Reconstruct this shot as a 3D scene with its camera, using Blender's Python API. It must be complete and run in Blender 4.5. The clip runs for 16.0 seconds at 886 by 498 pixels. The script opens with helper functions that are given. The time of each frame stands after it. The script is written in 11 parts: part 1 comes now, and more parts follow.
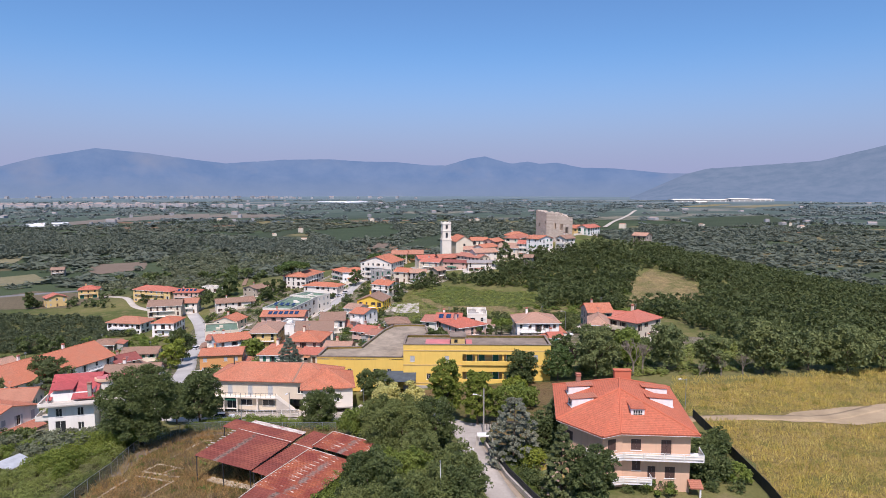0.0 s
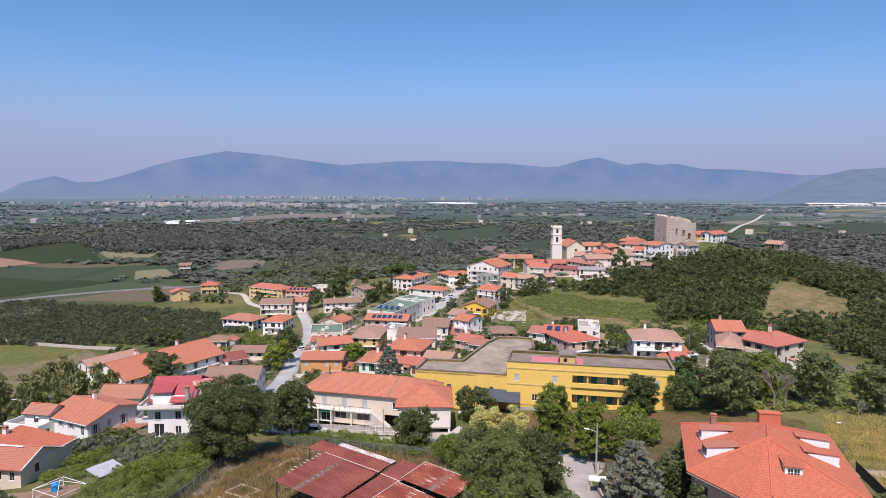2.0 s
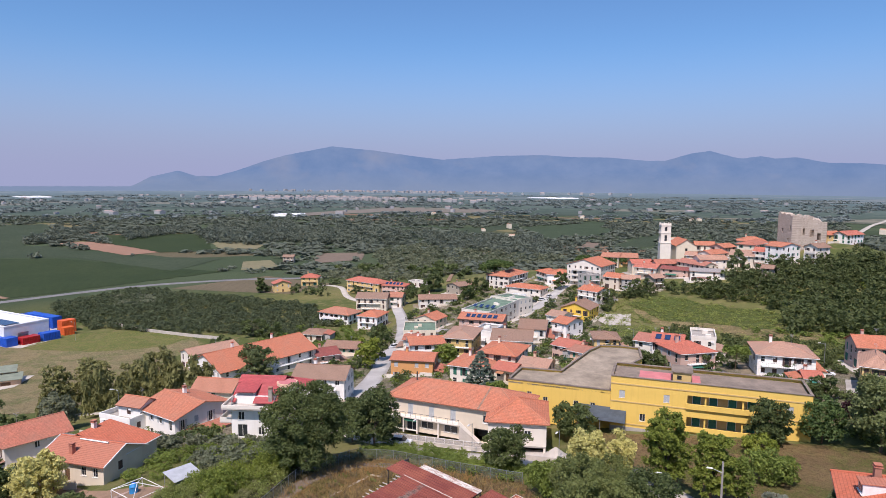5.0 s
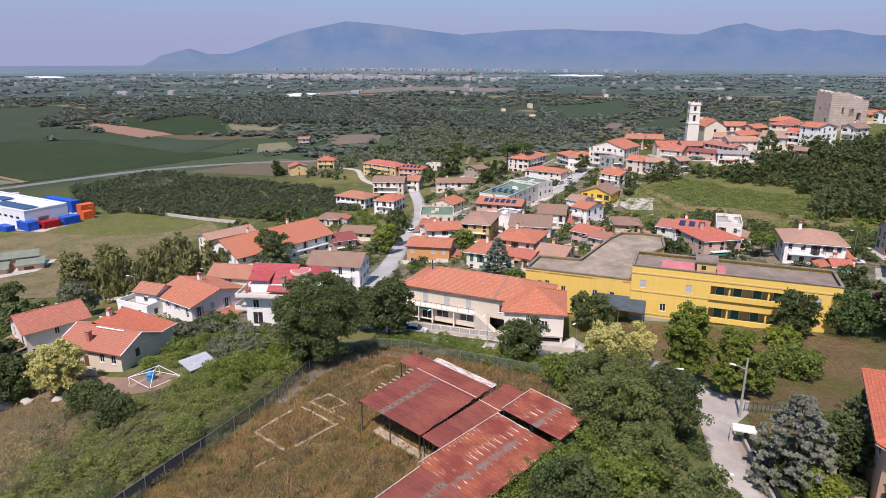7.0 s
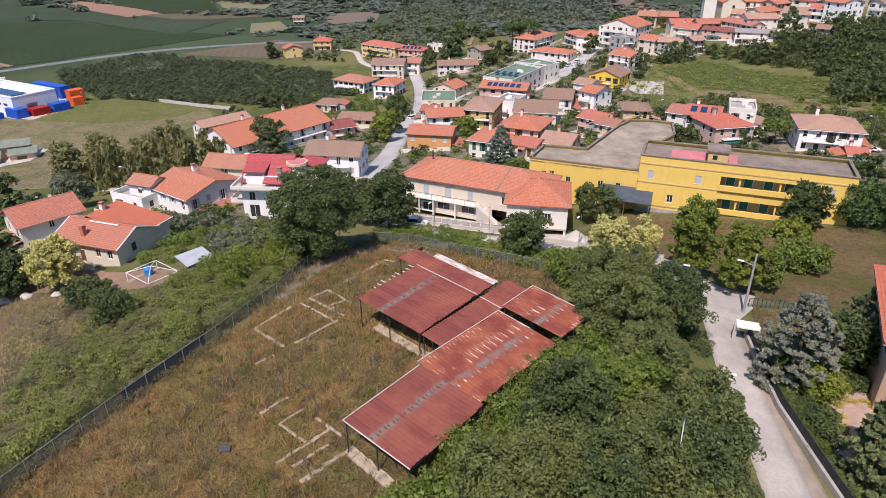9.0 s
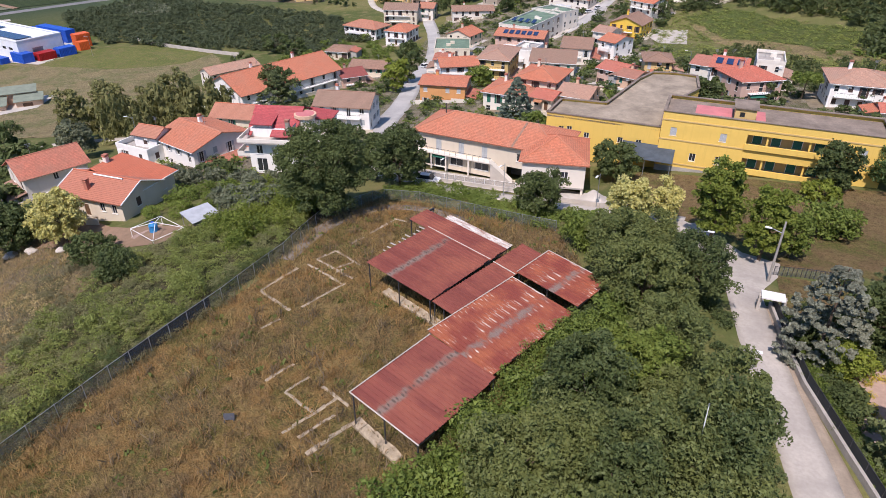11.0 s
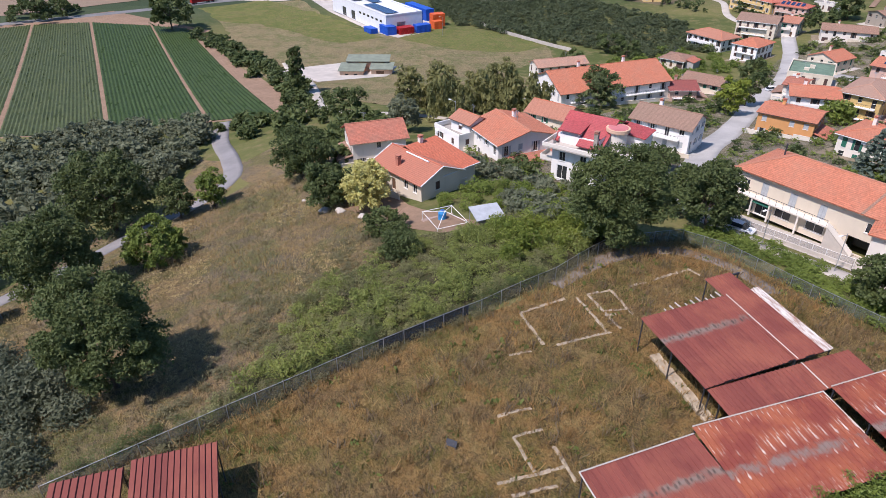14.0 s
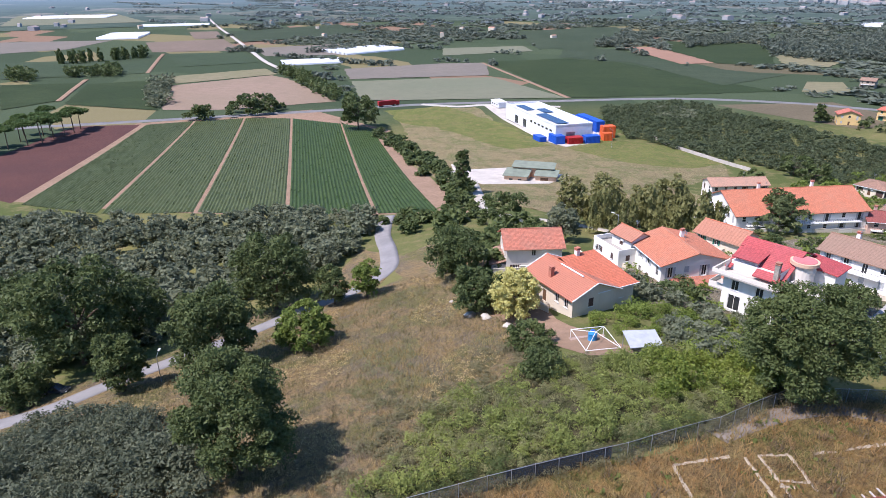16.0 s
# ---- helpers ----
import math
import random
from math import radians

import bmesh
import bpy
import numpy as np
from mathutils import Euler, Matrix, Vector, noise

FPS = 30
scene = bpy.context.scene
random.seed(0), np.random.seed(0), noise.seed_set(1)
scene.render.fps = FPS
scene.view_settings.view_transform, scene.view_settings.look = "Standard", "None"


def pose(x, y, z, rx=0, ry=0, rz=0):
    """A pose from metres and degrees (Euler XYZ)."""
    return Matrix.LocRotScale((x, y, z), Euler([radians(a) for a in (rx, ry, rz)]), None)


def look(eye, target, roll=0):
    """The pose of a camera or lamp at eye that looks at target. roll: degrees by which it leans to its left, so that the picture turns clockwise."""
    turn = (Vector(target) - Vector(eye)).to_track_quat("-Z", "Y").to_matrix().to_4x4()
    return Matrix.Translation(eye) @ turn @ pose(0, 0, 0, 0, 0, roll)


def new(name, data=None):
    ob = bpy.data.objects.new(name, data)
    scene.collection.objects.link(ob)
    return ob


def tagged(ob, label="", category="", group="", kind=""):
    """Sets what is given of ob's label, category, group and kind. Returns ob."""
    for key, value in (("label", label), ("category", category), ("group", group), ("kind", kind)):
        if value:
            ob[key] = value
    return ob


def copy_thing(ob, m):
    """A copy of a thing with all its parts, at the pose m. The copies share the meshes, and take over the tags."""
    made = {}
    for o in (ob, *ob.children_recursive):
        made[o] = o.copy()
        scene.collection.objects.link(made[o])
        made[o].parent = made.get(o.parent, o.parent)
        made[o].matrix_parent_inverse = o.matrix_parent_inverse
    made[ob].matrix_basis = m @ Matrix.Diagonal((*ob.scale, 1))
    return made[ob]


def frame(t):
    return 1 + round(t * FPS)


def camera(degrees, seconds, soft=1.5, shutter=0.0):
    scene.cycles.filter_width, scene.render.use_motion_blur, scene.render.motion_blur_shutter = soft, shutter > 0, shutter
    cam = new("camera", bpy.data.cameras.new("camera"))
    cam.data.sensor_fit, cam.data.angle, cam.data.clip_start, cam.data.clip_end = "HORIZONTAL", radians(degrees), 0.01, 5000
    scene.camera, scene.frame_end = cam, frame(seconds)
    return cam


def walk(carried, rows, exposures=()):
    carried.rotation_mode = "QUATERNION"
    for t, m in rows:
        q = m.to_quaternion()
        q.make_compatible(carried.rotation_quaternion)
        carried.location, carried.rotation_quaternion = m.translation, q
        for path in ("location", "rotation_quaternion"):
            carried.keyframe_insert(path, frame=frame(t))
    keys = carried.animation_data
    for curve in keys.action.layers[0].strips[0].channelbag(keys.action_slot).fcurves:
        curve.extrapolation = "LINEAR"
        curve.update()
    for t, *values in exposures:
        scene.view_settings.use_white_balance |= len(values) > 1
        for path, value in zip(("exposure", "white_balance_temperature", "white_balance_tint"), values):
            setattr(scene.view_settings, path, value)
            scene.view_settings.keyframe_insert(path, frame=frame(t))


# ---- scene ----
cam = camera(68.777, 16.0, 0.65)
walk(cam, [
    (0.0, look((0.00, 0.00, 64.00), (0.02, 99.51, 54.16), 0.05)),
    (0.5, look((0.19, 3.96, 64.00), (-6.81, 103.23, 54.23), 0.12)),
    (1.0, look((0.16, 7.15, 64.10), (-11.16, 106.03, 54.37), 0.21)),
    (1.5, look((0.11, 10.10, 64.15), (-14.00, 108.63, 54.46), 0.22)),
    (2.0, look((-0.03, 12.35, 64.28), (-16.76, 110.46, 54.61), 0.27)),
    (2.5, look((-0.26, 14.42, 64.35), (-19.67, 112.03, 54.61), 0.27)),
    (3.0, look((-0.49, 16.51, 64.36), (-22.63, 113.54, 54.59), 0.33)),
    (3.5, look((-0.78, 18.34, 64.40), (-25.59, 114.72, 54.60), 0.36)),
    (3.7, look((-0.91, 19.07, 64.43), (-26.78, 115.16, 54.59), 0.37)),
    (4.8, look((-1.69, 22.97, 64.17), (-32.43, 117.60, 54.15), 0.32)),
    (5.8, look((-2.40, 26.52, 63.93), (-35.56, 118.87, 44.63), 0.28)),
    (6.0, look((-2.53, 26.97, 63.94), (-35.56, 118.52, 40.96), 0.21)),
    (6.5, look((-2.87, 28.41, 64.25), (-35.76, 118.75, 36.73), 0.08)),
    (7.0, look((-3.13, 29.48, 64.10), (-36.06, 119.52, 35.65), 0.03)),
    (7.5, look((-3.37, 30.40, 64.08), (-35.75, 118.60, 29.84), -0.06)),
    (8.0, look((-3.57, 31.35, 64.17), (-35.47, 117.80, 25.32), -0.19)),
    (8.5, look((-3.84, 32.20, 64.06), (-35.67, 118.30, 24.38), -0.18)),
    (9.0, look((-4.02, 32.93, 63.97), (-35.15, 116.74, 19.17), -0.26)),
    (9.2, look((-4.10, 33.25, 63.95), (-34.84, 115.84, 16.69), -0.32)),
    (9.6, look((-4.38, 33.93, 63.93), (-34.52, 114.55, 13.02), -0.27)),
    (10.7, look((-5.15, 35.79, 63.85), (-35.71, 115.82, 12.27), -0.15)),
    (11.3, look((-5.57, 36.80, 63.81), (-39.93, 115.25, 12.19), -0.08)),
    (11.5, look((-5.74, 37.43, 63.81), (-43.42, 114.29, 12.10), -0.18)),
    (12.0, look((-6.37, 39.02, 63.72), (-51.39, 111.76, 11.93), -0.26)),
    (12.5, look((-7.08, 40.29, 63.88), (-58.43, 108.59, 11.96), -0.30)),
    (13.0, look((-7.87, 41.52, 63.85), (-64.79, 105.21, 11.85), -0.35)),
    (13.5, look((-8.71, 42.38, 63.91), (-70.15, 101.70, 11.89), -0.33)),
    (14.0, look((-9.48, 43.11, 63.92), (-75.08, 97.78, 11.88), -0.30)),
    (14.5, look((-10.43, 44.10, 64.03), (-80.82, 94.92, 14.41), -0.39)),
    (15.0, look((-11.21, 44.81, 63.82), (-89.03, 93.76, 24.48), -0.34)),
    (15.5, look((-11.95, 45.41, 63.61), (-92.79, 90.18, 25.40), -0.40)),
    (16.0, look((-12.80, 45.96, 63.46), (-96.61, 84.95, 25.31), -0.55)),
], [(0.0, 0.03, 6400, 24.0), (7.0, 0.04, 6500, 24.0), (9.2, 0.05, 6500, 24.0), (12.5, 0.03, 6280, 24.0), (14.5, 0.14, 6150, 24.0), (16.0, 0.42, 6000, 24.0)])

# ---- world and sun ----
SUN_EL, SUN_ROT = radians(57), radians(180)
world = bpy.data.worlds.new("world")
scene.world = world
world.use_nodes = True
_n = world.node_tree.nodes
_sky = _n.new("ShaderNodeTexSky")
_sky.sky_type = "NISHITA"
_sky.sun_disc = False
_sky.sun_elevation, _sky.sun_rotation = SUN_EL, SUN_ROT
_sky.altitude, _sky.air_density, _sky.dust_density, _sky.ozone_density = 900, 1.0, 2.5, 5.0
_n["Background"].inputs[1].default_value = 0.125
# the sky pales into summer haze towards the horizon
_co = _n.new("ShaderNodeTexCoord")
_up = _n.new("ShaderNodeSeparateXYZ")
_ramp = _n.new("ShaderNodeValToRGB")
_ramp.color_ramp.interpolation = "EASE"
_ramp.color_ramp.elements[0].position, _ramp.color_ramp.elements[0].color = 0.0, (0.96, 0.96, 0.96, 1)
_ramp.color_ramp.elements[1].position, _ramp.color_ramp.elements[1].color = 0.21, (0, 0, 0, 1)
_tint = _n.new("ShaderNodeMix")
_tint.data_type, _tint.blend_type = "RGBA", "MULTIPLY"
_tint.inputs[0].default_value = 1.0
_tint.inputs[7].default_value = (0.72, 1.02, 1.12, 1)
_haze = _n.new("ShaderNodeMix")
_haze.data_type = "RGBA"
_haze.inputs[7].default_value = (2.66, 3.08, 4.5, 1)
for _a, _b in ((_sky.outputs[0], _tint.inputs[6]), (_co.outputs["Generated"], _up.inputs[0]), (_up.outputs[2], _ramp.inputs[0]), (_ramp.outputs[0], _haze.inputs[0]),
               (_tint.outputs[2], _haze.inputs[6]), (_haze.outputs[2], _n["Background"].inputs[0])):
    world.node_tree.links.new(_a, _b)
to_sun = Vector((math.sin(SUN_ROT) * math.cos(SUN_EL), math.cos(SUN_ROT) * math.cos(SUN_EL), math.sin(SUN_EL)))
sun = new("sun", bpy.data.lights.new("sun", "SUN"))
sun.data.energy, sun.data.angle, sun.data.color = 5.0, radians(0.53), (1.0, 0.94, 0.85)
sun.matrix_world = look(to_sun * 300, (0, 0, 0))

# ---- materials ----
MATS = {}


class Nodes:
    """A small writer of node materials."""

    def __init__(self, name):
        self.m = bpy.data.materials.new(name)
        self.m.use_nodes = True
        self.t = self.m.node_tree
        self.b = self.t.nodes["Principled BSDF"]
        MATS[name] = self.m

    def add(self, kind, ins=()):
        n = self.t.nodes.new("ShaderNode" + kind)
        for k, v in dict(ins).items():
            self.plug(n.inputs[k], v)
        return n

    def plug(self, socket, v):
        if isinstance(v, bpy.types.Node):
            v = v.outputs[0]
        if isinstance(v, bpy.types.NodeSocket):
            self.t.links.new(v, socket)
        else:
            socket.default_value = v

    def coord(self, kind="Object"):
        return self.add("TexCoord").outputs[kind]

    def noise(self, scale, detail=4.0, rough=0.6, vec=None):
        return self.add("TexNoise", {"Scale": scale, "Detail": detail, "Roughness": rough,
                                     "Vector": vec or self.coord()}).outputs[0]

    def math(self, op, a, b=0.0, clamp=False):
        n = self.add("Math", {0: a, 1: b})
        n.operation, n.use_clamp = op, clamp
        return n.outputs[0]

    def span(self, v, lo, hi, a=0.0, b=1.0):
        return self.add("MapRange", {0: v, 1: lo, 2: hi, 3: a, 4: b}).outputs[0]

    def mix(self, fac, a, b, blend="MIX"):
        n = self.add("Mix")
        n.data_type, n.blend_type = "RGBA", blend
        self.plug(n.inputs[0], fac)
        self.plug(n.inputs[6], a)
        self.plug(n.inputs[7], b)
        return n.outputs[2]

    def bump(self, height, strength=0.4, dist=0.05):
        return self.add("Bump", {"Height": height, "Strength": strength, "Distance": dist}).outputs[0]

    def done(self, color, rough=0.8, normal=None, metal=0.0, spec=0.3):
        self.plug(self.b.inputs["Base Color"], color)
        self.plug(self.b.inputs["Roughness"], rough)
        self.plug(self.b.inputs["Metallic"], metal)
        self.plug(self.b.inputs["Specular IOR Level"], spec)
        if normal is not None:
            self.plug(self.b.inputs["Normal"], normal)
        return self.m


def c4(c):
    return (*c, 1.0)


def dim(c, k):
    return tuple(min(1.0, v * k) for v in c)


def plain(name, c, rough=0.7, vary=0.25, scale=1.5, grain=18.0, bump=0.15, metal=0.0, spec=0.3):
    """A surface with stains at two scales and fine relief."""
    k = Nodes(name)
    a, b = k.noise(scale), k.noise(grain, 3.0)
    col = k.mix(k.span(a, 0.3, 0.7), c4(dim(c, 1 - vary)), c4(dim(c, 1 + vary * 0.5)))
    col = k.mix(k.span(b, 0.35, 0.7, 0.0, 0.35), col, c4(dim(c, 1 - 1.4 * vary)))
    return k.done(col, rough, k.bump(b, bump, 0.02), metal, spec)


def plaster(name, c):
    """Painted render with streaks of dirt that run down the wall."""
    k = Nodes(name)
    co = k.coord()
    streak = k.noise(1.0, 3.0, 0.6, k.add("Mapping", {0: co, 3: (1.6, 1.6, 0.16)}).outputs[0])
    blot, fine = k.noise(0.35), k.noise(9.0, 3.0)
    rnd = k.add("ObjectInfo").outputs["Random"]
    base = k.mix(k.span(rnd, 0, 1, 0.0, 0.5), c4(c), c4(dim(c, 0.88)))
    col = k.mix(k.span(streak, 0.52, 0.8, 0.0, 0.24), base, c4((c[0] * 0.55, c[1] * 0.52, c[2] * 0.47)))
    col = k.mix(k.span(blot, 0.4, 0.7, 0.0, 0.3), col, c4(dim(c, 0.75)))
    return k.done(col, 0.88, k.bump(fine, 0.2, 0.02), 0.0, 0.2)


def tiles(name, c, old, w=0.24, h=0.36, age=0.5):
    """Clay roof tiles in courses; the UV map runs in metres along the eaves and up the slope."""
    k = Nodes(name)
    uv = k.add("SeparateXYZ", {0: k.coord("UV")})
    u, v = k.math("DIVIDE", uv.outputs[0], w), k.math("DIVIDE", uv.outputs[1], h)
    cell = k.add("CombineXYZ", {0: k.math("FLOOR", u), 1: k.math("FLOOR", v), 2: 0.0})
    each = k.add("TexWhiteNoise", {"Vector": cell}).outputs[0]
    roll = k.math("ABSOLUTE", k.math("SINE", k.math("MULTIPLY", u, math.pi)))
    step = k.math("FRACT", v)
    blot, lichen = k.noise(0.30, 5.0), k.noise(2.2, 5.0)
    rnd = k.add("ObjectInfo").outputs["Random"]
    col = k.mix(each, c4(dim(c, 0.78)), c4(dim(c, 1.12)))
    col = k.mix(k.span(rnd, 0, 1, 0.0, 0.42), col, c4(old))
    col = k.mix(k.span(rnd, 0.82, 0.84, 0.0, 0.35), col, (0.30, 0.20, 0.15, 1))
    col = k.mix(k.span(blot, 0.42, 0.72, 0.0, age), col, c4(old))
    col = k.mix(k.span(lichen, 0.58, 0.75, 0.0, age), col, c4((0.16, 0.13, 0.10)))
    # each course darkens towards its upper edge
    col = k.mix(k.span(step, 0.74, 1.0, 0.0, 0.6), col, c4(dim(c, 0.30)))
    hgt = k.math("ADD", k.math("MULTIPLY", roll, 0.7), k.math("SUBTRACT", 1.0, step))
    return k.done(col, 0.85, k.bump(hgt, 0.8, 0.05), 0.0, 0.2)


def leaf(name, dark, light, rough=0.6):
    dark, light = dim(dark, 1.12), dim(light, 1.12)
    k = Nodes(name)
    isl = k.add("NewGeometry").outputs["Random Per Island"]
    rnd = k.add("ObjectInfo").outputs["Random"]
    big = k.noise(0.45, 3.0, 0.6, k.add("NewGeometry").outputs["Position"])
    col = k.mix(isl, c4(dark), c4(light))
    col = k.mix(k.span(big, 0.50, 0.72, 0.0, 0.75), col, c4(dim(dark, 0.9)))
    wide = k.noise(0.11, 2.0, 0.5, k.add("NewGeometry").outputs["Position"])
    col = k.mix(k.span(wide, 0.45, 0.68, 0.0, 0.35), col, c4((light[0] * 1.08, light[1] * 1.0, light[2] * 0.85)))
    col = k.mix(k.span(rnd, 0, 1, 0.0, 0.32), col, c4((light[0] * 0.98, light[1] * 0.95, light[2] * 0.8)))
    k.done(col, rough, None, 0.0, 0.25)
    k.b.inputs["Subsurface Weight"].default_value = 0.0
    tr = k.add("BsdfTranslucent", {0: k.mix(0.5, col, c4(light))})
    mx = k.add("MixShader", {0: 0.34, 1: k.b, 2: tr})
    k.t.links.new(mx.outputs[0], k.t.nodes["Material Output"].inputs[0])
    return k.m


WALLS = dict(cream=(0.70, 0.61, 0.48), offwhite=(0.77, 0.71, 0.62), white=(0.85, 0.82, 0.77), yellow=(0.70, 0.50, 0.22),
             brightyellow=(0.75, 0.50, 0.08), pink=(0.62, 0.42, 0.34), orange=(0.66, 0.33, 0.13), ochre=(0.60, 0.42, 0.17),
             peachwall=(0.68, 0.46, 0.32), greyrender=(0.42, 0.40, 0.37), stone=(0.40, 0.34, 0.27), salmon=(0.68, 0.44, 0.30),
             schoolyellow=(0.78, 0.53, 0.13))
for _k, _c in WALLS.items():
    plaster("plaster_" + _k, _c)
TILES = dict(orange=((0.54, 0.180, 0.100), (0.44, 0.215, 0.14), 0.5), red=((0.52, 0.150, 0.098), (0.43, 0.20, 0.15), 0.4),
             brown=((0.34, 0.20, 0.14), (0.26, 0.18, 0.13), 0.6), peach=((0.50, 0.275, 0.19), (0.37, 0.25, 0.185), 0.7),
             darkred=((0.30, 0.09, 0.075), (0.22, 0.10, 0.09), 0.4), redtile=((0.48, 0.17, 0.11), (0.34, 0.17, 0.12), 0.6),
             greytile=((0.36, 0.33, 0.32), (0.25, 0.23, 0.22), 0.5), coral=((0.53, 0.142, 0.076), (0.49, 0.185, 0.115), 0.3),
             crimson=((0.47, 0.085, 0.085), (0.38, 0.12, 0.12), 0.4))
for _k, (_c, _o, _a) in TILES.items():
    tiles("tile_" + _k, _c, _o, age=_a)
plain("greenfelt", (0.16, 0.24, 0.17), 0.9, 0.35, 0.25)
plain("concrete", (0.40, 0.37, 0.33), 0.9, 0.3, 0.3, 6.0)
plain("bitumen", (0.27, 0.215, 0.17), 0.9, 0.4, 0.35, 3.0)
plain("pinkfelt", (0.58, 0.20, 0.20), 0.9, 0.2, 0.4)
plain("white_trim", (0.78, 0.77, 0.74), 0.7, 0.12, 2.0)
plain("wood_frame", (0.16, 0.09, 0.05), 0.6, 0.3, 4.0)
plain("green_shutter", (0.03, 0.16, 0.11), 0.6, 0.25, 3.0)
plain("brown_shutter", (0.10, 0.06, 0.05), 0.6, 0.25, 3.0)
plain("grey_shutter", (0.45, 0.47, 0.48), 0.6, 0.2, 3.0)
plain("iron", (0.10, 0.10, 0.11), 0.5, 0.25, 5.0, metal=0.6)
plain("galvanised", (0.42, 0.44, 0.45), 0.45, 0.25, 3.0, metal=0.7)
plain("asphalt", (0.44, 0.42, 0.39), 0.92, 0.25, 0.12, 3.0)
plain("road_asphalt", (0.20, 0.195, 0.19), 0.92, 0.25, 0.15, 4.0)
plain("awning_cloth", (0.45, 0.20, 0.10), 0.85, 0.25, 1.5)
plain("canopy_sheet", (0.42, 0.44, 0.46), 0.6, 0.2, 1.0)
plain("dark_asphalt", (0.16, 0.16, 0.165), 0.92, 0.25, 0.15, 4.0)
plain("pale_concrete", (0.52, 0.47, 0.41), 0.92, 0.22, 0.25, 4.0)
plain("verge_earth", (0.33, 0.265, 0.20), 0.95, 0.3, 0.4, 5.0, 0.4)
plain("lane_concrete", (0.45, 0.405, 0.355), 0.92, 0.28, 0.22, 3.0, 0.3)
plain("path_asphalt", (0.27, 0.255, 0.245), 0.92, 0.22, 0.2, 3.0)
plain("gravel", (0.50, 0.45, 0.38), 0.95, 0.25, 0.2, 8.0, 0.4)
plain("stone_wall", (0.42, 0.38, 0.32), 0.95, 0.45, 1.2, 7.0, 0.6)
plain("bark", (0.14, 0.10, 0.07), 0.95, 0.4, 3.0, 14.0, 0.7)
plain("bare_bark", (0.27, 0.225, 0.18), 0.95, 0.3, 3.0, 14.0, 0.5)
plain("blue_paint", (0.02, 0.10, 0.50), 0.45, 0.2, 1.0)
plain("blue_barrel", (0.03, 0.25, 0.55), 0.4, 0.15, 1.0)
plain("orange_paint", (0.72, 0.13, 0.03), 0.5, 0.2, 1.0)
plain("red_paint", (0.40, 0.02, 0.02), 0.4, 0.2, 1.0)
plain("car_white", (0.75, 0.75, 0.75), 0.25, 0.05, 1.0, bump=0.0, spec=0.6)
plain("car_dark", (0.05, 0.055, 0.06), 0.25, 0.1, 1.0, bump=0.0, spec=0.6)
plain("rubber", (0.03, 0.03, 0.03), 0.8, 0.2, 4.0)
plain("white_metal", (0.74, 0.75, 0.76), 0.5, 0.1, 0.5)
plain("solar_cell", (0.025, 0.05, 0.12), 0.15, 0.3, 2.0, bump=0.0, spec=0.7)


def _glass():
    k = Nodes("glass")
    a = k.noise(0.8, 2.0)
    return k.done(k.mix(a, (0.012, 0.014, 0.016, 1), (0.05, 0.055, 0.06, 1)), 0.08, None, 0.0, 0.6)


_glass()
leaf("leaf_oak", (0.032, 0.052, 0.018), (0.128, 0.162, 0.058))
leaf("leaf_green", (0.050, 0.084, 0.016), (0.195, 0.250, 0.055))
leaf("leaf_walnut", (0.065, 0.100, 0.016), (0.220, 0.265, 0.050))
leaf("leaf_lime", (0.100, 0.140, 0.020), (0.260, 0.300, 0.050))
leaf("leaf_blossom", (0.340, 0.325, 0.105), (0.600, 0.560, 0.225))
leaf("leaf_olive", (0.074, 0.090, 0.050), (0.198, 0.218, 0.140))
leaf("leaf_dark_olive", (0.050, 0.062, 0.036), (0.140, 0.158, 0.100))
leaf("leaf_spruce", (0.105, 0.115, 0.085), (0.330, 0.345, 0.265))
leaf("leaf_fir", (0.060, 0.084, 0.036), (0.195, 0.230, 0.105))
leaf("leaf_bluefir", (0.070, 0.102, 0.080), (0.225, 0.280, 0.225))
leaf("leaf_elm", (0.060, 0.085, 0.032), (0.195, 0.228, 0.090))
leaf("leaf_pine", (0.027, 0.056, 0.015), (0.128, 0.188, 0.060))
leaf("leaf_purple", (0.031, 0.015, 0.019), (0.105, 0.045, 0.053))
leaf("leaf_dry", (0.121, 0.099, 0.055), (0.264, 0.220, 0.121))
leaf("leaf_wood", (0.042, 0.066, 0.018), (0.155, 0.195, 0.055))
leaf("grass_green", (0.07, 0.10, 0.025), (0.19, 0.23, 0.07), 0.8)
leaf("grass_yellow", (0.28, 0.23, 0.055), (0.52, 0.43, 0.125), 0.8)


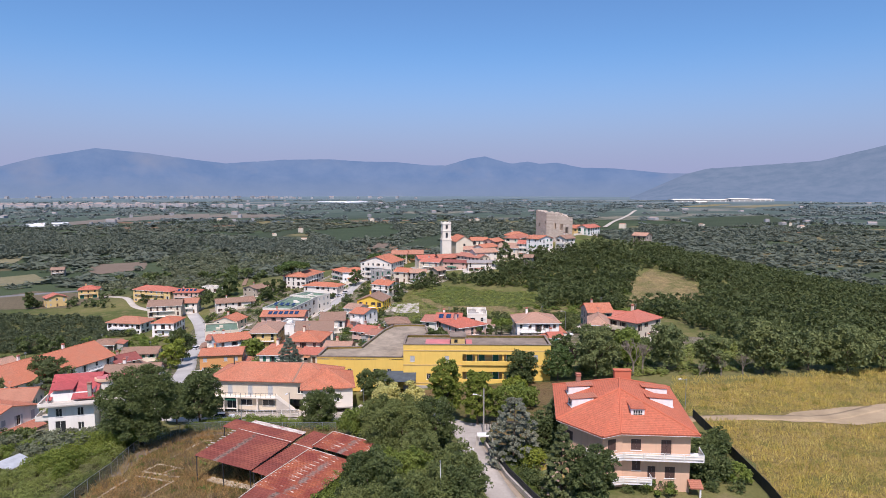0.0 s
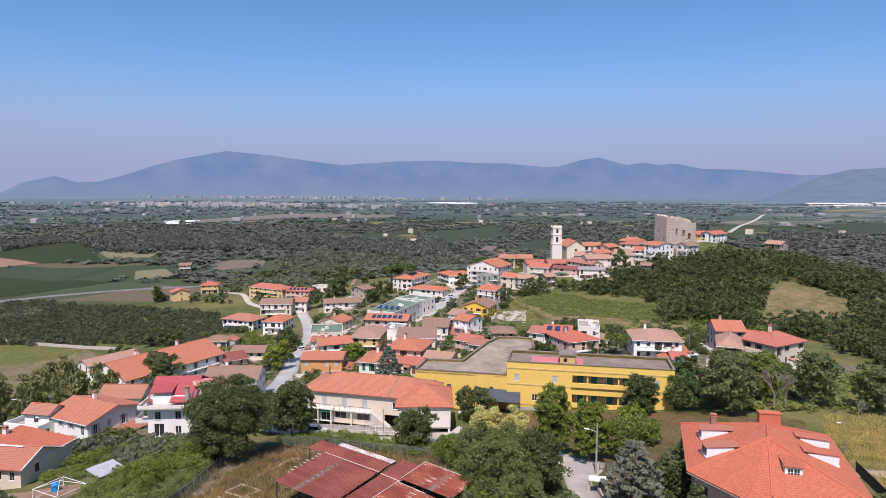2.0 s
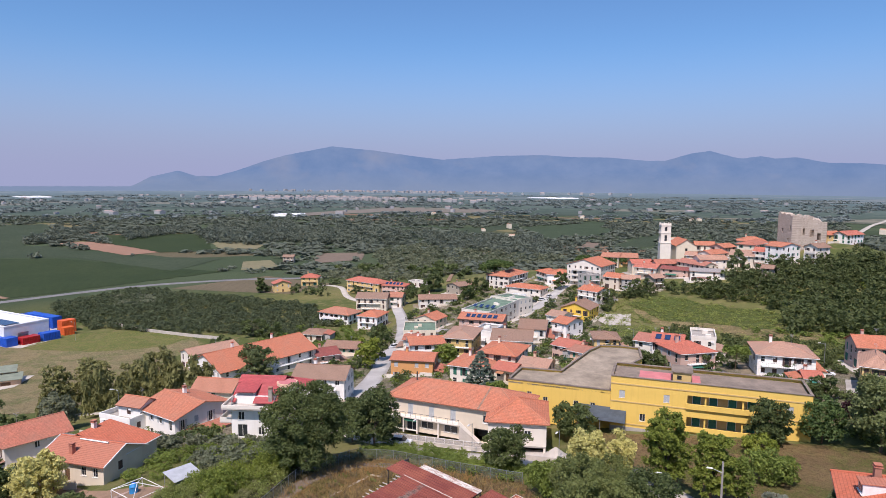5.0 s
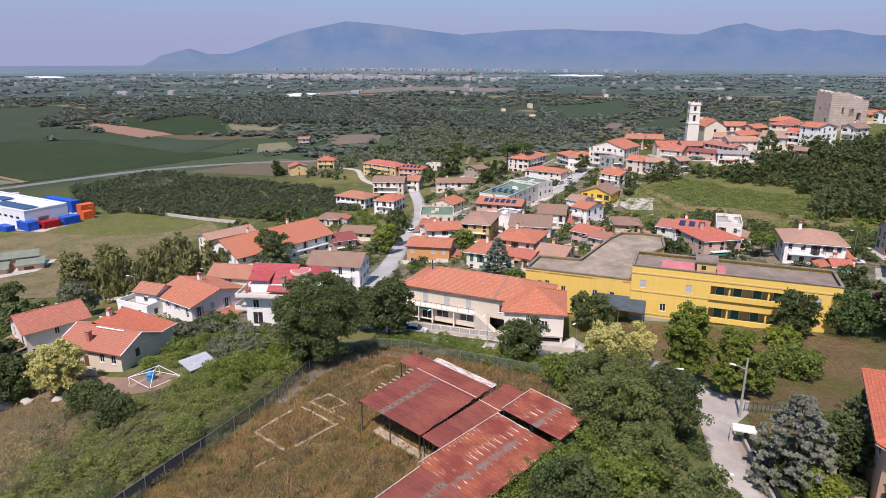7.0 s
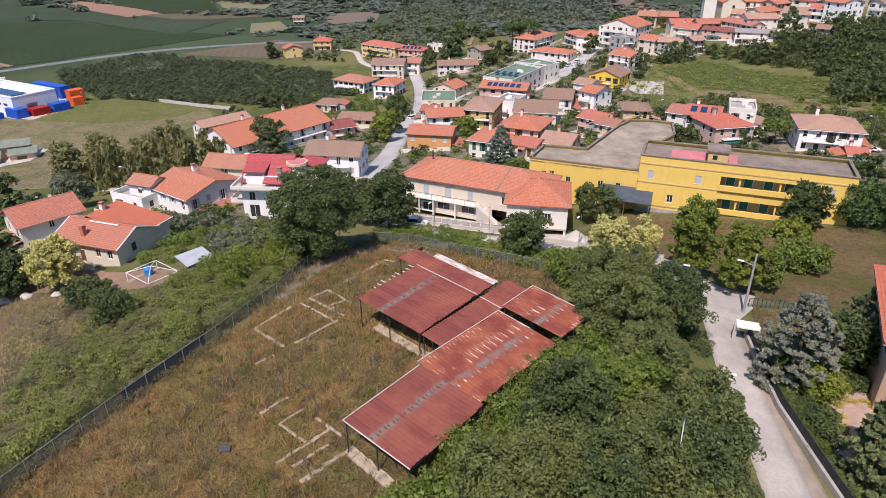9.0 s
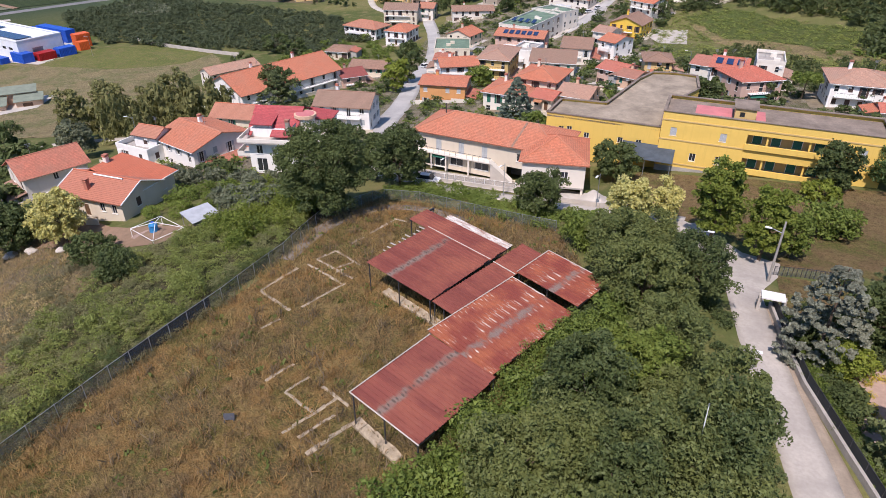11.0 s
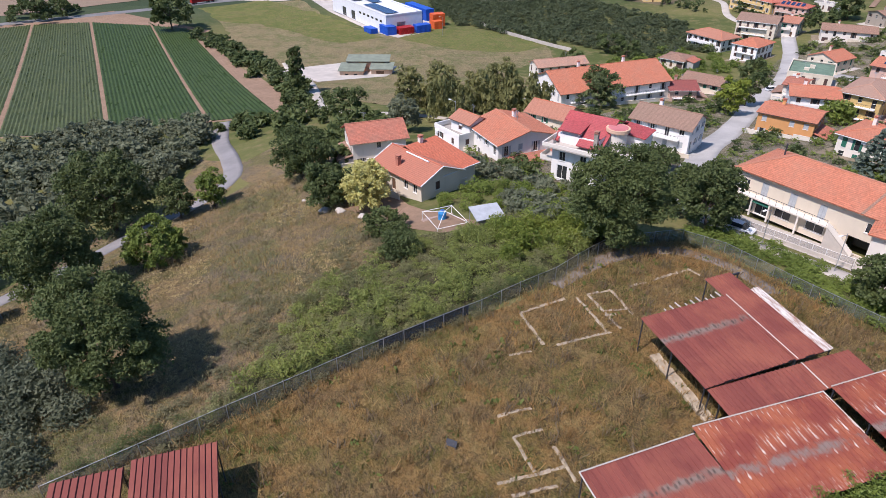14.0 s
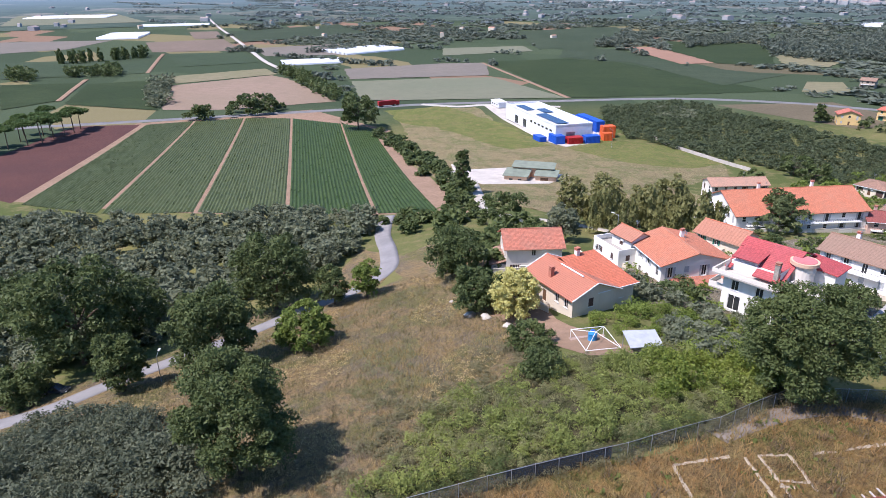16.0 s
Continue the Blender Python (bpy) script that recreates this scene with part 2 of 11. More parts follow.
def grassy(name, tints, rough=0.9):
    """Standing grass: tints that change from place to place, and from blade to blade."""
    k = Nodes(name)
    pos = k.add("NewGeometry").outputs["Position"]
    isl = k.add("NewGeometry").outputs["Random Per Island"]
    n1, n2 = k.noise(0.075, 4.0, 0.6, pos), k.noise(0.28, 4.0, 0.65, k.add("Mapping", {0: pos, 1: (31, 17, 0)}).outputs[0])
    col = k.mix(k.span(n1, 0.40, 0.60), c4(tints[0]), c4(tints[1]))
    col = k.mix(k.span(n2, 0.52, 0.60, 0.0, 0.9), col, c4(tints[2]))
    col = k.mix(k.span(n2, 0.46, 0.38, 0.0, 0.85), col, c4(tints[3]))
    col = k.mix(k.span(isl, 0.0, 1.0, 0.0, 0.55), col, k.mix(0.5, col, (0.04, 0.03, 0.02, 1)))
    col = k.mix(k.span(isl, 0.75, 1.0, 0.0, 0.5), col, c4(dim(tints[0], 1.5)))
    k.done(col, rough, None, 0.0, 0.15)
    tr = k.add("BsdfTranslucent", {0: col})
    mx = k.add("MixShader", {0: 0.3, 1: k.b, 2: tr})
    k.t.links.new(mx.outputs[0], k.t.nodes["Material Output"].inputs[0])
    return k.m


grassy("grass_plot", ((0.46, 0.275, 0.105), (0.255, 0.185, 0.110), (0.45, 0.340, 0.140), (0.185, 0.170, 0.055)))
grassy("grass_slope", ((0.46, 0.330, 0.145), (0.265, 0.225, 0.130), (0.53, 0.410, 0.190), (0.225, 0.230, 0.082)))
grassy("grass_golden", ((0.62, 0.480, 0.120), (0.500, 0.395, 0.130), (0.68, 0.550, 0.180), (0.270, 0.280, 0.070)))
leaf("grass_thistle", (0.11, 0.085, 0.055), (0.26, 0.20, 0.13), 0.9)
# distance haze put into the leaf colour: paler, greyer green
leaf("leaf_far_hazed", (0.105, 0.128, 0.098), (0.140, 0.162, 0.122))
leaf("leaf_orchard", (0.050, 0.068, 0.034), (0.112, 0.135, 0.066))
# farthest woods: a bluish haze mixed into the leaf colour itself
leaf("leaf_distant_hazed", (0.150, 0.182, 0.176), (0.186, 0.222, 0.212))
leaf("leaf_hill", (0.044, 0.064, 0.024), (0.108, 0.134, 0.048))
plain("roof_grey", (0.36, 0.295, 0.22), 0.9, 0.4, 0.3, 3.0)
leaf("leaf_euca", (0.105, 0.112, 0.040), (0.265, 0.260, 0.105))
# greyed base colours stand in for haze over far buildings
plain("far_wall_hazed", (0.36, 0.36, 0.36), 0.9, 0.2, 0.02)
plain("far_roof_hazed", (0.33, 0.27, 0.25), 0.9, 0.25, 0.02)


# ---- mesh helpers ----
def mesh_of(bm, name, mat, smooth=False):
    me = bpy.data.meshes.new(name)
    bm.to_mesh(me)
    bm.free()
    if mat:
        me.materials.append(MATS[mat])
    if smooth:
        me.polygons.foreach_set("use_smooth", [True] * len(me.polygons))
    return me


def part(name, bm, mat, parent, label="", m=None):
    """One mesh object, under a thing or a part. bm: a bmesh, or mesh data to be shared."""
    me = bm if isinstance(bm, bpy.types.Mesh) else mesh_of(bm, name, mat)
    ob = new(name, me)
    if parent is not None:
        ob.parent = parent
    if m is not None:
        ob.matrix_local = m
    return tagged(ob, label) if label else ob


def thing(name, m, label, category, group="", kind=""):
    ob = new(name)
    ob.empty_display_size = 0.5
    ob.matrix_world = m
    return tagged(ob, label, category, group, kind)


def box(bm, x0, y0, z0, x1, y1, z1):
    v = [bm.verts.new(p) for p in ((x0, y0, z0), (x1, y0, z0), (x1, y1, z0), (x0, y1, z0),
                                   (x0, y0, z1), (x1, y0, z1), (x1, y1, z1), (x0, y1, z1))]
    for q in ((3, 2, 1, 0), (4, 5, 6, 7), (0, 1, 5, 4), (1, 2, 6, 5), (2, 3, 7, 6), (3, 0, 4, 7)):
        bm.faces.new([v[i] for i in q])
    return bm


def boxes(*rows):
    bm = bmesh.new()
    for r in rows:
        box(bm, *r)
    return bm


def bevelled(bm, width=0.03, seg=1):
    bmesh.ops.bevel(bm, geom=bm.edges[:], offset=width, segments=seg, affect="EDGES", profile=0.5)
    return bm


def rod(bm, a, b, r0, r1=None, n=6):
    """A tapered bar from a to b."""
    a, b = Vector(a), Vector(b)
    r1 = r0 if r1 is None else r1
    q = (b - a).to_track_quat("Z", "Y")
    ring = []
    for c, r in ((a, r0), (b, r1)):
        ring.append([bm.verts.new(c + q @ Vector((r * math.cos(2 * math.pi * i / n), r * math.sin(2 * math.pi * i / n), 0))) for i in range(n)])
    for i in range(n):
        j = (i + 1) % n
        bm.faces.new((ring[0][i], ring[0][j], ring[1][j], ring[1][i]))
    bm.faces.new(ring[0][::-1])
    bm.faces.new(ring[1])
    return bm


def slab(bm, pts, t, uv=None, up=None):
    """A flat plate of thickness t below the given outline; UV in metres along its first edge and up the slope."""
    pts = [Vector(p) for p in pts]
    nrm = (pts[1] - pts[0]).cross(pts[-1] - pts[0]).normalized()
    top = [bm.verts.new(p) for p in pts]
    bot = [bm.verts.new(p - Vector((0, 0, t))) for p in pts]
    lay = bm.loops.layers.uv.verify()
    e = (pts[1] - pts[0]).normalized()
    s = nrm.cross(e)
    faces = [bm.faces.new(top), bm.faces.new(bot[::-1])]
    n = len(pts)
    for i in range(n):
        j = (i + 1) % n
        faces.append(bm.faces.new((top[j], top[i], bot[i], bot[j])))
    for f in faces:
        for l in f.loops:
            d = l.vert.co - pts[0]
            l[lay].uv = (d.dot(e), d.dot(s))
    return bm


# ---- ground ----
HILL_ROWS = [
    (4.2, -0.7, 8.5, 11.5, 2.1, 0.1, 0.0),
    (-0.2, -6.0, 8.3, 8.3, 4.9, 1.9, 0.3),
    (1.0, 5.9, 10.0, 5.2, 9.2, 4.6, 1.2),
    (0.2, 3.3, 2.9, 4.8, 6.9, 4.7, 3.2),
    (1.2, -2.7, 6.3, 8.8, 4.8, 3.4, 5.5),
    (0.1, -1.0, 1.7, -3.6, 4.2, 3.1, 5.0),
    (-0.6, -0.1, 3.2, 10.5, 18.1, 3.0, -0.1),
    (0.6, 1.6, 6.5, 10.6, 9.0, -2.8, -3.6),
    (-0.8, 1.0, 1.6, -4.9, -2.2, 0.0, -0.9),
]
KNOLLS = [
    (92, 418, 7.3),
    (-48, 100, 3.5),
    (6, 100, 2.4),
    (-25, 137, -2.2),
    (-127, 112, 3.8),
    (-138, 75, -3.6),
    (20, 330, -2.8),
    (65, 408, 2.4),
    (-83, 100, 0.8),
    (26, 85, -0.8),
    (-20, 75, -0.2),
]


def height_grid(x, y):
    """The lie of the land: a plain with broad swells and a few knolls."""
    x, y = np.asarray(x, float), np.asarray(y, float)
    z = np.full(np.broadcast(x, y).shape, -14.0)
    for j, row in enumerate(HILL_ROWS):
        gy = np.exp(-((y - (-60 + 75 * j)) ** 2) / (2 * 75.0 ** 2))
        for i, a in enumerate(row):
            z = z + a * gy * np.exp(-((x - (-240 + 90 * i)) ** 2) / (2 * 75.0 ** 2))
    for cx, cy, a in KNOLLS:
        z = z + a * np.exp(-((x - cx) ** 2 + (y - cy) ** 2) / (2 * 24.0 ** 2))
    return z


def ground_z(x, y):
    return float(height_grid(x, y))


def spread(lo, hi, step, far, grow=1.22):
    """Grid lines: even between lo and hi, then ever wider apart out to far."""
    core = list(np.arange(lo, hi + step / 2, step))
    a, d = core[0], step
    left = []
    while a > -far:
        d *= grow
        a = max(-far, a - d)
        left.append(a)
    b, d = core[-1], step
    right = []
    while b < far:
        d *= grow
        b = min(far, b + d)
        right.append(b)
    return np.array(left[::-1] + core + right)


def sheet(name, xs, ys, mat, lift=0.0):
    gx, gy = np.meshgrid(xs, ys)
    gz = height_grid(gx, gy) + lift
    n, m = len(xs), len(ys)
    idx = np.arange(n * m).reshape(m, n)
    quads = np.stack([idx[:-1, :-1], idx[:-1, 1:], idx[1:, 1:], idx[1:, :-1]], -1).reshape(-1, 4)
    me = bpy.data.meshes.new(name)
    me.from_pydata(np.stack([gx, gy, gz], -1).reshape(-1, 3).tolist(), [], quads.tolist())
    me.materials.append(MATS[mat])
    me.polygons.foreach_set("use_smooth", [True] * len(me.polygons))
    return me


def inside(x, y, poly):
    """Which of the points lie within the outline."""
    x, y = np.asarray(x, float), np.asarray(y, float)
    hit = np.zeros(x.shape, bool)
    n = len(poly)
    for i in range(n):
        (x0, y0), (x1, y1) = poly[i], poly[(i + 1) % n]
        if y0 == y1:
            continue
        c = ((y0 > y) != (y1 > y)) & (x < (x1 - x0) * (y - y0) / (y1 - y0) + x0)
        hit ^= c
    return hit


FIELDS = []


def patch(name, poly, mat, lift=0.04, step=3.0, label="", category="ground", kind="structure", rag=0.0):
    """A piece of land cover draped over the ground within an outline of few corners."""
    if rag:
        pts = []
        n = len(poly)
        for i in range(n):
            a, b = Vector(poly[i]), Vector(poly[(i + 1) % n])
            cuts = max(1, int((b - a).length / (rag * 2.5)))
            for j in range(cuts):
                p = a.lerp(b, j / cuts)
                w = noise.noise_vector(Vector((p.x * 0.13, p.y * 0.13, 3.1)))
                pts.append((p.x + w.x * rag * 1.6, p.y + w.y * rag * 1.6))
        poly = pts
    bm = bmesh.new()
    f = bm.faces.new([bm.verts.new((p[0], p[1], 0)) for p in poly])
    if f.normal.z < 0 or sum(poly[i][0] * poly[(i + 1) % len(poly)][1] - poly[(i + 1) % len(poly)][0] * poly[i][1] for i in range(len(poly))) < 0:
        f.normal_flip()
    bmesh.ops.triangulate(bm, faces=bm.faces[:])
    xs, ys = [p[0] for p in poly], [p[1] for p in poly]
    for lo, hi, nx in ((min(xs), max(xs), (1, 0, 0)), (min(ys), max(ys), (0, 1, 0))):
        k = math.ceil(lo / step) * step
        while k < hi:
            bmesh.ops.bisect_plane(bm, geom=bm.verts[:] + bm.edges[:] + bm.faces[:], plane_co=tuple(c * k for c in nx), plane_no=nx)
            k += step
    zz = height_grid([v.co.x for v in bm.verts], [v.co.y for v in bm.verts])
    for v, z in zip(bm.verts, zz):
        v.co.z = z + lift
    if category == "field":
        FIELDS.append(poly)
    ob = part(name, mesh_of(bm, name, mat, True), None, None)
    return tagged(ob, label, category, "", kind)


def smooth_line(pts, step=3.0):
    """A rounded line through a few way points."""
    out = []
    p = [Vector(a) for a in pts]
    p = [2 * p[0] - p[1]] + p + [2 * p[-1] - p[-2]]
    for i in range(1, len(p) - 2):
        n = max(2, int((p[i + 1] - p[i]).length / step))
        for j in range(n):
            t = j / n
            out.append(0.5 * (2 * p[i] + (p[i + 1] - p[i - 1]) * t + (2 * p[i - 1] - 5 * p[i] + 4 * p[i + 1] - p[i + 2]) * t * t
                              + (3 * p[i] - p[i - 1] - 3 * p[i + 1] + p[i + 2]) * t ** 3))
    out.append(p[-2])
    return out


LINES = []


def road(name, pts, width, mat, lift=0.06, label="", category="road", kind="structure", depth=0.25):
    """A paved strip that follows the ground, with edges that go down into it."""
    line = smooth_line(pts)
    LINES.append((line, width))
    bm = bmesh.new()
    rows = []
    for i, p in enumerate(line):
        d = (line[min(i + 1, len(line) - 1)] - line[max(i - 1, 0)]).normalized()
        s = Vector((-d.y, d.x))
        w = width / 2 * (1 + 0.05 * noise.noise(Vector((p.x * 0.2, p.y * 0.2, 7))))
        r = []
        for k in (-1, -1, -0.5, 0, 0.5, 1, 1):
            q = p + s * w * k
            r.append([q.x, q.y, ground_z(q.x, q.y) + lift])
        r[0][2] -= depth
        r[-1][2] -= depth
        rows.append([bm.verts.new(c) for c in r])
    for a, b in zip(rows, rows[1:]):
        for k in range(6):
            bm.faces.new((a[k + 1], a[k], b[k], b[k + 1]))
    bmesh.ops.recalc_face_normals(bm, faces=bm.faces[:])
    ob = part(name, mesh_of(bm, name, mat, True), None, None)
    return tagged(ob, label, category, "", kind)


def _ground_mat():
    k = Nodes("land")
    pos = k.add("NewGeometry").outputs["Position"]
    a, b, c = k.noise(0.02, 5.0, 0.6, pos), k.noise(0.22, 4.0, 0.6, pos), k.noise(2.0, 4.0, 0.7, pos)
    dry, green = (0.235, 0.185, 0.095, 1), (0.085, 0.105, 0.032, 1)
    col = k.mix(k.span(a, 0.42, 0.58), green, (0.17, 0.16, 0.06, 1))
    col = k.mix(k.span(b, 0.5, 0.7, 0.0, 0.7), col, dry)
    col = k.mix(k.span(c, 0.4, 0.75, 0.0, 0.5), col, (0.06, 0.07, 0.025, 1))
    # small plots of the plain, far from the village
    sp = k.add("SeparateXYZ", {0: pos})
    away = k.math("SQRT", k.math("ADD", k.math("POWER", sp.outputs[0], 2.0), k.math("POWER", k.math("SUBTRACT", sp.outputs[1], 150.0), 2.0)))
    turn = k.add("Mapping", {0: pos, 2: (0, 0, 0.5), 3: (0.0075, 0.016, 0.0)}).outputs[0]
    cell = k.add("TexVoronoi", {"Vector": turn, "Scale": 1.0, "Randomness": 0.85})
    cell.voronoi_dimensions, cell.distance = "2D", "CHEBYCHEV"
    val = k.add("SeparateXYZ", {0: cell.outputs["Color"]})
    plot = k.mix(k.span(val.outputs[0], 0.35, 0.65), (0.048, 0.068, 0.036, 1), (0.066, 0.088, 0.046, 1))
    plot = k.mix(k.span(val.outputs[1], 0.80, 0.82), plot, (0.20, 0.17, 0.085, 1))
    plot = k.mix(k.span(val.outputs[2], 0.90, 0.91), plot, (0.24, 0.15, 0.10, 1))
    plot = k.mix(k.span(c, 0.4, 0.7, 0.0, 0.3), plot, (0.03, 0.045, 0.018, 1))
    col = k.mix(k.span(away, 330, 420), col, plot)
    return k.done(col, 0.95, k.bump(c, 0.5, 0.3), 0.0, 0.1)


_ground_mat()
GX, GY = spread(-330, 260, 3.5, 4900), spread(-60, 600, 3.5, 4900)
tagged(part("ground", sheet("ground", GX, GY, "land"), None, None), "green and dry Italian countryside falling from a knoll to a plain", "ground", "", "structure")


# ---- distance: hazy plain and mountains ----
def _far_mats():
    k = Nodes("far_plain_haze")
    pos = k.add("NewGeometry").outputs["Position"]
    turn = k.add("Mapping", {0: pos, 2: (0, 0, 0.4), 3: (0.0035, 0.0075, 0.0)}).outputs[0]
    cell = k.add("TexVoronoi", {"Vector": turn, "Scale": 1.0, "Randomness": 0.9})
    cell.voronoi_dimensions, cell.distance = "2D", "CHEBYCHEV"
    val = k.add("SeparateXYZ", {0: cell.outputs["Color"]})
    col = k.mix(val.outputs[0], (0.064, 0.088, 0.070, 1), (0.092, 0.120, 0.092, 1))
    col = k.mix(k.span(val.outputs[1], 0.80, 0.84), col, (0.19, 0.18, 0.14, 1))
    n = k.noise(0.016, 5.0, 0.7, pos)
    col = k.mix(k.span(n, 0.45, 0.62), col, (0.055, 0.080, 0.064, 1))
    # haze painted in: the colour blends to blue-grey with distance
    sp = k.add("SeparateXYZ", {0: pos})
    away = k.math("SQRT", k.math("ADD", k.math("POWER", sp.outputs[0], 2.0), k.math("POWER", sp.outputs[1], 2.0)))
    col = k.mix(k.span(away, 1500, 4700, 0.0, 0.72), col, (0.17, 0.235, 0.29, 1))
    k.done(col, 1.0, None, 0.0, 0.0)
    # the mountains glow: their blue haze is an emission colour
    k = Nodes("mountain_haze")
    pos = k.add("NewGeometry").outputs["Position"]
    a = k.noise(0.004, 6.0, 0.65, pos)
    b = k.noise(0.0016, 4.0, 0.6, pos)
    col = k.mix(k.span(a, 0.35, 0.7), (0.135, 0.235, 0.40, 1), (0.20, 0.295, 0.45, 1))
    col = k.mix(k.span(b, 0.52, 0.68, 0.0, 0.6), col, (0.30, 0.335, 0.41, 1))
    # foot haze painted in, stronger lower down
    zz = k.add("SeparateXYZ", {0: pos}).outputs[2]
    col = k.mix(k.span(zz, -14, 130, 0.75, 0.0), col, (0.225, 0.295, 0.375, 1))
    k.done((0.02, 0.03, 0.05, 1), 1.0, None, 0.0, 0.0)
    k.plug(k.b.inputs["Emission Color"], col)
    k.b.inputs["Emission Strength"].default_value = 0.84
    # the hills glow as well, with haze put into the emitted colour
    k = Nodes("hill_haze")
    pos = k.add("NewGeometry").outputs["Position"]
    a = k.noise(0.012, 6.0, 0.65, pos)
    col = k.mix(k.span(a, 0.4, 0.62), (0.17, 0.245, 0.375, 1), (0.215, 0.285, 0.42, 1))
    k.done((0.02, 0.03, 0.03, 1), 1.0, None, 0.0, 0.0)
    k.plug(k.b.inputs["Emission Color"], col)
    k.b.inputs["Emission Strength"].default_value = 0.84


_far_mats()


def ring(name, r0, r1, a0, a1, z, mat, label):
    bm = bmesh.new()
    n, m = 90, 14
    rows = []
    for i in range(n + 1):
        a = radians(a0 + (a1 - a0) * i / n)
        rows.append([bm.verts.new((-math.sin(a) * r, math.cos(a) * r, z)) for r in (r0 + (r1 - r0) * j / m for j in range(m + 1))])
    for p, q in zip(rows, rows[1:]):
        for j in range(m):
            bm.faces.new((p[j], q[j], q[j + 1], p[j + 1])).normal_flip()
    bmesh.ops.recalc_face_normals(bm, faces=bm.faces[:])
    if bm.faces[:][0].normal.z < 0:
        bmesh.ops.reverse_faces(bm, faces=bm.faces[:])
    return tagged(part(name, bm, mat, None), label, "backdrop", "", "structure")


def ridge(name, profile, dist, mat, label, rough=7.0, depth=350.0):
    """A chain of far hills: bearings to the left of ahead in degrees, and crest heights in metres."""
    bm = bmesh.new()
    ang = np.linspace(profile[0][0], profile[-1][0], 420)
    top = np.interp(ang, [p[0] for p in profile], [p[1] for p in profile])
    rows = []
    for a, t in zip(ang, top):
        col = []
        for j in range(13):
            f = j / 12
            r = dist - depth * (1 - f)
            x, y = -math.sin(radians(a)) * r, math.cos(radians(a)) * r
            w = noise.fractal(Vector((x * 0.004, y * 0.004, f * 2.5)), 0.9, 2.0, 5)
            z = -14 + (t + 14) * (f ** 1.15) + w * rough * 5 * f * (1 - f) + rough * 0.35 * noise.noise(Vector((a * 2.3, 0, 0))) * f
            col.append(bm.verts.new((x, y, z)))
        rows.append(col)
    for p, q in zip(rows, rows[1:]):
        for j in range(12):
            bm.faces.new((p[j], p[j + 1], q[j + 1], q[j]))
    bmesh.ops.recalc_face_normals(bm, faces=bm.faces[:])
    return tagged(part(name, mesh_of(bm, name, mat, True), None, None), label, "mountains", "", "structure")


ring("backdrop_plain", 1500, 4880, -75, 130, -13.4, "far_plain_haze", "hazy patchwork plain reaching to the mountains")
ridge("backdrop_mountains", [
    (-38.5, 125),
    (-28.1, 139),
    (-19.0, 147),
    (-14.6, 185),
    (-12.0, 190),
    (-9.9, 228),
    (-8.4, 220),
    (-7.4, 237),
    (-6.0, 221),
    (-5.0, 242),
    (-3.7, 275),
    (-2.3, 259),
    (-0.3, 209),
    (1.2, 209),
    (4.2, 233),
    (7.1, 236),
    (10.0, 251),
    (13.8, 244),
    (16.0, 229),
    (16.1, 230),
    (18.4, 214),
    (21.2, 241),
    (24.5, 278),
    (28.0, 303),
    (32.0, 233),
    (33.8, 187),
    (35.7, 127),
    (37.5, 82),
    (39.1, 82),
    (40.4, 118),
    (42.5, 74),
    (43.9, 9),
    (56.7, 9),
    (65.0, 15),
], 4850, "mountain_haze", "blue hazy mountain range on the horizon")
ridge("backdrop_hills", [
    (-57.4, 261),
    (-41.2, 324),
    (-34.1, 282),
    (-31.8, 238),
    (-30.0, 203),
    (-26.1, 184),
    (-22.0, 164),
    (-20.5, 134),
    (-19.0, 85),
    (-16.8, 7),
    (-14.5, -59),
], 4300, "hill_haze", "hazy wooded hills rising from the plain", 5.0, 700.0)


# ---- houses ----
_cache = {}


def window_mesh(w, h, style):
    """Frame with a cross bar, sill and, for some, shutters; origin at the middle of the opening's foot, facing -y."""
    key = (round(w, 1), round(h, 1), style)
    if key not in _cache:
        fr = boxes((-w / 2, 0.10, 0, -w / 2 + 0.07, 0.16, h), (w / 2 - 0.07, 0.10, 0, w / 2, 0.16, h), (-w / 2, 0.10, h - 0.07, w / 2, 0.16, h),
                   (-w / 2, 0.10, 0, w / 2, 0.16, 0.07), (-0.035, 0.10, 0.07, 0.035, 0.155, h - 0.07))
        pane = boxes((-w / 2 + 0.06, 0.125, 0.06, w / 2 - 0.06, 0.14, h - 0.06))
        sill = boxes((-w / 2 - 0.1, -0.09, -0.08, w / 2 + 0.1, 0.02, -0.005))
        sh = boxes((0.01, 0.0, 0.02, w / 2 - 0.02, 0.05, h - 0.02), (0.08, -0.012, 0.12, w / 2 - 0.09, -0.002, h * 0.46), (0.08, -0.012, h * 0.54, w / 2 - 0.09, -0.002, h - 0.12))
        _cache[key] = (mesh_of(fr, "window_frame", "white_trim"), mesh_of(pane, "pane", "glass"), mesh_of(sill, "sill", "white_trim"),
                       mesh_of(sh, "shutter", None) if style in ("closed", "open") else None)
    return _cache[key]


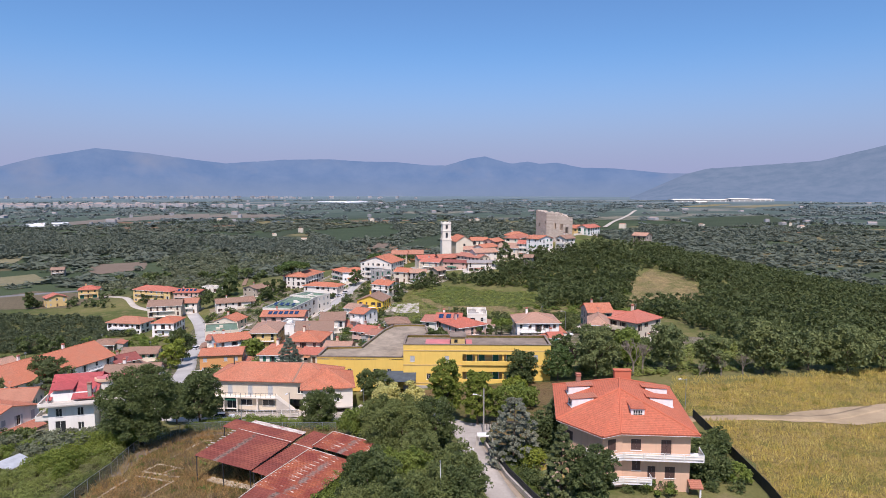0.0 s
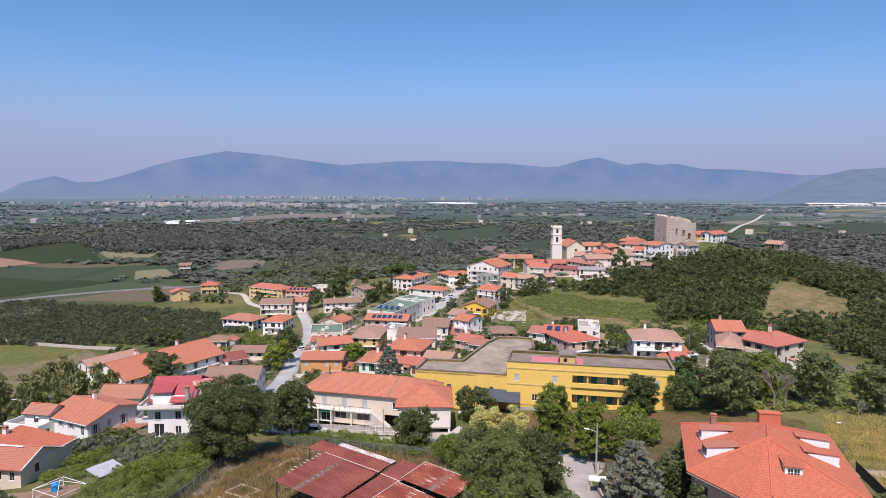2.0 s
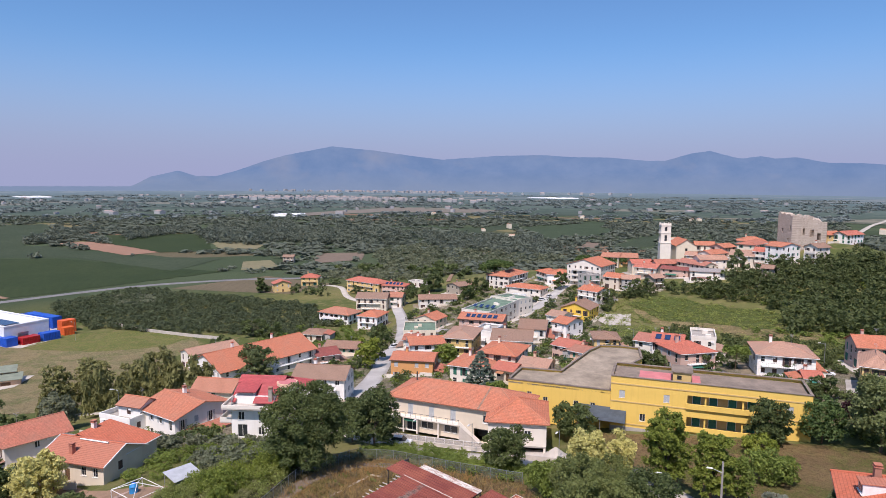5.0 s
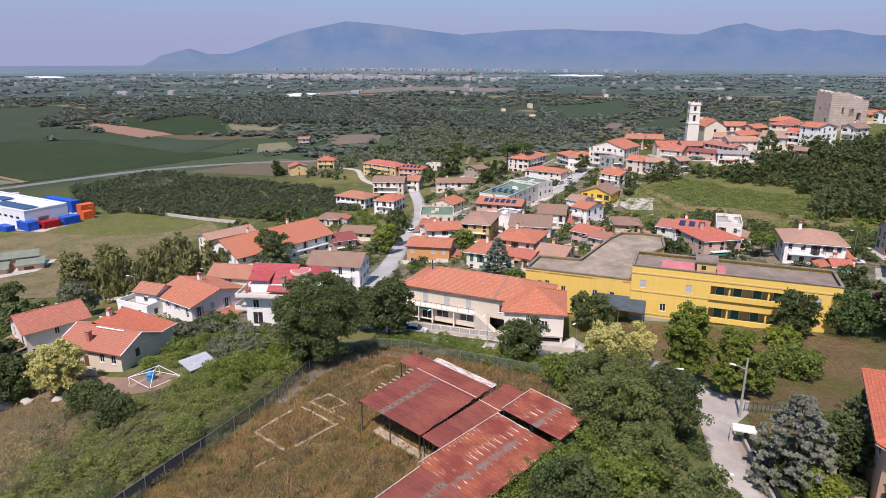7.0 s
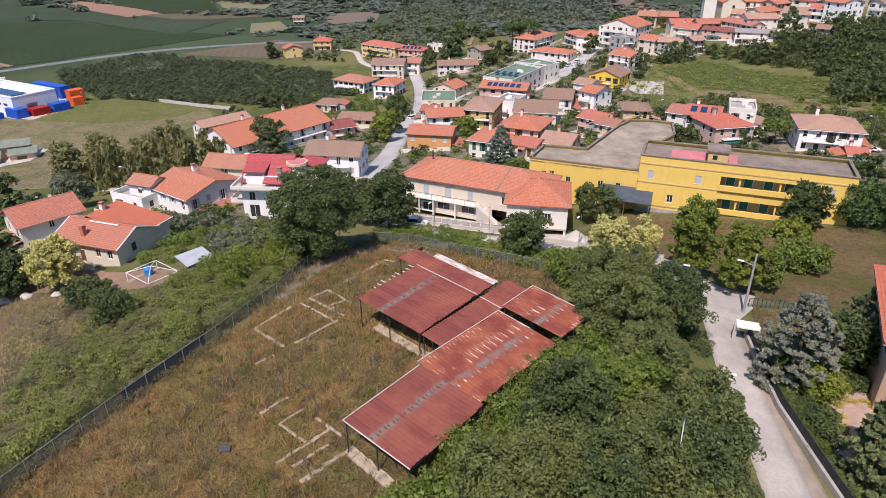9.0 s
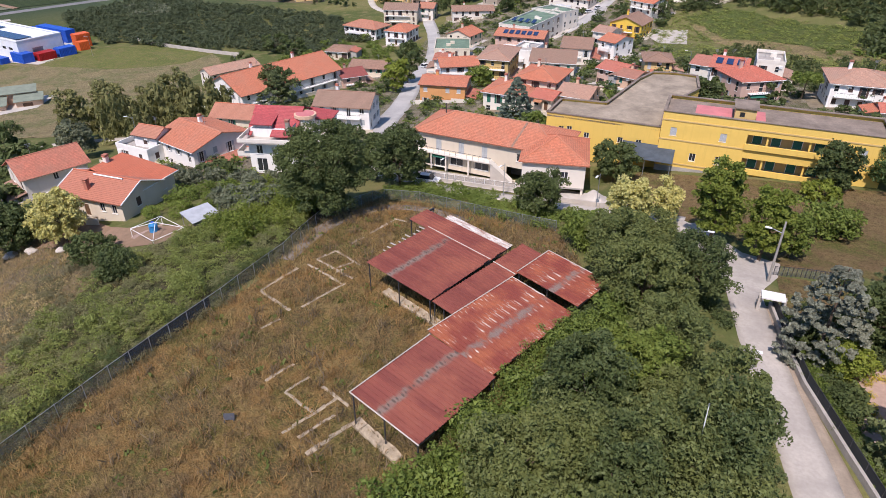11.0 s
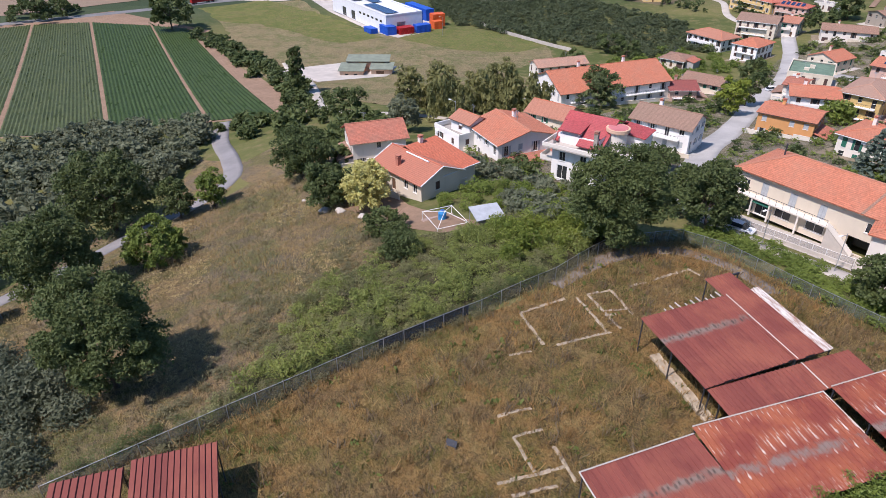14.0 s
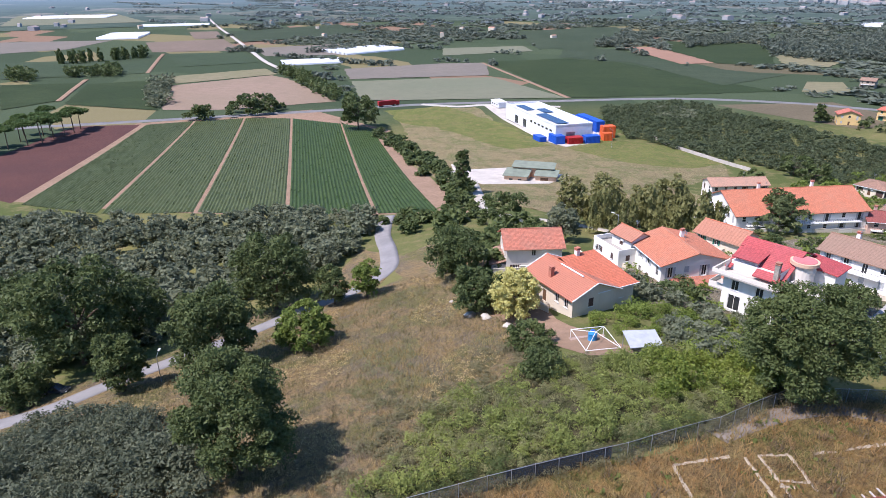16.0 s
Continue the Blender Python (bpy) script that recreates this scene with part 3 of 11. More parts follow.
def far_window(parent, m, w, h, style, shutter_mat):
    """A distant window: frame, panes and shutters in one piece."""
    key = ("far", round(w, 1), round(h, 1), style, shutter_mat)
    if key not in _cache:
        bm = boxes((-w / 2, 0.08, 0, w / 2, 0.16, h), (-w / 2 - 0.08, -0.07, -0.08, w / 2 + 0.08, 0.0, -0.005))
        n = len(bm.faces)
        if style == "closed":
            box(bm, -w / 2 + 0.02, 0.02, 0.02, w / 2 - 0.02, 0.07, h - 0.02)
        elif style == "open":
            box(bm, -w - 0.02, -0.06, 0, -w / 2 - 0.02, -0.015, h)
            box(bm, w / 2 + 0.02, -0.06, 0, w + 0.02, -0.015, h)
        else:
            box(bm, -w / 2, 0.05, h * 0.48, w / 2, 0.075, h * 0.52)
        bm.faces.ensure_lookup_table()
        for f in bm.faces[6:12]:
            f.material_index = 1
        for f in bm.faces[n:]:
            f.material_index = 2
        me = mesh_of(bm, "window", "glass")
        me.materials.append(MATS["white_trim"])
        me.materials.append(MATS[shutter_mat if style in ("closed", "open") else "white_trim"])
        _cache[key] = me
    return part("window", _cache[key], None, parent, "", m)


def put_window(parent, m, w, h, style, shutter_mat="brown_shutter"):
    fr, pane, sill, sh = window_mesh(w, h, style)
    win = part("window", fr, None, parent, "", m)
    if style != "closed":
        part("pane", pane, None, win)
    part("sill", sill, None, win)
    if sh:
        key = (sh.name, shutter_mat)
        if key not in _cache:
            me = sh.copy()
            me.materials.clear()
            me.materials.append(MATS[shutter_mat])
            _cache[key] = me
        for dx, dy in (((-w / 2 + 0.01, 0.02), (-0.0, 0.02)) if style == "closed" else ((-w + 0.0, -0.06), (w / 2 + 0.0, -0.06))):
            part("shutter", _cache[key], None, win, "", Matrix.Translation((dx, dy, 0)))
    return win


def wall_face(bm, o, ex, length, h, holes, deep=0.2):
    """A wall from o along ex, with openings (x0, z0, x1, z1) and their reveals."""
    o, ex = Vector(o), Vector(ex)
    inn = -ex.cross(Vector((0, 0, 1)))
    xs = sorted({0.0, length, *[v for hh in holes for v in (hh[0], hh[2])]})
    zs = sorted({0.0, h, *[v for hh in holes for v in (hh[1], hh[3])]})

    def at(x, z, d=0.0):
        return bm.verts.new(o + ex * x + inn * d + Vector((0, 0, z)))
    for x0, x1 in zip(xs, xs[1:]):
        for z0, z1 in zip(zs, zs[1:]):
            cx, cz = (x0 + x1) / 2, (z0 + z1) / 2
            if any(hh[0] < cx < hh[2] and hh[1] < cz < hh[3] for hh in holes):
                continue
            bm.faces.new((at(x0, z0), at(x1, z0), at(x1, z1), at(x0, z1)))
    for x0, z0, x1, z1 in holes:
        for (a, b), (c, d) in (((x0, z0), (x1, z0)), ((x1, z0), (x1, z1)), ((x1, z1), (x0, z1)), ((x0, z1), (x0, z0))):
            bm.faces.new((at(a, b), at(c, d), at(c, d, deep), at(a, b, deep)))


def roof_hip(bm, L, W, h, rise, over=0.5, t=0.16):
    """Hip roof; ridge along the longer side. Returns the ridge lines."""
    a, b = L / 2 + over, W / 2 + over
    z0 = h - 0.12
    if L >= W:
        r = a - b
        p, q = Vector((-r, 0, z0 + rise)), Vector((r, 0, z0 + rise))
        slab(bm, [(-a, -b, z0), (a, -b, z0), q, p], t)
        slab(bm, [(a, b, z0), (-a, b, z0), p, q], t)
        slab(bm, [(a, -b, z0), (a, b, z0), q], t)
        slab(bm, [(-a, b, z0), (-a, -b, z0), p], t)
    else:
        r = b - a
        p, q = Vector((0, -r, z0 + rise)), Vector((0, r, z0 + rise))
        slab(bm, [(a, -b, z0), (a, b, z0), q, p], t)
        slab(bm, [(-a, b, z0), (-a, -b, z0), p, q], t)
        slab(bm, [(-a, -b, z0), (a, -b, z0), p], t)
        slab(bm, [(a, b, z0), (-a, b, z0), q], t)
    cs = [Vector((sx * a, sy * b, z0)) for sx in (-1, 1) for sy in (-1, 1)]
    lines = [(p, q)] if (p - q).length > 0.3 else []
    for c in cs:
        lines.append((c, p if (c - p).length < (c - q).length else q))
    return lines


def roof_gable(bm, L, W, h, rise, along_x=True, over=0.45, t=0.16):
    a, b = (L / 2 + over, W / 2 + over) if along_x else (W / 2 + over, L / 2 + over)
    k = rise / (b - over)
    z0, z1 = h - over * k, h + rise

    def sw(x, y, z):
        return (x, y, z) if along_x else (-y, x, z)
    slab(bm, [sw(-a, -b, z0), sw(a, -b, z0), sw(a, 0, z1), sw(-a, 0, z1)], t)
    slab(bm, [sw(a, b, z0), sw(-a, b, z0), sw(-a, 0, z1), sw(a, 0, z1)], t)
    return [(Vector(sw(-a, 0, z1)), Vector(sw(a, 0, z1)))]


def ridge_caps(lines, r=0.13):
    bm = bmesh.new()
    for p, q in lines:
        rod(bm, p + Vector((0, 0, 0.02)), q + Vector((0, 0, 0.02)), r, r, 6)
    return bm


def chimney(parent, x, y, z0, z1, mat="plaster_cream"):
    c = part("chimney", boxes((x - 0.35, y - 0.35, z0, x + 0.35, y + 0.35, z1)), mat, parent)
    part("chimney_cap", boxes((x - 0.45, y - 0.45, z1 + 0.002, x + 0.45, y + 0.45, z1 + 0.1), (x - 0.3, y - 0.3, z1 + 0.1, x + 0.3, y + 0.3, z1 + 0.3),
                              (x - 0.42, y - 0.42, z1 + 0.3, x + 0.42, y + 0.42, z1 + 0.38)), "tile_redtile", c)


def facade_holes(length, h, n, floors, door, rng, base=0.3):
    """Openings in rows, storey by storey; the door in the middle of the ground floor."""
    fh = (h - base) / floors
    holes = []
    n = max(1, min(n, int(length / 1.7)))
    for f in range(floors):
        for i in range(n):
            x = length * (i + 0.5) / n + rng.uniform(-0.15, 0.15)
            if f == 0 and door and i == n // 2:
                holes.append((x - 0.5, base, x + 0.5, base + 2.1, "door"))
            elif f == 0 and fh > 2.7 and length / n > 3.2 and rng.random() < 0.3:
                holes.append((x - 1.2, base, x + 1.2, base + 2.25, "garage"))
            elif f > 0 and fh > 2.6 and rng.random() < 0.35:
                holes.append((x - 0.5, base + fh * f + 0.12, x + 0.5, base + fh * f + 2.3, "window"))
            else:
                if rng.random() < 0.08:
                    continue
                w, hh = rng.choice((0.9, 1.0, 1.1)), 1.3
                z = base + fh * f + min(1.0, fh - 1.75)
                holes.append((x - w / 2, z, x + w / 2, z + hh, "window"))
    return holes


SPOTS = []


def house(x, y, z, rot, L, W, h, roof, rise, wall, tile, label, nx=3, ny=2, balcony=False, chimneys=0, solar=False, floors=0, category="house"):
    rng = random.Random(int(abs(x) * 31 + abs(y) * 17))
    hs = thing("house", pose(x, y, z, 0, 0, rot), label, category, "village houses")
    SPOTS.append((x, y, rot, L, W))
    floors = floors or max(1, round((h - 0.8) / 3.0))
    nx, ny = (max(k, min(7, int(q / 3.1))) for k, q in ((nx, L), (ny, W)))
    over = rng.uniform(0.45, 0.75)
    bm = bmesh.new()
    sides = (((-L / 2, -W / 2, 0), (1, 0, 0), L, nx, True), ((L / 2, -W / 2, 0), (0, 1, 0), W, ny, False),
             ((L / 2, W / 2, 0), (-1, 0, 0), L, nx, False), ((-L / 2, W / 2, 0), (0, -1, 0), W, ny, False))
    base = max(0.3, h - floors * 3.05)
    shm = rng.choice(("brown_shutter", "brown_shutter", "green_shutter", "grey_shutter"))
    for s, (o, ex, length, n, front) in enumerate(sides):
        holes = facade_holes(length, h, n, floors, front, rng, base) if s != 2 else []
        wall_face(bm, o, ex, length, h, [q[:4] for q in holes])
        for x0, z0, x1, z1, kind in holes:
            m = Matrix.Translation(Vector(o) + Vector(ex) * ((x0 + x1) / 2) + Vector((0, 0, z0))) @ pose(0, 0, 0, 0, 0, s * 90)
            if kind == "door":
                key = "door_mesh"
                if key not in _cache:
                    _cache[key] = mesh_of(boxes((-0.5, 0.1, 0, 0.5, 0.16, 2.1), (-0.4, 0.085, 0.2, -0.05, 0.098, 0.95), (0.05, 0.085, 0.2, 0.4, 0.098, 0.95),
                                                (-0.4, 0.085, 1.1, 0.4, 0.098, 1.95)), "door", "wood_frame")
                part("door", _cache[key], None, hs, "", m)
            elif kind == "garage":
                key = ("garage", shm)
                if key not in _cache:
                    bm2 = bmesh.new()
                    rows = [[bm2.verts.new((q, 0.12 + 0.02 * (i % 2), 0.14 * i)) for q in (-1.2, 1.2)] for i in range(17)]
                    for u, v in zip(rows, rows[1:]):
                        bm2.faces.new((u[0], u[1], v[1], v[0]))
                    bm2.faces.new([rows[0][0], *(r[0] for r in rows[1:])][::-1])
                    _cache[key] = mesh_of(bm2, "garage_door", shm)
                part("garage_door", _cache[key], None, hs, "", m)
            else:
                (put_window if y < 175 else far_window)(hs, m, x1 - x0, z1 - z0, rng.choice(("plain", "closed", "open")), shm)
    if roof == "gable":
        for sx in (-1, 1):
            v = [bm.verts.new(p) for p in ((sx * L / 2, -W / 2, h), (sx * L / 2, W / 2, h), (sx * L / 2, 0, h + rise))]
            bm.faces.new(v if sx > 0 else v[::-1])
    elif roof == "gable_end":
        for sy in (-1, 1):
            v = [bm.verts.new(p) for p in ((L / 2, sy * W / 2, h), (-L / 2, sy * W / 2, h), (0, sy * W / 2, h + rise))]
            bm.faces.new(v if sy > 0 else v[::-1])
    part("wall", bm, "plaster_" + wall, hs)
    rb = bmesh.new()
    lines = []
    if roof == "hip":
        lines = roof_hip(rb, L, W, h, rise, over)
    elif roof == "gable":
        lines = roof_gable(rb, L, W, h, rise, True, over)
    elif roof == "gable_end":
        lines = roof_gable(rb, L, W, h, rise, False, over)
    else:
        slab(rb, [(-L / 2 + 0.2, -W / 2 + 0.2, h - 0.25), (L / 2 - 0.2, -W / 2 + 0.2, h - 0.25), (L / 2 - 0.2, W / 2 - 0.2, h - 0.25), (-L / 2 + 0.2, W / 2 - 0.2, h - 0.25)], 0.2)
        part("parapet", boxes((-L / 2 - 0.05, -W / 2 - 0.05, h, L / 2 + 0.05, -W / 2 + 0.2, h + rise), (-L / 2 - 0.05, W / 2 - 0.2, h, L / 2 + 0.05, W / 2 + 0.05, h + rise),
                              (-L / 2 - 0.05, -W / 2 + 0.2, h, -L / 2 + 0.2, W / 2 - 0.2, h + rise), (L / 2 - 0.2, -W / 2 + 0.2, h, L / 2 + 0.05, W / 2 - 0.2, h + rise)),
             "plaster_" + wall, hs)
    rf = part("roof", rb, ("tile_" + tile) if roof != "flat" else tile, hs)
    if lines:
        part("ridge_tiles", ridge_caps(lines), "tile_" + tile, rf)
    for i in range(max(chimneys, 1 if roof != "flat" and rng.random() < 0.45 else 0)):
        chimney(hs, L * (0.22 if i else -0.2) + rng.uniform(-0.5, 0.5), W * 0.12, h + 0.2, h + rise + 0.9, "plaster_" + wall)
    if roof != "flat":
        # gutter along the eaves that face the street
        zg = h - 0.30 if roof == "hip" else h - over * rise / (W / 2) - 0.12
        if roof != "gable_end":
            part("gutter", rod(bmesh.new(), (-L / 2 - over, -W / 2 - over, zg), (L / 2 + over, -W / 2 - over, zg), 0.09, 0.09, 5), rng.choice(("brown_shutter", "white_trim", "tile_brown")), rf)
    else:
        for i in range(2):
            ux, uy = rng.uniform(-0.3, 0.3) * L, rng.uniform(-0.3, 0.3) * W
            part("roof_hatch", boxes((ux - 0.8, uy - 0.6, h - 0.252, ux + 0.8, uy + 0.6, h + rng.uniform(0.3, 0.9))), "plaster_" + wall, hs)
    if floors > 1 and (balcony or rng.random() < 0.35):
        iron = rng.random() < 0.6
        for f in range(1, floors):
            zf = base + (h - base) / floors * f
            w0, w1 = -L * rng.uniform(0.3, 0.46), L * rng.uniform(0.1, 0.46)
            yb = -W / 2 - 1.25
            b = part("balcony", boxes((w0, yb, zf - 0.16, w1, -W / 2, zf)), "white_trim", hs)
            if iron:
                n = max(3, int((w1 - w0) / 0.5))
                bars = [(w0 + (w1 - w0 - 0.03) * i / n, yb, zf + 0.002, w0 + (w1 - w0 - 0.03) * i / n + 0.03, yb + 0.03, zf + 0.9) for i in range(n + 1)]
                part("railing", boxes((w0, yb - 0.01, zf + 0.9, w1, yb + 0.04, zf + 0.95), (w0, yb + 0.05, zf + 0.9, w0 + 0.04, -W / 2, zf + 0.95), (w1 - 0.04, yb + 0.05, zf + 0.9, w1, -W / 2, zf + 0.95), *bars), "iron", b)
            else:
                part("railing", boxes((w0, yb, zf + 0.002, w1, yb + 0.1, zf + 0.9), (w0, yb + 0.1, zf + 0.002, w0 + 0.1, -W / 2, zf + 0.9),
                                      (w1 - 0.1, yb + 0.1, zf + 0.002, w1, -W / 2, zf + 0.9)), "plaster_" + wall, b)
    if y < 300 and rng.random() < 0.55:
        # lean-to on one flank
        sx, d, q = rng.choice((-1, 1)), rng.uniform(2.2, 3.6), rng.uniform(2.4, 2.9)
        y0, y1 = -W / 2 + rng.uniform(0, 0.2) * W, W / 2 - rng.uniform(0, 0.25) * W
        xa, xb = sorted((sx * (L / 2 + 0.003), sx * (L / 2 + d)))
        an = part("lean_to", boxes((xa, y0, -0.3, xb, y1, base + q - 0.3)), "plaster_" + rng.choice((wall, "offwhite", "greyrender")), hs)
        hi, lo = (sx * (L / 2 + 0.01), base + q + 0.55), (sx * (L / 2 + d + 0.4), base + q - 0.22)
        e = [(lo[0], y0 - 0.3, lo[1]), (lo[0], y1 + 0.3, lo[1]), (hi[0], y1 + 0.3, hi[1]), (hi[0], y0 - 0.3, hi[1])]
        part("lean_to_roof", slab(bmesh.new(), e if sx > 0 else e[::-1], 0.12), "tile_" + rng.choice(("redtile", "brown", "peach", "orange")), an)
        part("lean_to_door", boxes((xa + 0.5, y0 - 0.05, 0.0, xb - 0.4, y0 - 0.005, 2.0)), shm, an)
    if rng.random() < 0.4 and roof != "flat":
        part("awning", slab(bmesh.new(), [(-L * 0.3, -W / 2 - 1.6, base + 2.25), (L * 0.1, -W / 2 - 1.6, base + 2.25), (L * 0.1, -W / 2 - 0.01, base + 2.7), (-L * 0.3, -W / 2 - 0.01, base + 2.7)], 0.06),
             rng.choice(("green_shutter", "canopy_sheet", "tile_redtile", "awning_cloth")), hs)
    if y < 290:
        # aerial on the roof
        ax, ay, zt = L * rng.uniform(-0.25, 0.25), W * 0.05, h + (rise if roof != "flat" else 0.0)
        am = part("aerial", rod(bmesh.new(), (ax, ay, zt - 0.5), (ax, ay, zt + 1.9), 0.035, 0.03, 5), "galvanised", hs)
        part("aerial_bars", boxes(*((ax - 0.55 + 0.1 * i, ay - 0.03, zt + 1.85 - 0.28 * i, ax + 0.55 - 0.1 * i, ay + 0.03, zt + 1.9 - 0.28 * i) for i in range(3))), "galvanised", am)
        if rng.random() < 0.5:
            sx = L * rng.uniform(-0.4, 0.4)
            part("air_unit", boxes((sx - 0.45, -W / 2 - 0.36, h - 1.0, sx + 0.45, -W / 2 - 0.01, h - 0.4)), "white_trim", hs)
    if solar:
        sl = math.atan2(rise, W / 2) if roof != "flat" else radians(14)
        n = max(3, int(L * 0.6 / 1.7))
        for i in range(n):
            sx = -L * 0.32 + i * L * 0.64 / max(1, n - 1)
            yy = -W / 4
            zz = h + (rise * 0.5 + 0.16 if roof != "flat" else 0.75)
            m = Matrix.Translation((sx, yy, zz)) @ Matrix.Rotation(sl, 4, "X")
            part("solar_panel", _cache.setdefault("solar", mesh_of(boxes((-0.8, -1.5, 0, 0.8, 1.5, 0.05)), "solar_panel", "solar_cell")), None, hs, "", m)
            if roof == "flat":
                part("panel_rack", _cache.setdefault("rack", mesh_of(boxes((-0.7, -1.4, -0.65, -0.62, -1.3, -0.34), (0.62, -1.4, -0.65, 0.7, -1.3, -0.34),
                     (-0.7, 1.3, -1.2, -0.62, 1.4, 0.3), (0.62, 1.3, -1.2, 0.7, 1.4, 0.3)), "panel_rack", "galvanised")), None, hs, "", Matrix.Translation((sx, yy, zz)))
    return hs


# ---- plants ----
def leaf_quads(rng, centres, radii, per, size, squash=0.8, droop=0.0):
    """Leaves strewn over the shells of clumps; rows of three corners each."""
    c = np.repeat(np.asarray(centres, float), per, 0)
    r = np.repeat(np.asarray(radii, float), per)
    n = len(c)
    d = rng.normal(size=(n, 3))
    d /= np.linalg.norm(d, axis=1)[:, None]
    d[:, 2] = np.where(d[:, 2] < -0.35, -d[:, 2], d[:, 2])
    p = c + d * (r * rng.uniform(0.55, 1.08, n))[:, None] * (1, 1, squash)
    nr = d * 0.55 + rng.normal(size=(n, 3)) * 0.75 + (0, 0, 0.35)
    nr /= np.linalg.norm(nr, axis=1)[:, None]
    t = np.cross(nr, rng.normal(size=(n, 3)))
    t /= np.linalg.norm(t, axis=1)[:, None] + 1e-9
    t[:, 2] -= droop
    s = np.cross(nr, t)
    k = (size * rng.uniform(0.6, 1.3, n))[:, None]
    return np.stack([p - t * k - s * k * 0.62, p - t * k + s * k * 0.62, p + t * k], 1)


def quad_mesh(name, q, mat):
    q = np.asarray(q, np.float32)
    c = q.shape[-2]
    q = q.reshape(-1, 3)
    n = len(q)
    me = bpy.data.meshes.new(name)
    me.vertices.add(n)
    me.vertices.foreach_set("co", q.ravel())
    me.loops.add(n)
    me.loops.foreach_set("vertex_index", np.arange(n, dtype=np.int32))
    me.polygons.add(n // c)
    me.polygons.foreach_set("loop_start", np.arange(0, n, c, dtype=np.int32))
    me.update(calc_edges=True)
    me.materials.append(MATS[mat])
    return me


def crown_form(rng, form, clumps):
    """Clump centres and radii of a crown one metre high and about one wide, standing on z = 0."""
    cs, rs = [], []
    for i in range(clumps):
        a = i * 2.39996 + rng.uniform(-0.4, 0.4)
        f = (i + 0.5) / clumps
        if form == "round":
            z = 0.20 + 0.69 * f
            r = 0.41 * math.sqrt(max(0.0, 1 - ((z - 0.50) / 0.46) ** 2)) * rng.uniform(0.55, 1.1) * (1 + 0.16 * math.sin(2 * a + 3 * z) + 0.1 * math.sin(3 * a + 1))
            cs.append((r * math.cos(a), r * math.sin(a), z + 0.05 * math.sin(2 * a + 1)))
            rs.append(0.145 * rng.uniform(0.6, 1.4))
        elif form == "bush":
            z = 0.15 + 0.55 * f
            r = 0.42 * math.sqrt(max(0.0, 1 - (z / 0.95) ** 2)) * rng.uniform(0.4, 1.1)
            cs.append((r * math.cos(a), r * math.sin(a), z))
            rs.append(0.19 * rng.uniform(0.7, 1.3))
        elif form in ("cone", "cedar"):
            # tiers of drooping branches; a cedar keeps its width further up
            tier = int(f * 11)
            g = tier / 11.0
            u = rng.uniform(0.30, 1.0)
            r = 0.47 * ((1 - g) ** 0.82 if form == "cone" else (1 - g ** 1.7) ** 0.75) * math.sqrt(u) * (1 + 0.14 * math.sin(3 * a + tier))
            cs.append((r * math.cos(a), r * math.sin(a), 0.10 + 0.86 * g - 0.045 * u + rng.uniform(-0.012, 0.012)))
            rs.append((0.045 + 0.055 * (1 - g)) * rng.uniform(0.8, 1.25))
        elif form == "column":
            z = 0.12 + 0.8 * f
            r = 0.20 * math.sqrt(max(0.0, 1 - ((z - 0.5) / 0.5) ** 2)) * rng.uniform(0.5, 1.1)
            cs.append((r * math.cos(a), r * math.sin(a), z))
            rs.append(0.12 * rng.uniform(0.7, 1.2))
        else:  # umbrella
            r = 0.44 * math.sqrt(f) * rng.uniform(0.9, 1.05)
            cs.append((r * math.cos(a), r * math.sin(a), 0.86 - 0.10 * f + rng.uniform(-0.02, 0.02)))
            rs.append(0.11 * rng.uniform(0.8, 1.2))
    return cs, rs


def trunk_bm(rng, form, hgt, wid):
    bm = bmesh.new()
    r = 0.022 * hgt
    if form in ("cone", "cedar"):
        rod(bm, (0, 0, -0.4), (0, 0, hgt * 0.9), r * 0.9, r * 0.12, 7)
        return bm
    top = Vector((rng.uniform(-0.05, 0.05) * wid, rng.uniform(-0.05, 0.05) * wid, hgt * (0.75 if form == "umbrella" else 0.34)))
    rod(bm, (0, 0, -0.4), top * 0.55, r, r * 0.75, 7)
    rod(bm, top * 0.55, top, r * 0.75, r * 0.6, 7)
    for i in range(6):
        a = i * 1.047 + rng.uniform(-0.3, 0.3)
        tip = Vector((math.cos(a) * wid * 0.33, math.sin(a) * wid * 0.33, hgt * (0.84 if form == "umbrella" else rng.uniform(0.5, 0.78))))
        mid = top.lerp(tip, 0.5) + Vector((0, 0, hgt * 0.03))
        rod(bm, top, mid, r * 0.45, r * 0.3, 5)
        rod(bm, mid, tip, r * 0.3, r * 0.1, 5)
    return bm


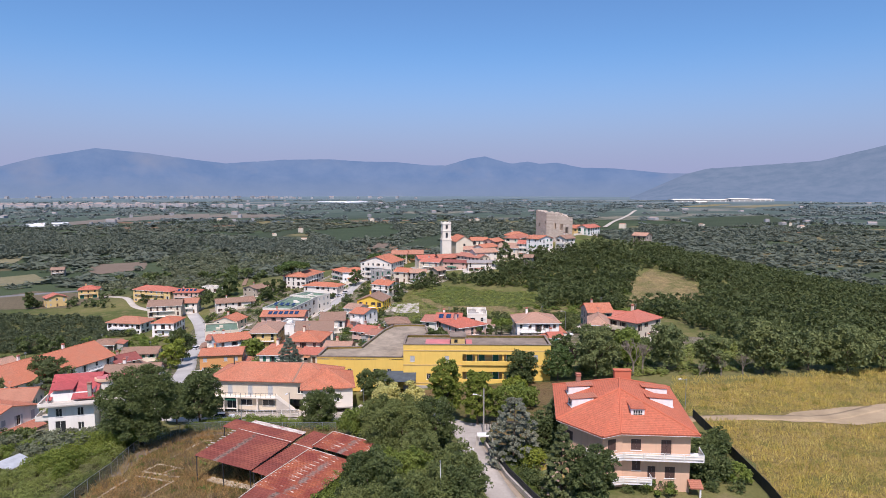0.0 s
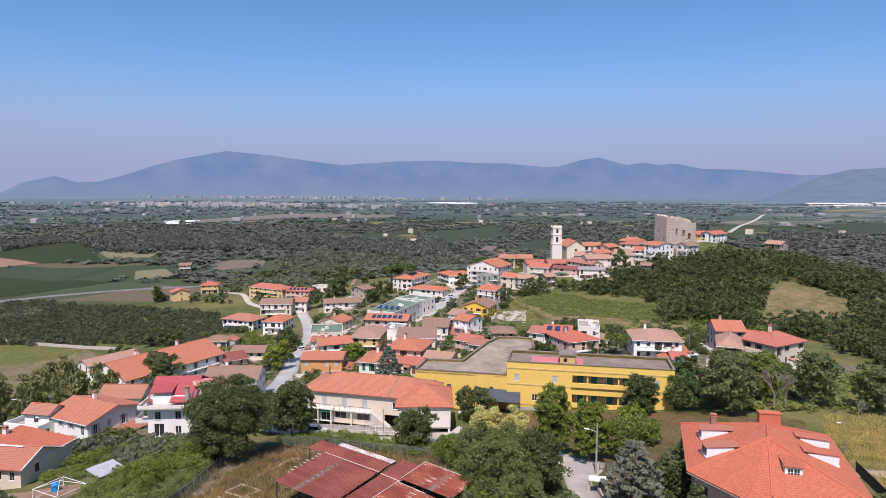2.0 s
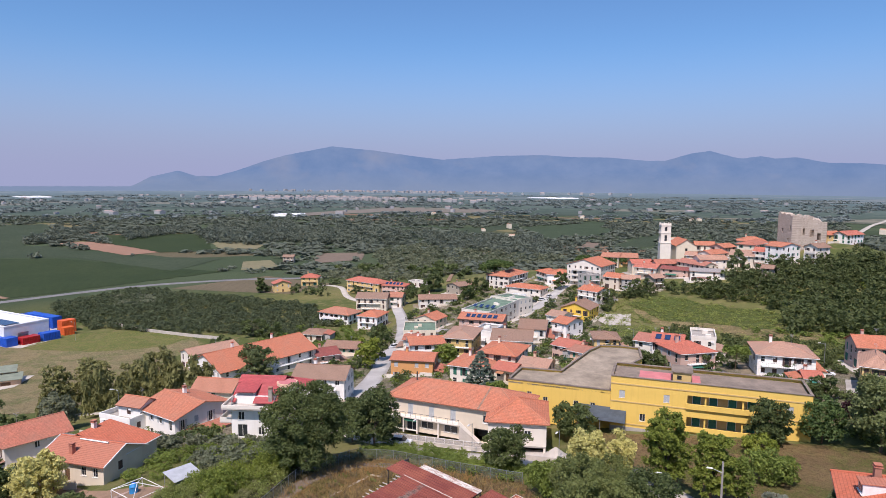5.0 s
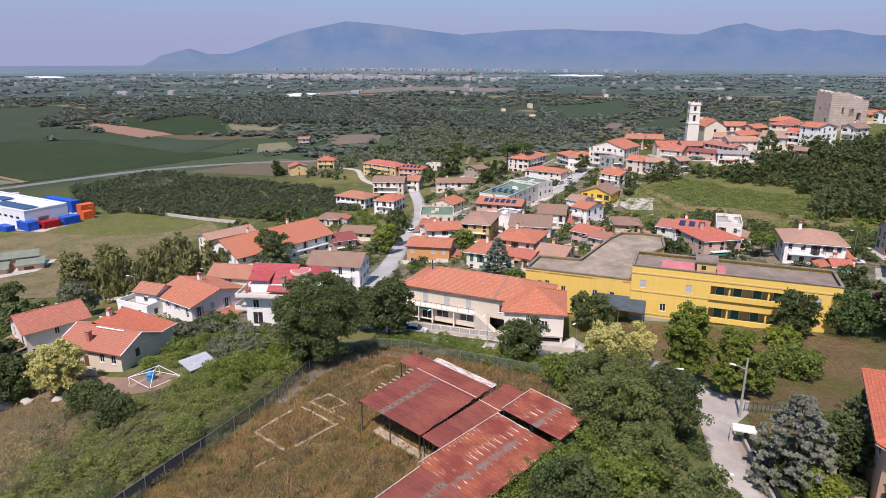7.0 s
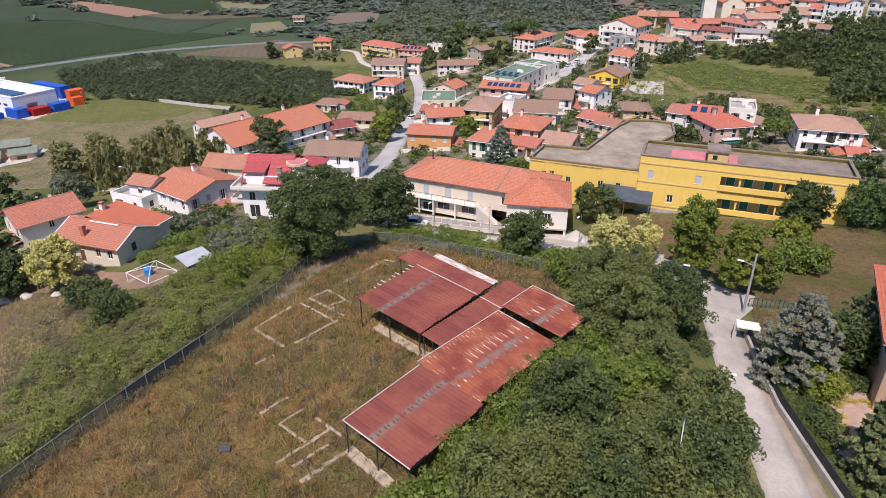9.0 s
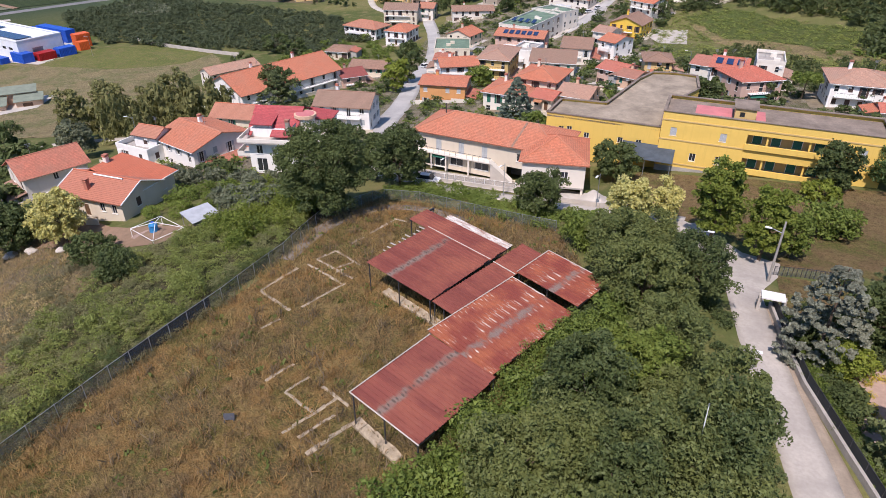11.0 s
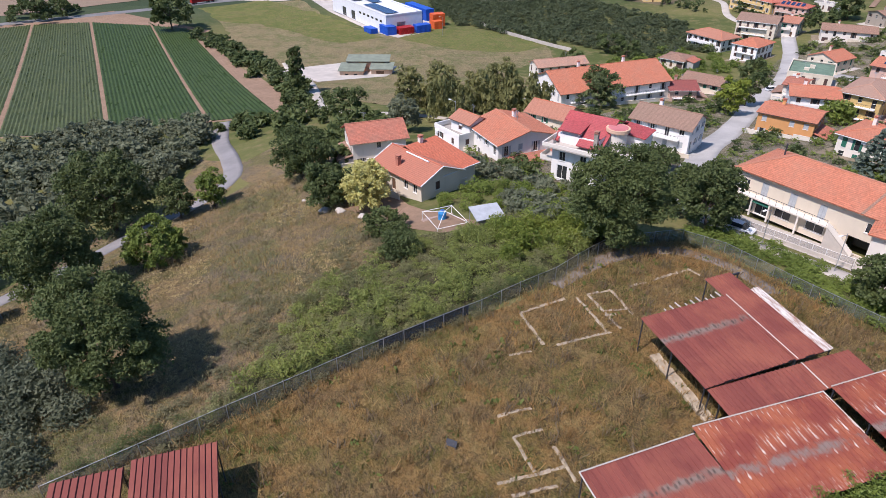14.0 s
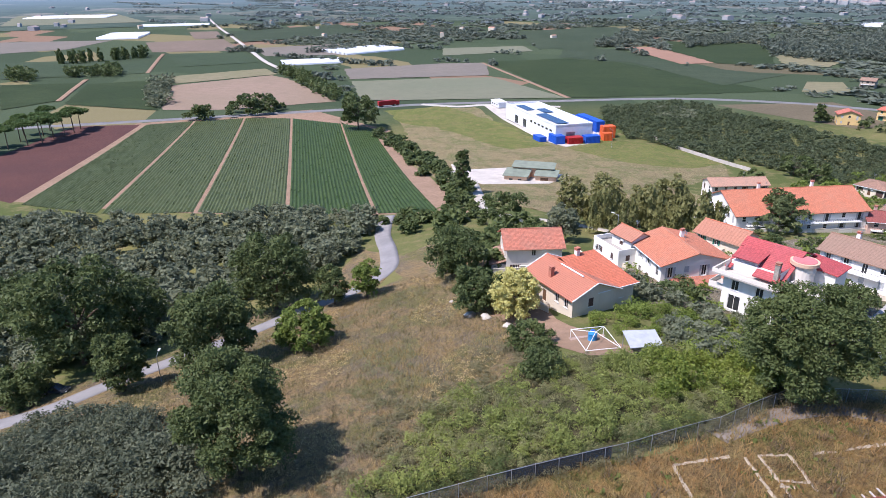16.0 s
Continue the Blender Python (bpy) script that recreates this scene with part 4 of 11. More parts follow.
def tree(x, y, hgt, wid, form="round", mat="leaf_oak", label="", name="tree", leaf_size=0.24, category="tree", most=14000, fill=2.3, z=None):
    """A tree or shrub with a tapered trunk, limbs and a crown of separate leaves."""
    rng = np.random.default_rng(int(abs(x) * 13 + abs(y) * 7 + 5))
    ob = thing(name, pose(x, y, (ground_z(x, y) if z is None else z) - 0.05, 0, 0, rng.uniform(0, 360)), label, category)
    want = fill * math.pi * wid * hgt * 0.8 / 1.24
    leaf_size = max(leaf_size, math.sqrt(want / most))
    leaves = int(want / leaf_size ** 2)
    clumps = int(min(340, max(14, leaves / 60)) if form in ("cone", "cedar") else min(130, max(14, leaves / 110)))
    cs, rs = crown_form(rng, form, clumps)
    shrink = (42 / max(clumps, 30)) ** 0.36
    sc = np.array([wid, wid, hgt])
    q = leaf_quads(rng, np.array(cs) * sc, np.array(rs) * min(wid, hgt) * 0.96 * shrink, max(6, leaves // clumps), leaf_size, 0.42 if form in ("cone", "cedar") else 0.85, 0.25 if form in ("cone", "cedar") else 0.0)
    part("trunk", trunk_bm(random.Random(int(x * 7 + y)), form, hgt, wid), "bark", ob)
    part("crown", quad_mesh("crown", q, mat), None, ob)
    return ob


def bare_tree(x, y, hgt, wid, seed, label):
    """A leafless tree: a trunk that forks again and again into thin twigs."""
    rng = random.Random(seed)
    ob = thing("bare_tree", pose(x, y, ground_z(x, y) - 0.05), label, "tree")
    trunk, twigs = bmesh.new(), bmesh.new()

    def fork(p, d, length, r, depth):
        q = p + d * length
        rod(trunk if depth > 3 else twigs, p, q, r, r * 0.68, 6 if depth > 3 else 4)
        if depth:
            for _ in range(3 if depth > 1 else 4):
                e = (d + Vector((rng.uniform(-1, 1) * wid / hgt, rng.uniform(-1, 1) * wid / hgt, rng.uniform(-0.1, 0.5))) * 0.8).normalized()
                fork(p.lerp(q, rng.uniform(0.6, 1.0)), e, length * rng.uniform(0.62, 0.85), r * 0.58, depth - 1)
    fork(Vector((0, 0, -0.3)), Vector((0, 0, 1)), hgt * 0.26, 0.022 * hgt, 5)
    part("trunk", trunk, "bare_bark", ob)
    part("twigs", twigs, "bare_bark", ob)
    return ob


def wood(name, pts, mat, label, form="round", clumps=9, per=13, size=0.75, category="woodland", seed=3, variants=5):
    """Uncounted trees as one body of leaves: rows of x, y, height, width."""
    rng = np.random.default_rng(seed)
    base = []
    if len(pts) * clumps * per > 60000:
        per, size = int(per * 0.68), size * 1.2
    for v in range(variants):
        cs, rs = crown_form(rng, form, clumps)
        base.append(leaf_quads(rng, np.array(cs), np.array(rs) * 1.15, per, size / 7.0, 0.9))
    pts = np.asarray(pts, float)
    zs = height_grid(pts[:, 0], pts[:, 1])
    out = []
    for i, (x, y, h, w) in enumerate(pts):
        b = base[i % variants]
        a = rng.uniform(0, 6.28)
        c, s = math.cos(a), math.sin(a)
        q = b * (w, w, h)
        out.append(np.stack([q[..., 0] * c - q[..., 1] * s + x, q[..., 0] * s + q[..., 1] * c + y, q[..., 2] + zs[i] - 0.12 * h], -1))
    ob = part(name, quad_mesh(name, np.concatenate(out), mat), None, None)
    return tagged(ob, label, category, "", "stuff")


def strew(poly, gap, seed=1, jitter=0.45, keep=1.0, avoid=()):
    """Points strewn over an outline about gap metres apart."""
    rng = np.random.default_rng(seed)
    xs, ys = [p[0] for p in poly], [p[1] for p in poly]
    gx, gy = np.meshgrid(np.arange(min(xs), max(xs), gap), np.arange(min(ys), max(ys), gap))
    gx, gy = gx.ravel() + rng.uniform(-jitter, jitter, gx.size) * gap, gy.ravel() + rng.uniform(-jitter, jitter, gy.size) * gap
    ok = inside(gx, gy, poly) & (rng.uniform(size=gx.size) < keep)
    for a in avoid:
        ok &= ~inside(gx, gy, a)
    return np.stack([gx[ok], gy[ok]], 1)


def sized(rng, pts, h, w, var=0.3):
    n = len(pts)
    k = rng.uniform(1 - var, 1 + var, n)
    return np.column_stack([pts, h * k, w * k * rng.uniform(0.85, 1.15, n)])



# ---- land cover ----
def _cover_mats():
    def cover(name, a, b, c, s1=0.08, s2=0.9, s3=6.0, bump=0.5, rows=0.0):
        k = Nodes(name)
        pos = k.add("NewGeometry").outputs["Position"]
        n1, n2, n3 = k.noise(s1, 5.0, 0.6, pos), k.noise(s2, 5.0, 0.65, pos), k.noise(s3, 3.0, 0.7, pos)
        col = k.mix(k.span(n1, 0.38, 0.62), c4(a), c4(b))
        col = k.mix(k.span(n2, 0.42, 0.68, 0.0, 0.75), col, c4(c))
        col = k.mix(k.span(n3, 0.4, 0.8, 0.0, 0.4), col, c4(dim(c, 0.7)))
        if rows:
            # planted lines, broken up by gaps
            line = k.add("SeparateXYZ", {0: k.add("Mapping", {0: pos, 2: (0, 0, 0.55)}).outputs[0]}).outputs[0]
            wave = k.math("SINE", k.math("MULTIPLY", k.math("ADD", line, k.math("MULTIPLY", n2, 2.0)), 6.283 / rows))
            col = k.mix(k.math("MULTIPLY", k.span(wave, -0.3, 0.8), k.span(n2, 0.30, 0.55, 0.9, 0.35)), col, c4(dim(c, 0.55)))
        k.done(col, 0.95, k.bump(n3, bump, 0.15), 0.0, 0.1)

    def grass(name, tan, straw, olive, brown):
        k = Nodes(name)
        pos = k.add("NewGeometry").outputs["Position"]
        n1, n2, n3 = k.noise(0.10, 4.0, 0.6, pos), k.noise(0.33, 5.0, 0.7, pos), k.noise(1.3, 5.0, 0.75, pos)
        n4 = k.noise(1.0, 4.0, 0.7, k.add("Mapping", {0: pos, 1: (7, 3, 0), 3: (4.0, 9.0, 6.0)}).outputs[0])
        n5 = k.noise(0.18, 4.0, 0.6, k.add("Mapping", {0: pos, 1: (40, 11, 0)}).outputs[0])
        col = k.mix(k.span(n1, 0.46, 0.54), c4(tan), c4(olive))
        col = k.mix(k.span(n5, 0.50, 0.60, 0.0, 0.8), col, c4(brown))
        col = k.mix(k.span(n2, 0.52, 0.62, 0.0, 0.8), col, c4(straw))
        col = k.mix(k.span(n3, 0.48, 0.60, 0.0, 0.8), col, c4(dim(brown, 0.6)))
        col = k.mix(k.span(n4, 0.50, 0.62, 0.0, 0.6), col, c4(dim(straw, 1.25)))
        col = k.mix(k.span(n4, 0.48, 0.36, 0.0, 0.7), col, c4(dim(olive, 0.5)))
        k.done(col, 0.95, k.bump(k.math("ADD", n4, n3), 1.0, 0.3), 0.0, 0.1)
    grass("dry_grass", (0.285, 0.170, 0.064), (0.305, 0.220, 0.090), (0.135, 0.125, 0.036), (0.165, 0.112, 0.060))
    grass("school_grass", (0.23, 0.155, 0.075), (0.22, 0.17, 0.075), (0.12, 0.125, 0.035), (0.20, 0.125, 0.07))
    grass("village_ground", (0.25, 0.205, 0.135), (0.31, 0.275, 0.21), (0.11, 0.12, 0.042), (0.19, 0.16, 0.115))
    grass("grey_meadow", (0.285, 0.195, 0.095), (0.27, 0.21, 0.115), (0.15, 0.145, 0.05), (0.175, 0.14, 0.105))
    grass("yellow_meadow", (0.38, 0.27, 0.075), (0.42, 0.31, 0.12), (0.21, 0.20, 0.05), (0.25, 0.185, 0.075))
    grass("lawn", (0.085, 0.122, 0.030), (0.14, 0.155, 0.048), (0.065, 0.098, 0.024), (0.11, 0.115, 0.040))
    grass("meadow_green", (0.15, 0.17, 0.048), (0.22, 0.20, 0.075), (0.11, 0.145, 0.035), (0.19, 0.17, 0.07))
    grass("bank_grass", (0.30, 0.225, 0.105), (0.34, 0.265, 0.135), (0.135, 0.140, 0.046), (0.20, 0.155, 0.080))
    grass("pale_lot", (0.27, 0.215, 0.11), (0.30, 0.245, 0.14), (0.15, 0.16, 0.06), (0.22, 0.175, 0.095))
    cover("red_soil", (0.115, 0.055, 0.045), (0.095, 0.048, 0.042), (0.08, 0.04, 0.036), 0.06)
    cover("track_soil", (0.33, 0.22, 0.15), (0.27, 0.18, 0.12), (0.22, 0.15, 0.10), 0.12)
    grass("scrub", (0.085, 0.085, 0.03), (0.14, 0.125, 0.06), (0.05, 0.064, 0.02), (0.11, 0.09, 0.055))
    cover("crop_green", (0.040, 0.075, 0.022), (0.050, 0.088, 0.026), (0.034, 0.06, 0.02), 0.05)
    cover("crop_pale", (0.068, 0.096, 0.036), (0.084, 0.106, 0.044), (0.054, 0.074, 0.03), 0.06)
    cover("far_crop", (0.054, 0.078, 0.042), (0.066, 0.092, 0.050), (0.046, 0.064, 0.036), 0.02, 0.15, 1.5, rows=6.0)
    cover("crop_light", (0.054, 0.074, 0.042), (0.070, 0.090, 0.052), (0.042, 0.058, 0.034), 0.015, 0.12, 1.5, rows=5.5)
    cover("crop_dark", (0.038, 0.058, 0.024), (0.052, 0.072, 0.030), (0.030, 0.045, 0.020), 0.02, 0.15, 1.5, rows=4.5)
    cover("crop_grey", (0.165, 0.175, 0.115), (0.185, 0.185, 0.125), (0.15, 0.155, 0.105), 0.015, 0.12, 1.5)
    cover("crop_tan", (0.20, 0.185, 0.105), (0.235, 0.20, 0.125), (0.16, 0.155, 0.085), 0.02, 0.15, 1.5)
    cover("stubble", (0.285, 0.205, 0.150), (0.255, 0.19, 0.135), (0.225, 0.17, 0.12), 0.02, 0.15, 1.5)
    cover("fallow", (0.175, 0.140, 0.090), (0.150, 0.125, 0.080), (0.125, 0.105, 0.066), 0.03, 0.3, 2.0, rows=3.5)
    cover("soil_far", (0.205, 0.155, 0.118), (0.18, 0.14, 0.105), (0.155, 0.122, 0.092), 0.02, 0.15, 1.5)
    cover("soil_grey", (0.205, 0.175, 0.145), (0.18, 0.16, 0.135), (0.16, 0.145, 0.115), 0.02, 0.15, 1.5)
    cover("soil_orange", (0.33, 0.19, 0.13), (0.29, 0.175, 0.12), (0.25, 0.15, 0.105), 0.02, 0.15, 1.5)


plain("path_grey", (0.225, 0.19, 0.155), 0.95, 0.25, 0.3, 5.0)
plain("pale_earth", (0.40, 0.30, 0.185), 0.95, 0.25, 0.25, 6.0, 0.4)
plain("garden_tile", (0.42, 0.30, 0.24), 0.8, 0.25, 0.8, 5.0)
_cover_mats()
VILLAGE = [(-112, 124), (-118, 170), (-112, 250), (-122, 300), (-130, 360), (-96, 410), (-40, 415), (-20, 352), (-26, 300), (-8, 262), (6, 204), (-6, 178), (-62, 172), (-66, 142), (-88, 118)]
PLOT = [(-60, 44), (-57.5, 58), (-55, 72), (-51.5, 84), (-50.5, 96), (-52, 107), (-49, 119), (-43, 121), (-33, 119), (-20, 117), (-15, 108), (-12, 98), (-13, 84), (-15, 66), (-20, 44), (-30, 20), (-62, 16)]
patch("dry_plot", PLOT, "dry_grass", 0.05, 3.0, "dry brown grass on a fenced building plot", rag=0.8)
patch("sloping_meadow", [(-60, 44), (-57.5, 58), (-60, 75), (-68, 88), (-84, 92), (-104, 100), (-112, 108), (-124, 104), (-132, 96), (-133, 80), (-126, 62), (-116, 42), (-104, 26), (-80, 8)],
      "grey_meadow", 0.05, 3.0, "sloping meadow of faded purple-grey grass", rag=2.0)
patch("bramble_ground", [(-57.5, 46), (-63, 62), (-73, 75), (-75, 90), (-70, 100), (-68, 108), (-60, 114), (-53, 111), (-52.5, 96), (-53, 84), (-56, 70)], "scrub", 0.09, 3.0, "rough green ground under brambles", rag=2.0)
patch("village_ground", VILLAGE, "village_ground", 0.03, 4.0, "dusty trodden ground and gardens between the houses", rag=2.0)
patch("upper_ground", [(-26, 232), (-22, 258), (-4, 250), (26, 232), (60, 222), (86, 204), (64, 178), (30, 184), (0, 190), (-6, 204)], "village_ground", 0.035, 4.0, "dusty ground among the upper villas", rag=2.0)
patch("path_meadow", [(-102.5, 12), (-98, 30), (-94.8, 44.9), (-107.3, 53.3), (-118.8, 64.8), (-127.5, 80.8), (-148, 99), (-167, 94), (-146, 76), (-141, 60), (-129, 44), (-121.4, 26), (-122, 8)], "grey_meadow", 0.065, 3.0, "dry grass on both sides of the path", rag=1.5)
patch("upper_slope", [(-104, 101), (-112, 110), (-120, 120), (-138, 120), (-152, 107), (-150, 99), (-134, 90), (-122, 96)], "grey_meadow", 0.08, 3.0, "dry grass above the winding path", rag=2.0)
patch("yellow_meadow", [(44, 70), (50, 100), (48, 124), (54, 146), (80, 152), (117, 167), (150, 150), (140, 100), (110, 60), (70, 40)], "yellow_meadow", 0.05, 3.0,
      "yellow-green uncut meadow behind the house", rag=2.0)
patch("factory_meadow", [(-414, 196), (-396, 250), (-352, 238), (-300, 226), (-268, 236), (-217, 280), (-196, 262), (-191, 228), (-212, 196), (-262, 172), (-335, 176)], "pale_lot", 0.05, 3.5,
      "pale mown meadow around the factory", rag=1.5)
patch("lower_meadow", [(-335, 177), (-262, 173), (-212, 197), (-191, 229), (-165, 222), (-150, 190), (-165, 158), (-200, 148), (-262, 150), (-330, 162)], "pale_lot", 0.04, 3.5, "dry tan meadow above the farm drive", rag=2.0)
patch("upper_meadow", [(-413, 191), (-412, 234), (-346, 237), (-277, 229), (-279, 205), (-347, 199), (-369, 185)], "meadow_green", 0.09, 3.5, "green upper half of the factory meadow", rag=2.5)
patch("green_strip", [(-278, 262), (-252, 282), (-214, 279), (-214, 258), (-232, 240), (-272, 232)], "meadow_green", 0.10, 3.5, "green grass strip beside the factory wall", rag=1.5)
patch("school_lawn", [(9, 116), (2, 126), (-12, 136), (-12, 152), (34, 152), (50, 150), (46, 132), (30, 116)], "school_grass", 0.05, 3.0, "dry brown grass yard below the school", rag=1.2)
patch("hill_clearing", [(-13, 339), (5, 349), (30, 330), (48, 312), (39, 284), (10, 292), (-6, 304)], "lawn", 0.06, 3.5, "bright green clearing below the church", rag=2.0)
DRY_BANK = [(-13, 333), (-7, 327), (2, 308), (18, 300), (30, 289), (46, 283), (54, 277), (50, 264), (40, 269), (26, 271), (14, 284), (-1, 297)]
patch("dry_bank", DRY_BANK, "bank_grass", 0.09, 3.5, "dry tan grass bank below the green clearing", rag=2.0)
patch("pale_yard", [(-31, 321), (-12, 320), (-11, 295), (-21, 297)], "pale_concrete", 0.09, 3.5, "pale walled yard beside the yellow villa", "pavement")
patch("brown_clearing", [(80, 275), (93, 318), (111, 344), (120, 333), (124, 314), (119, 288), (108, 275)], "bank_grass", 0.06, 3.5, "bare brown clearing on the wooded hill", rag=2.0)
patch("garden_ground", [(-100, 95), (-98, 104), (-84, 101), (-70, 103), (-66, 98), (-74, 94), (-88, 93)], "track_soil", 0.08, 3.0, "bare stony yard beside the red-roofed house", rag=1.5)
# strips of the crop field, between soil tracks
FIELD_FAR = [(-437, 48), (-435, 76), (-430, 105), (-416, 131), (-384, 153.5), (-364, 165)]
FIELD_NEAR = [(-287, 0), (-261, 27), (-244, 58), (-220, 85), (-201, 110), (-190, 128)]
for _i, _m in enumerate(("crop_pale", "crop_pale", "crop_pale", "crop_green", "crop_green")):
    _a, _b, _c, _d = (Vector(p) for p in (FIELD_NEAR[_i], FIELD_NEAR[_i + 1], FIELD_FAR[_i + 1], FIELD_FAR[_i]))
    _q = [_a.lerp(_b, 0.025), _a.lerp(_b, 0.975), _d.lerp(_c, 0.975), _d.lerp(_c, 0.025)]
    patch("crop_strip", [tuple(p) for p in _q], _m, 0.05, 6.0, "strip of a green crop in straight rows", "field")
patch("field_tracks", [(-300, -12), (-180, 134), (-352, 172), (-440, 150), (-445, 44)], "track_soil", 0.02, 8.0, "bare soil tracks between crop strips")
patch("ploughed_strip", [(-340, -40), (-290, -3), (-440, 46), (-452, 10)], "red_soil", 0.05, 6.0, "dark red ploughed strip", "field")
patch("soil_plot", [(-330, 395), (-236, 402), (-226, 446), (-300, 470)], "fallow", 0.06, 8.0, "bare brown plot beside the main road", "field")

# ---- roads ----
road("lane", [(21.5, 36), (15.6, 54), (11.2, 70), (8.6, 82), (6.8, 90), (5.6, 97), (4.7, 104), (3.6, 112), (0.5, 120), (-3, 128)], 3.9, "lane_concrete", 0.07, "worn grey concrete lane beside a fenced garden")
road("lane_verge", [(17.0, 64), (13.4, 74), (11.0, 82), (8.7, 90), (7.3, 97), (6.5, 104)], 1.5, "verge_earth", 0.05, "strip of bare earth between lane and garden wall", "ground")
patch("lane_end", [(-6, 132), (0, 126), (4.6, 118.5), (9.0, 116.5), (8.4, 112), (6.2, 107), (2.6, 108), (0.2, 117), (-5, 126)], "lane_concrete", 0.085, 3.0, "grey patched turning place at the end of the lane", "road")
road("house_lane", [(-64, 140), (-56, 135), (-44, 131), (-30, 131), (-16, 130), (-3, 129)], 4.0, "pale_concrete", 0.08, "pale lane in front of the long house")
road("village_street", [(-66, 150), (-70, 162), (-75, 174), (-80.5, 195), (-88, 218), (-96, 240), (-108, 285), (-126, 330), (-142, 362), (-165, 410)], 6.0, "asphalt", 0.08, "grey village street")
road("upper_street", [(-112, 292), (-98, 300), (-80, 294), (-66, 312), (-57, 345), (-50, 385), (-40, 410)], 6.0, "asphalt", 0.10, "grey street climbing to the old village")
road("meadow_path", [(-112, 8), (-111.5, 24), (-116, 33), (-121, 43), (-129, 58), (-135, 69), (-137, 82), (-143, 92), (-158, 98), (-176, 103), (-196, 112)], 4.6, "path_asphalt", 0.08, "narrow grey path winding through trees")
road("main_road", [(-470, -60), (-452, 40), (-442, 102), (-431, 165), (-424, 220), (-396, 300), (-361, 390), (-310, 445), (-262, 470), (-180, 520), (-165, 560), (-180, 700)], 8.0, "road_asphalt", 0.08, "straight asphalt country road")
patch("field", [(-603, 75), (-627, 161), (-597, 170), (-464, 173), (-463, 106), (-485, 60), (-562, 70)], "stubble", 0.25, 14, "broad pale brown stubble field beyond the road", "field", rag=1)
patch("field", [(-665, 77), (-681, 166), (-632, 168), (-613, 78)], "crop_tan", 0.27, 12, "strip of dry grass above the stubble", "field", rag=1)
patch("field", [(-1080, 72), (-1083, 181), (-885, 176), (-920, 74)], "soil_far", 0.29, 17, "bare brown field on the plain", "field", rag=1)
patch("field", [(-1285, 150), (-1272, 196), (-1104, 186), (-1107, 142)], "soil_far", 0.31, 15, "bare brown field beside the pale road", "field", rag=1)
patch("field", [(-890, 85), (-861, 175), (-740, 170), (-739, 93)], "far_crop", 0.33, 13, "dark green field on the plain", "field", rag=1)
patch("field", [(-1230, 211), (-1342, 439), (-1075, 407), (-1004, 197)], "crop_light", 1.05, 28, "light green field along the pale road", "field", rag=2)
patch("field", [(-639, 233), (-633, 337), (-616, 377), (-531, 334), (-567, 217)], "soil_grey", 0.37, 13, "grey-brown field behind the red-roofed farmhouse", "field", rag=1)
patch("field", [(-553, 213), (-534, 290), (-517, 330), (-399, 323), (-457, 190)], "crop_grey", 0.39, 13, "pale grey-green field beside the main road", "field", rag=1)
patch("field", [(-624, 383), (-610, 471), (-548, 496), (-349, 476), (-397, 327)], "crop_dark", 0.25, 23, "broad dark green field beside the main road", "field", rag=2)
patch("field", [(-717, 545), (-662, 581), (-506, 531), (-407, 557), (-390, 466), (-543, 506), (-623, 472)], "crop_light", 0.27, 27, "light green field beyond the dark one", "field", rag=2)
patch("field", [(-682, 604), (-663, 635), (-501, 579), (-512, 540)], "soil_orange", 0.29, 15, "bare orange-brown field on the plain", "field", rag=1)
patch("field", [(-992, 631), (-989, 846), (-874, 769), (-702, 569), (-708, 502)], "crop_light", 0.31, 29, "green field by the white farmhouse", "field", rag=2)
patch("field", [(-782, 406), (-757, 508), (-694, 485), (-703, 369)], "crop_grey", 0.33, 12, "pale grey-green field on the plain", "field", rag=1)
patch("field", [(-878, -81), (-826, 75), (-701, 60), (-716, -61)], "far_crop", 0.35, 15, "green field below the poplars", "field", rag=1)
patch("field", [(-645, 11), (-642, 74), (-486, 57), (-541, -1)], "crop_dark", 0.37, 13, "dark vineyard beside the track", "field", rag=1)
patch("field", [(-675, -56), (-655, 7), (-560, -7), (-537, -38)], "crop_dark", 0.39, 12, "dark green field beside the umbrella pines", "field", rag=1)
patch("field", [(-996, -97), (-1020, -24), (-1152, 29), (-1198, -122)], "soil_grey", 0.25, 17, "pinkish fallow field far out", "field", rag=1)
patch("field", [(-908, 196), (-914, 311), (-769, 267), (-800, 189)], "soil_grey", 0.27, 12, "brown field behind the greenhouses", "field", rag=1)
patch("field", [(-2197, -209), (-2269, 27), (-1670, 97), (-1669, -182)], "crop_grey", 0.99, 50, "young plantation beside the main road", "field", rag=4)
patch("field", [(-720, 709), (-615, 785), (-457, 605), (-499, 573), (-630, 630)], "crop_dark", 0.31, 22, "dark green crop in rows", "field", rag=2)
patch("field", [(-797, 1259), (-720, 1626), (-626, 1733), (-582, 1612), (-717, 1222)], "soil_grey", 1.03, 43, "tan stubble strip on the plain", "field", rag=3)
patch("field", [(-343, 627), (-300, 654), (-275, 593), (-306, 555)], "soil_far", 0.35, 12, "bare brown plot beside the farmhouse", "field", rag=1)
patch("field", [(-527, 690), (-454, 702), (-424, 635), (-458, 617)], "crop_tan", 0.37, 12, "dry vineyard plot", "field", rag=1)
patch("field", [(-1017, 768), (-968, 838), (-803, 706), (-671, 549), (-675, 513)], "crop_light", 0.39, 29, "green field on the plain", "field", rag=2)
patch("field", [(-92, 789), (-89, 876), (-69, 861), (-67, 786)], "soil_far", 0.25, 12, "bare brown field far behind the village", "field", rag=1)
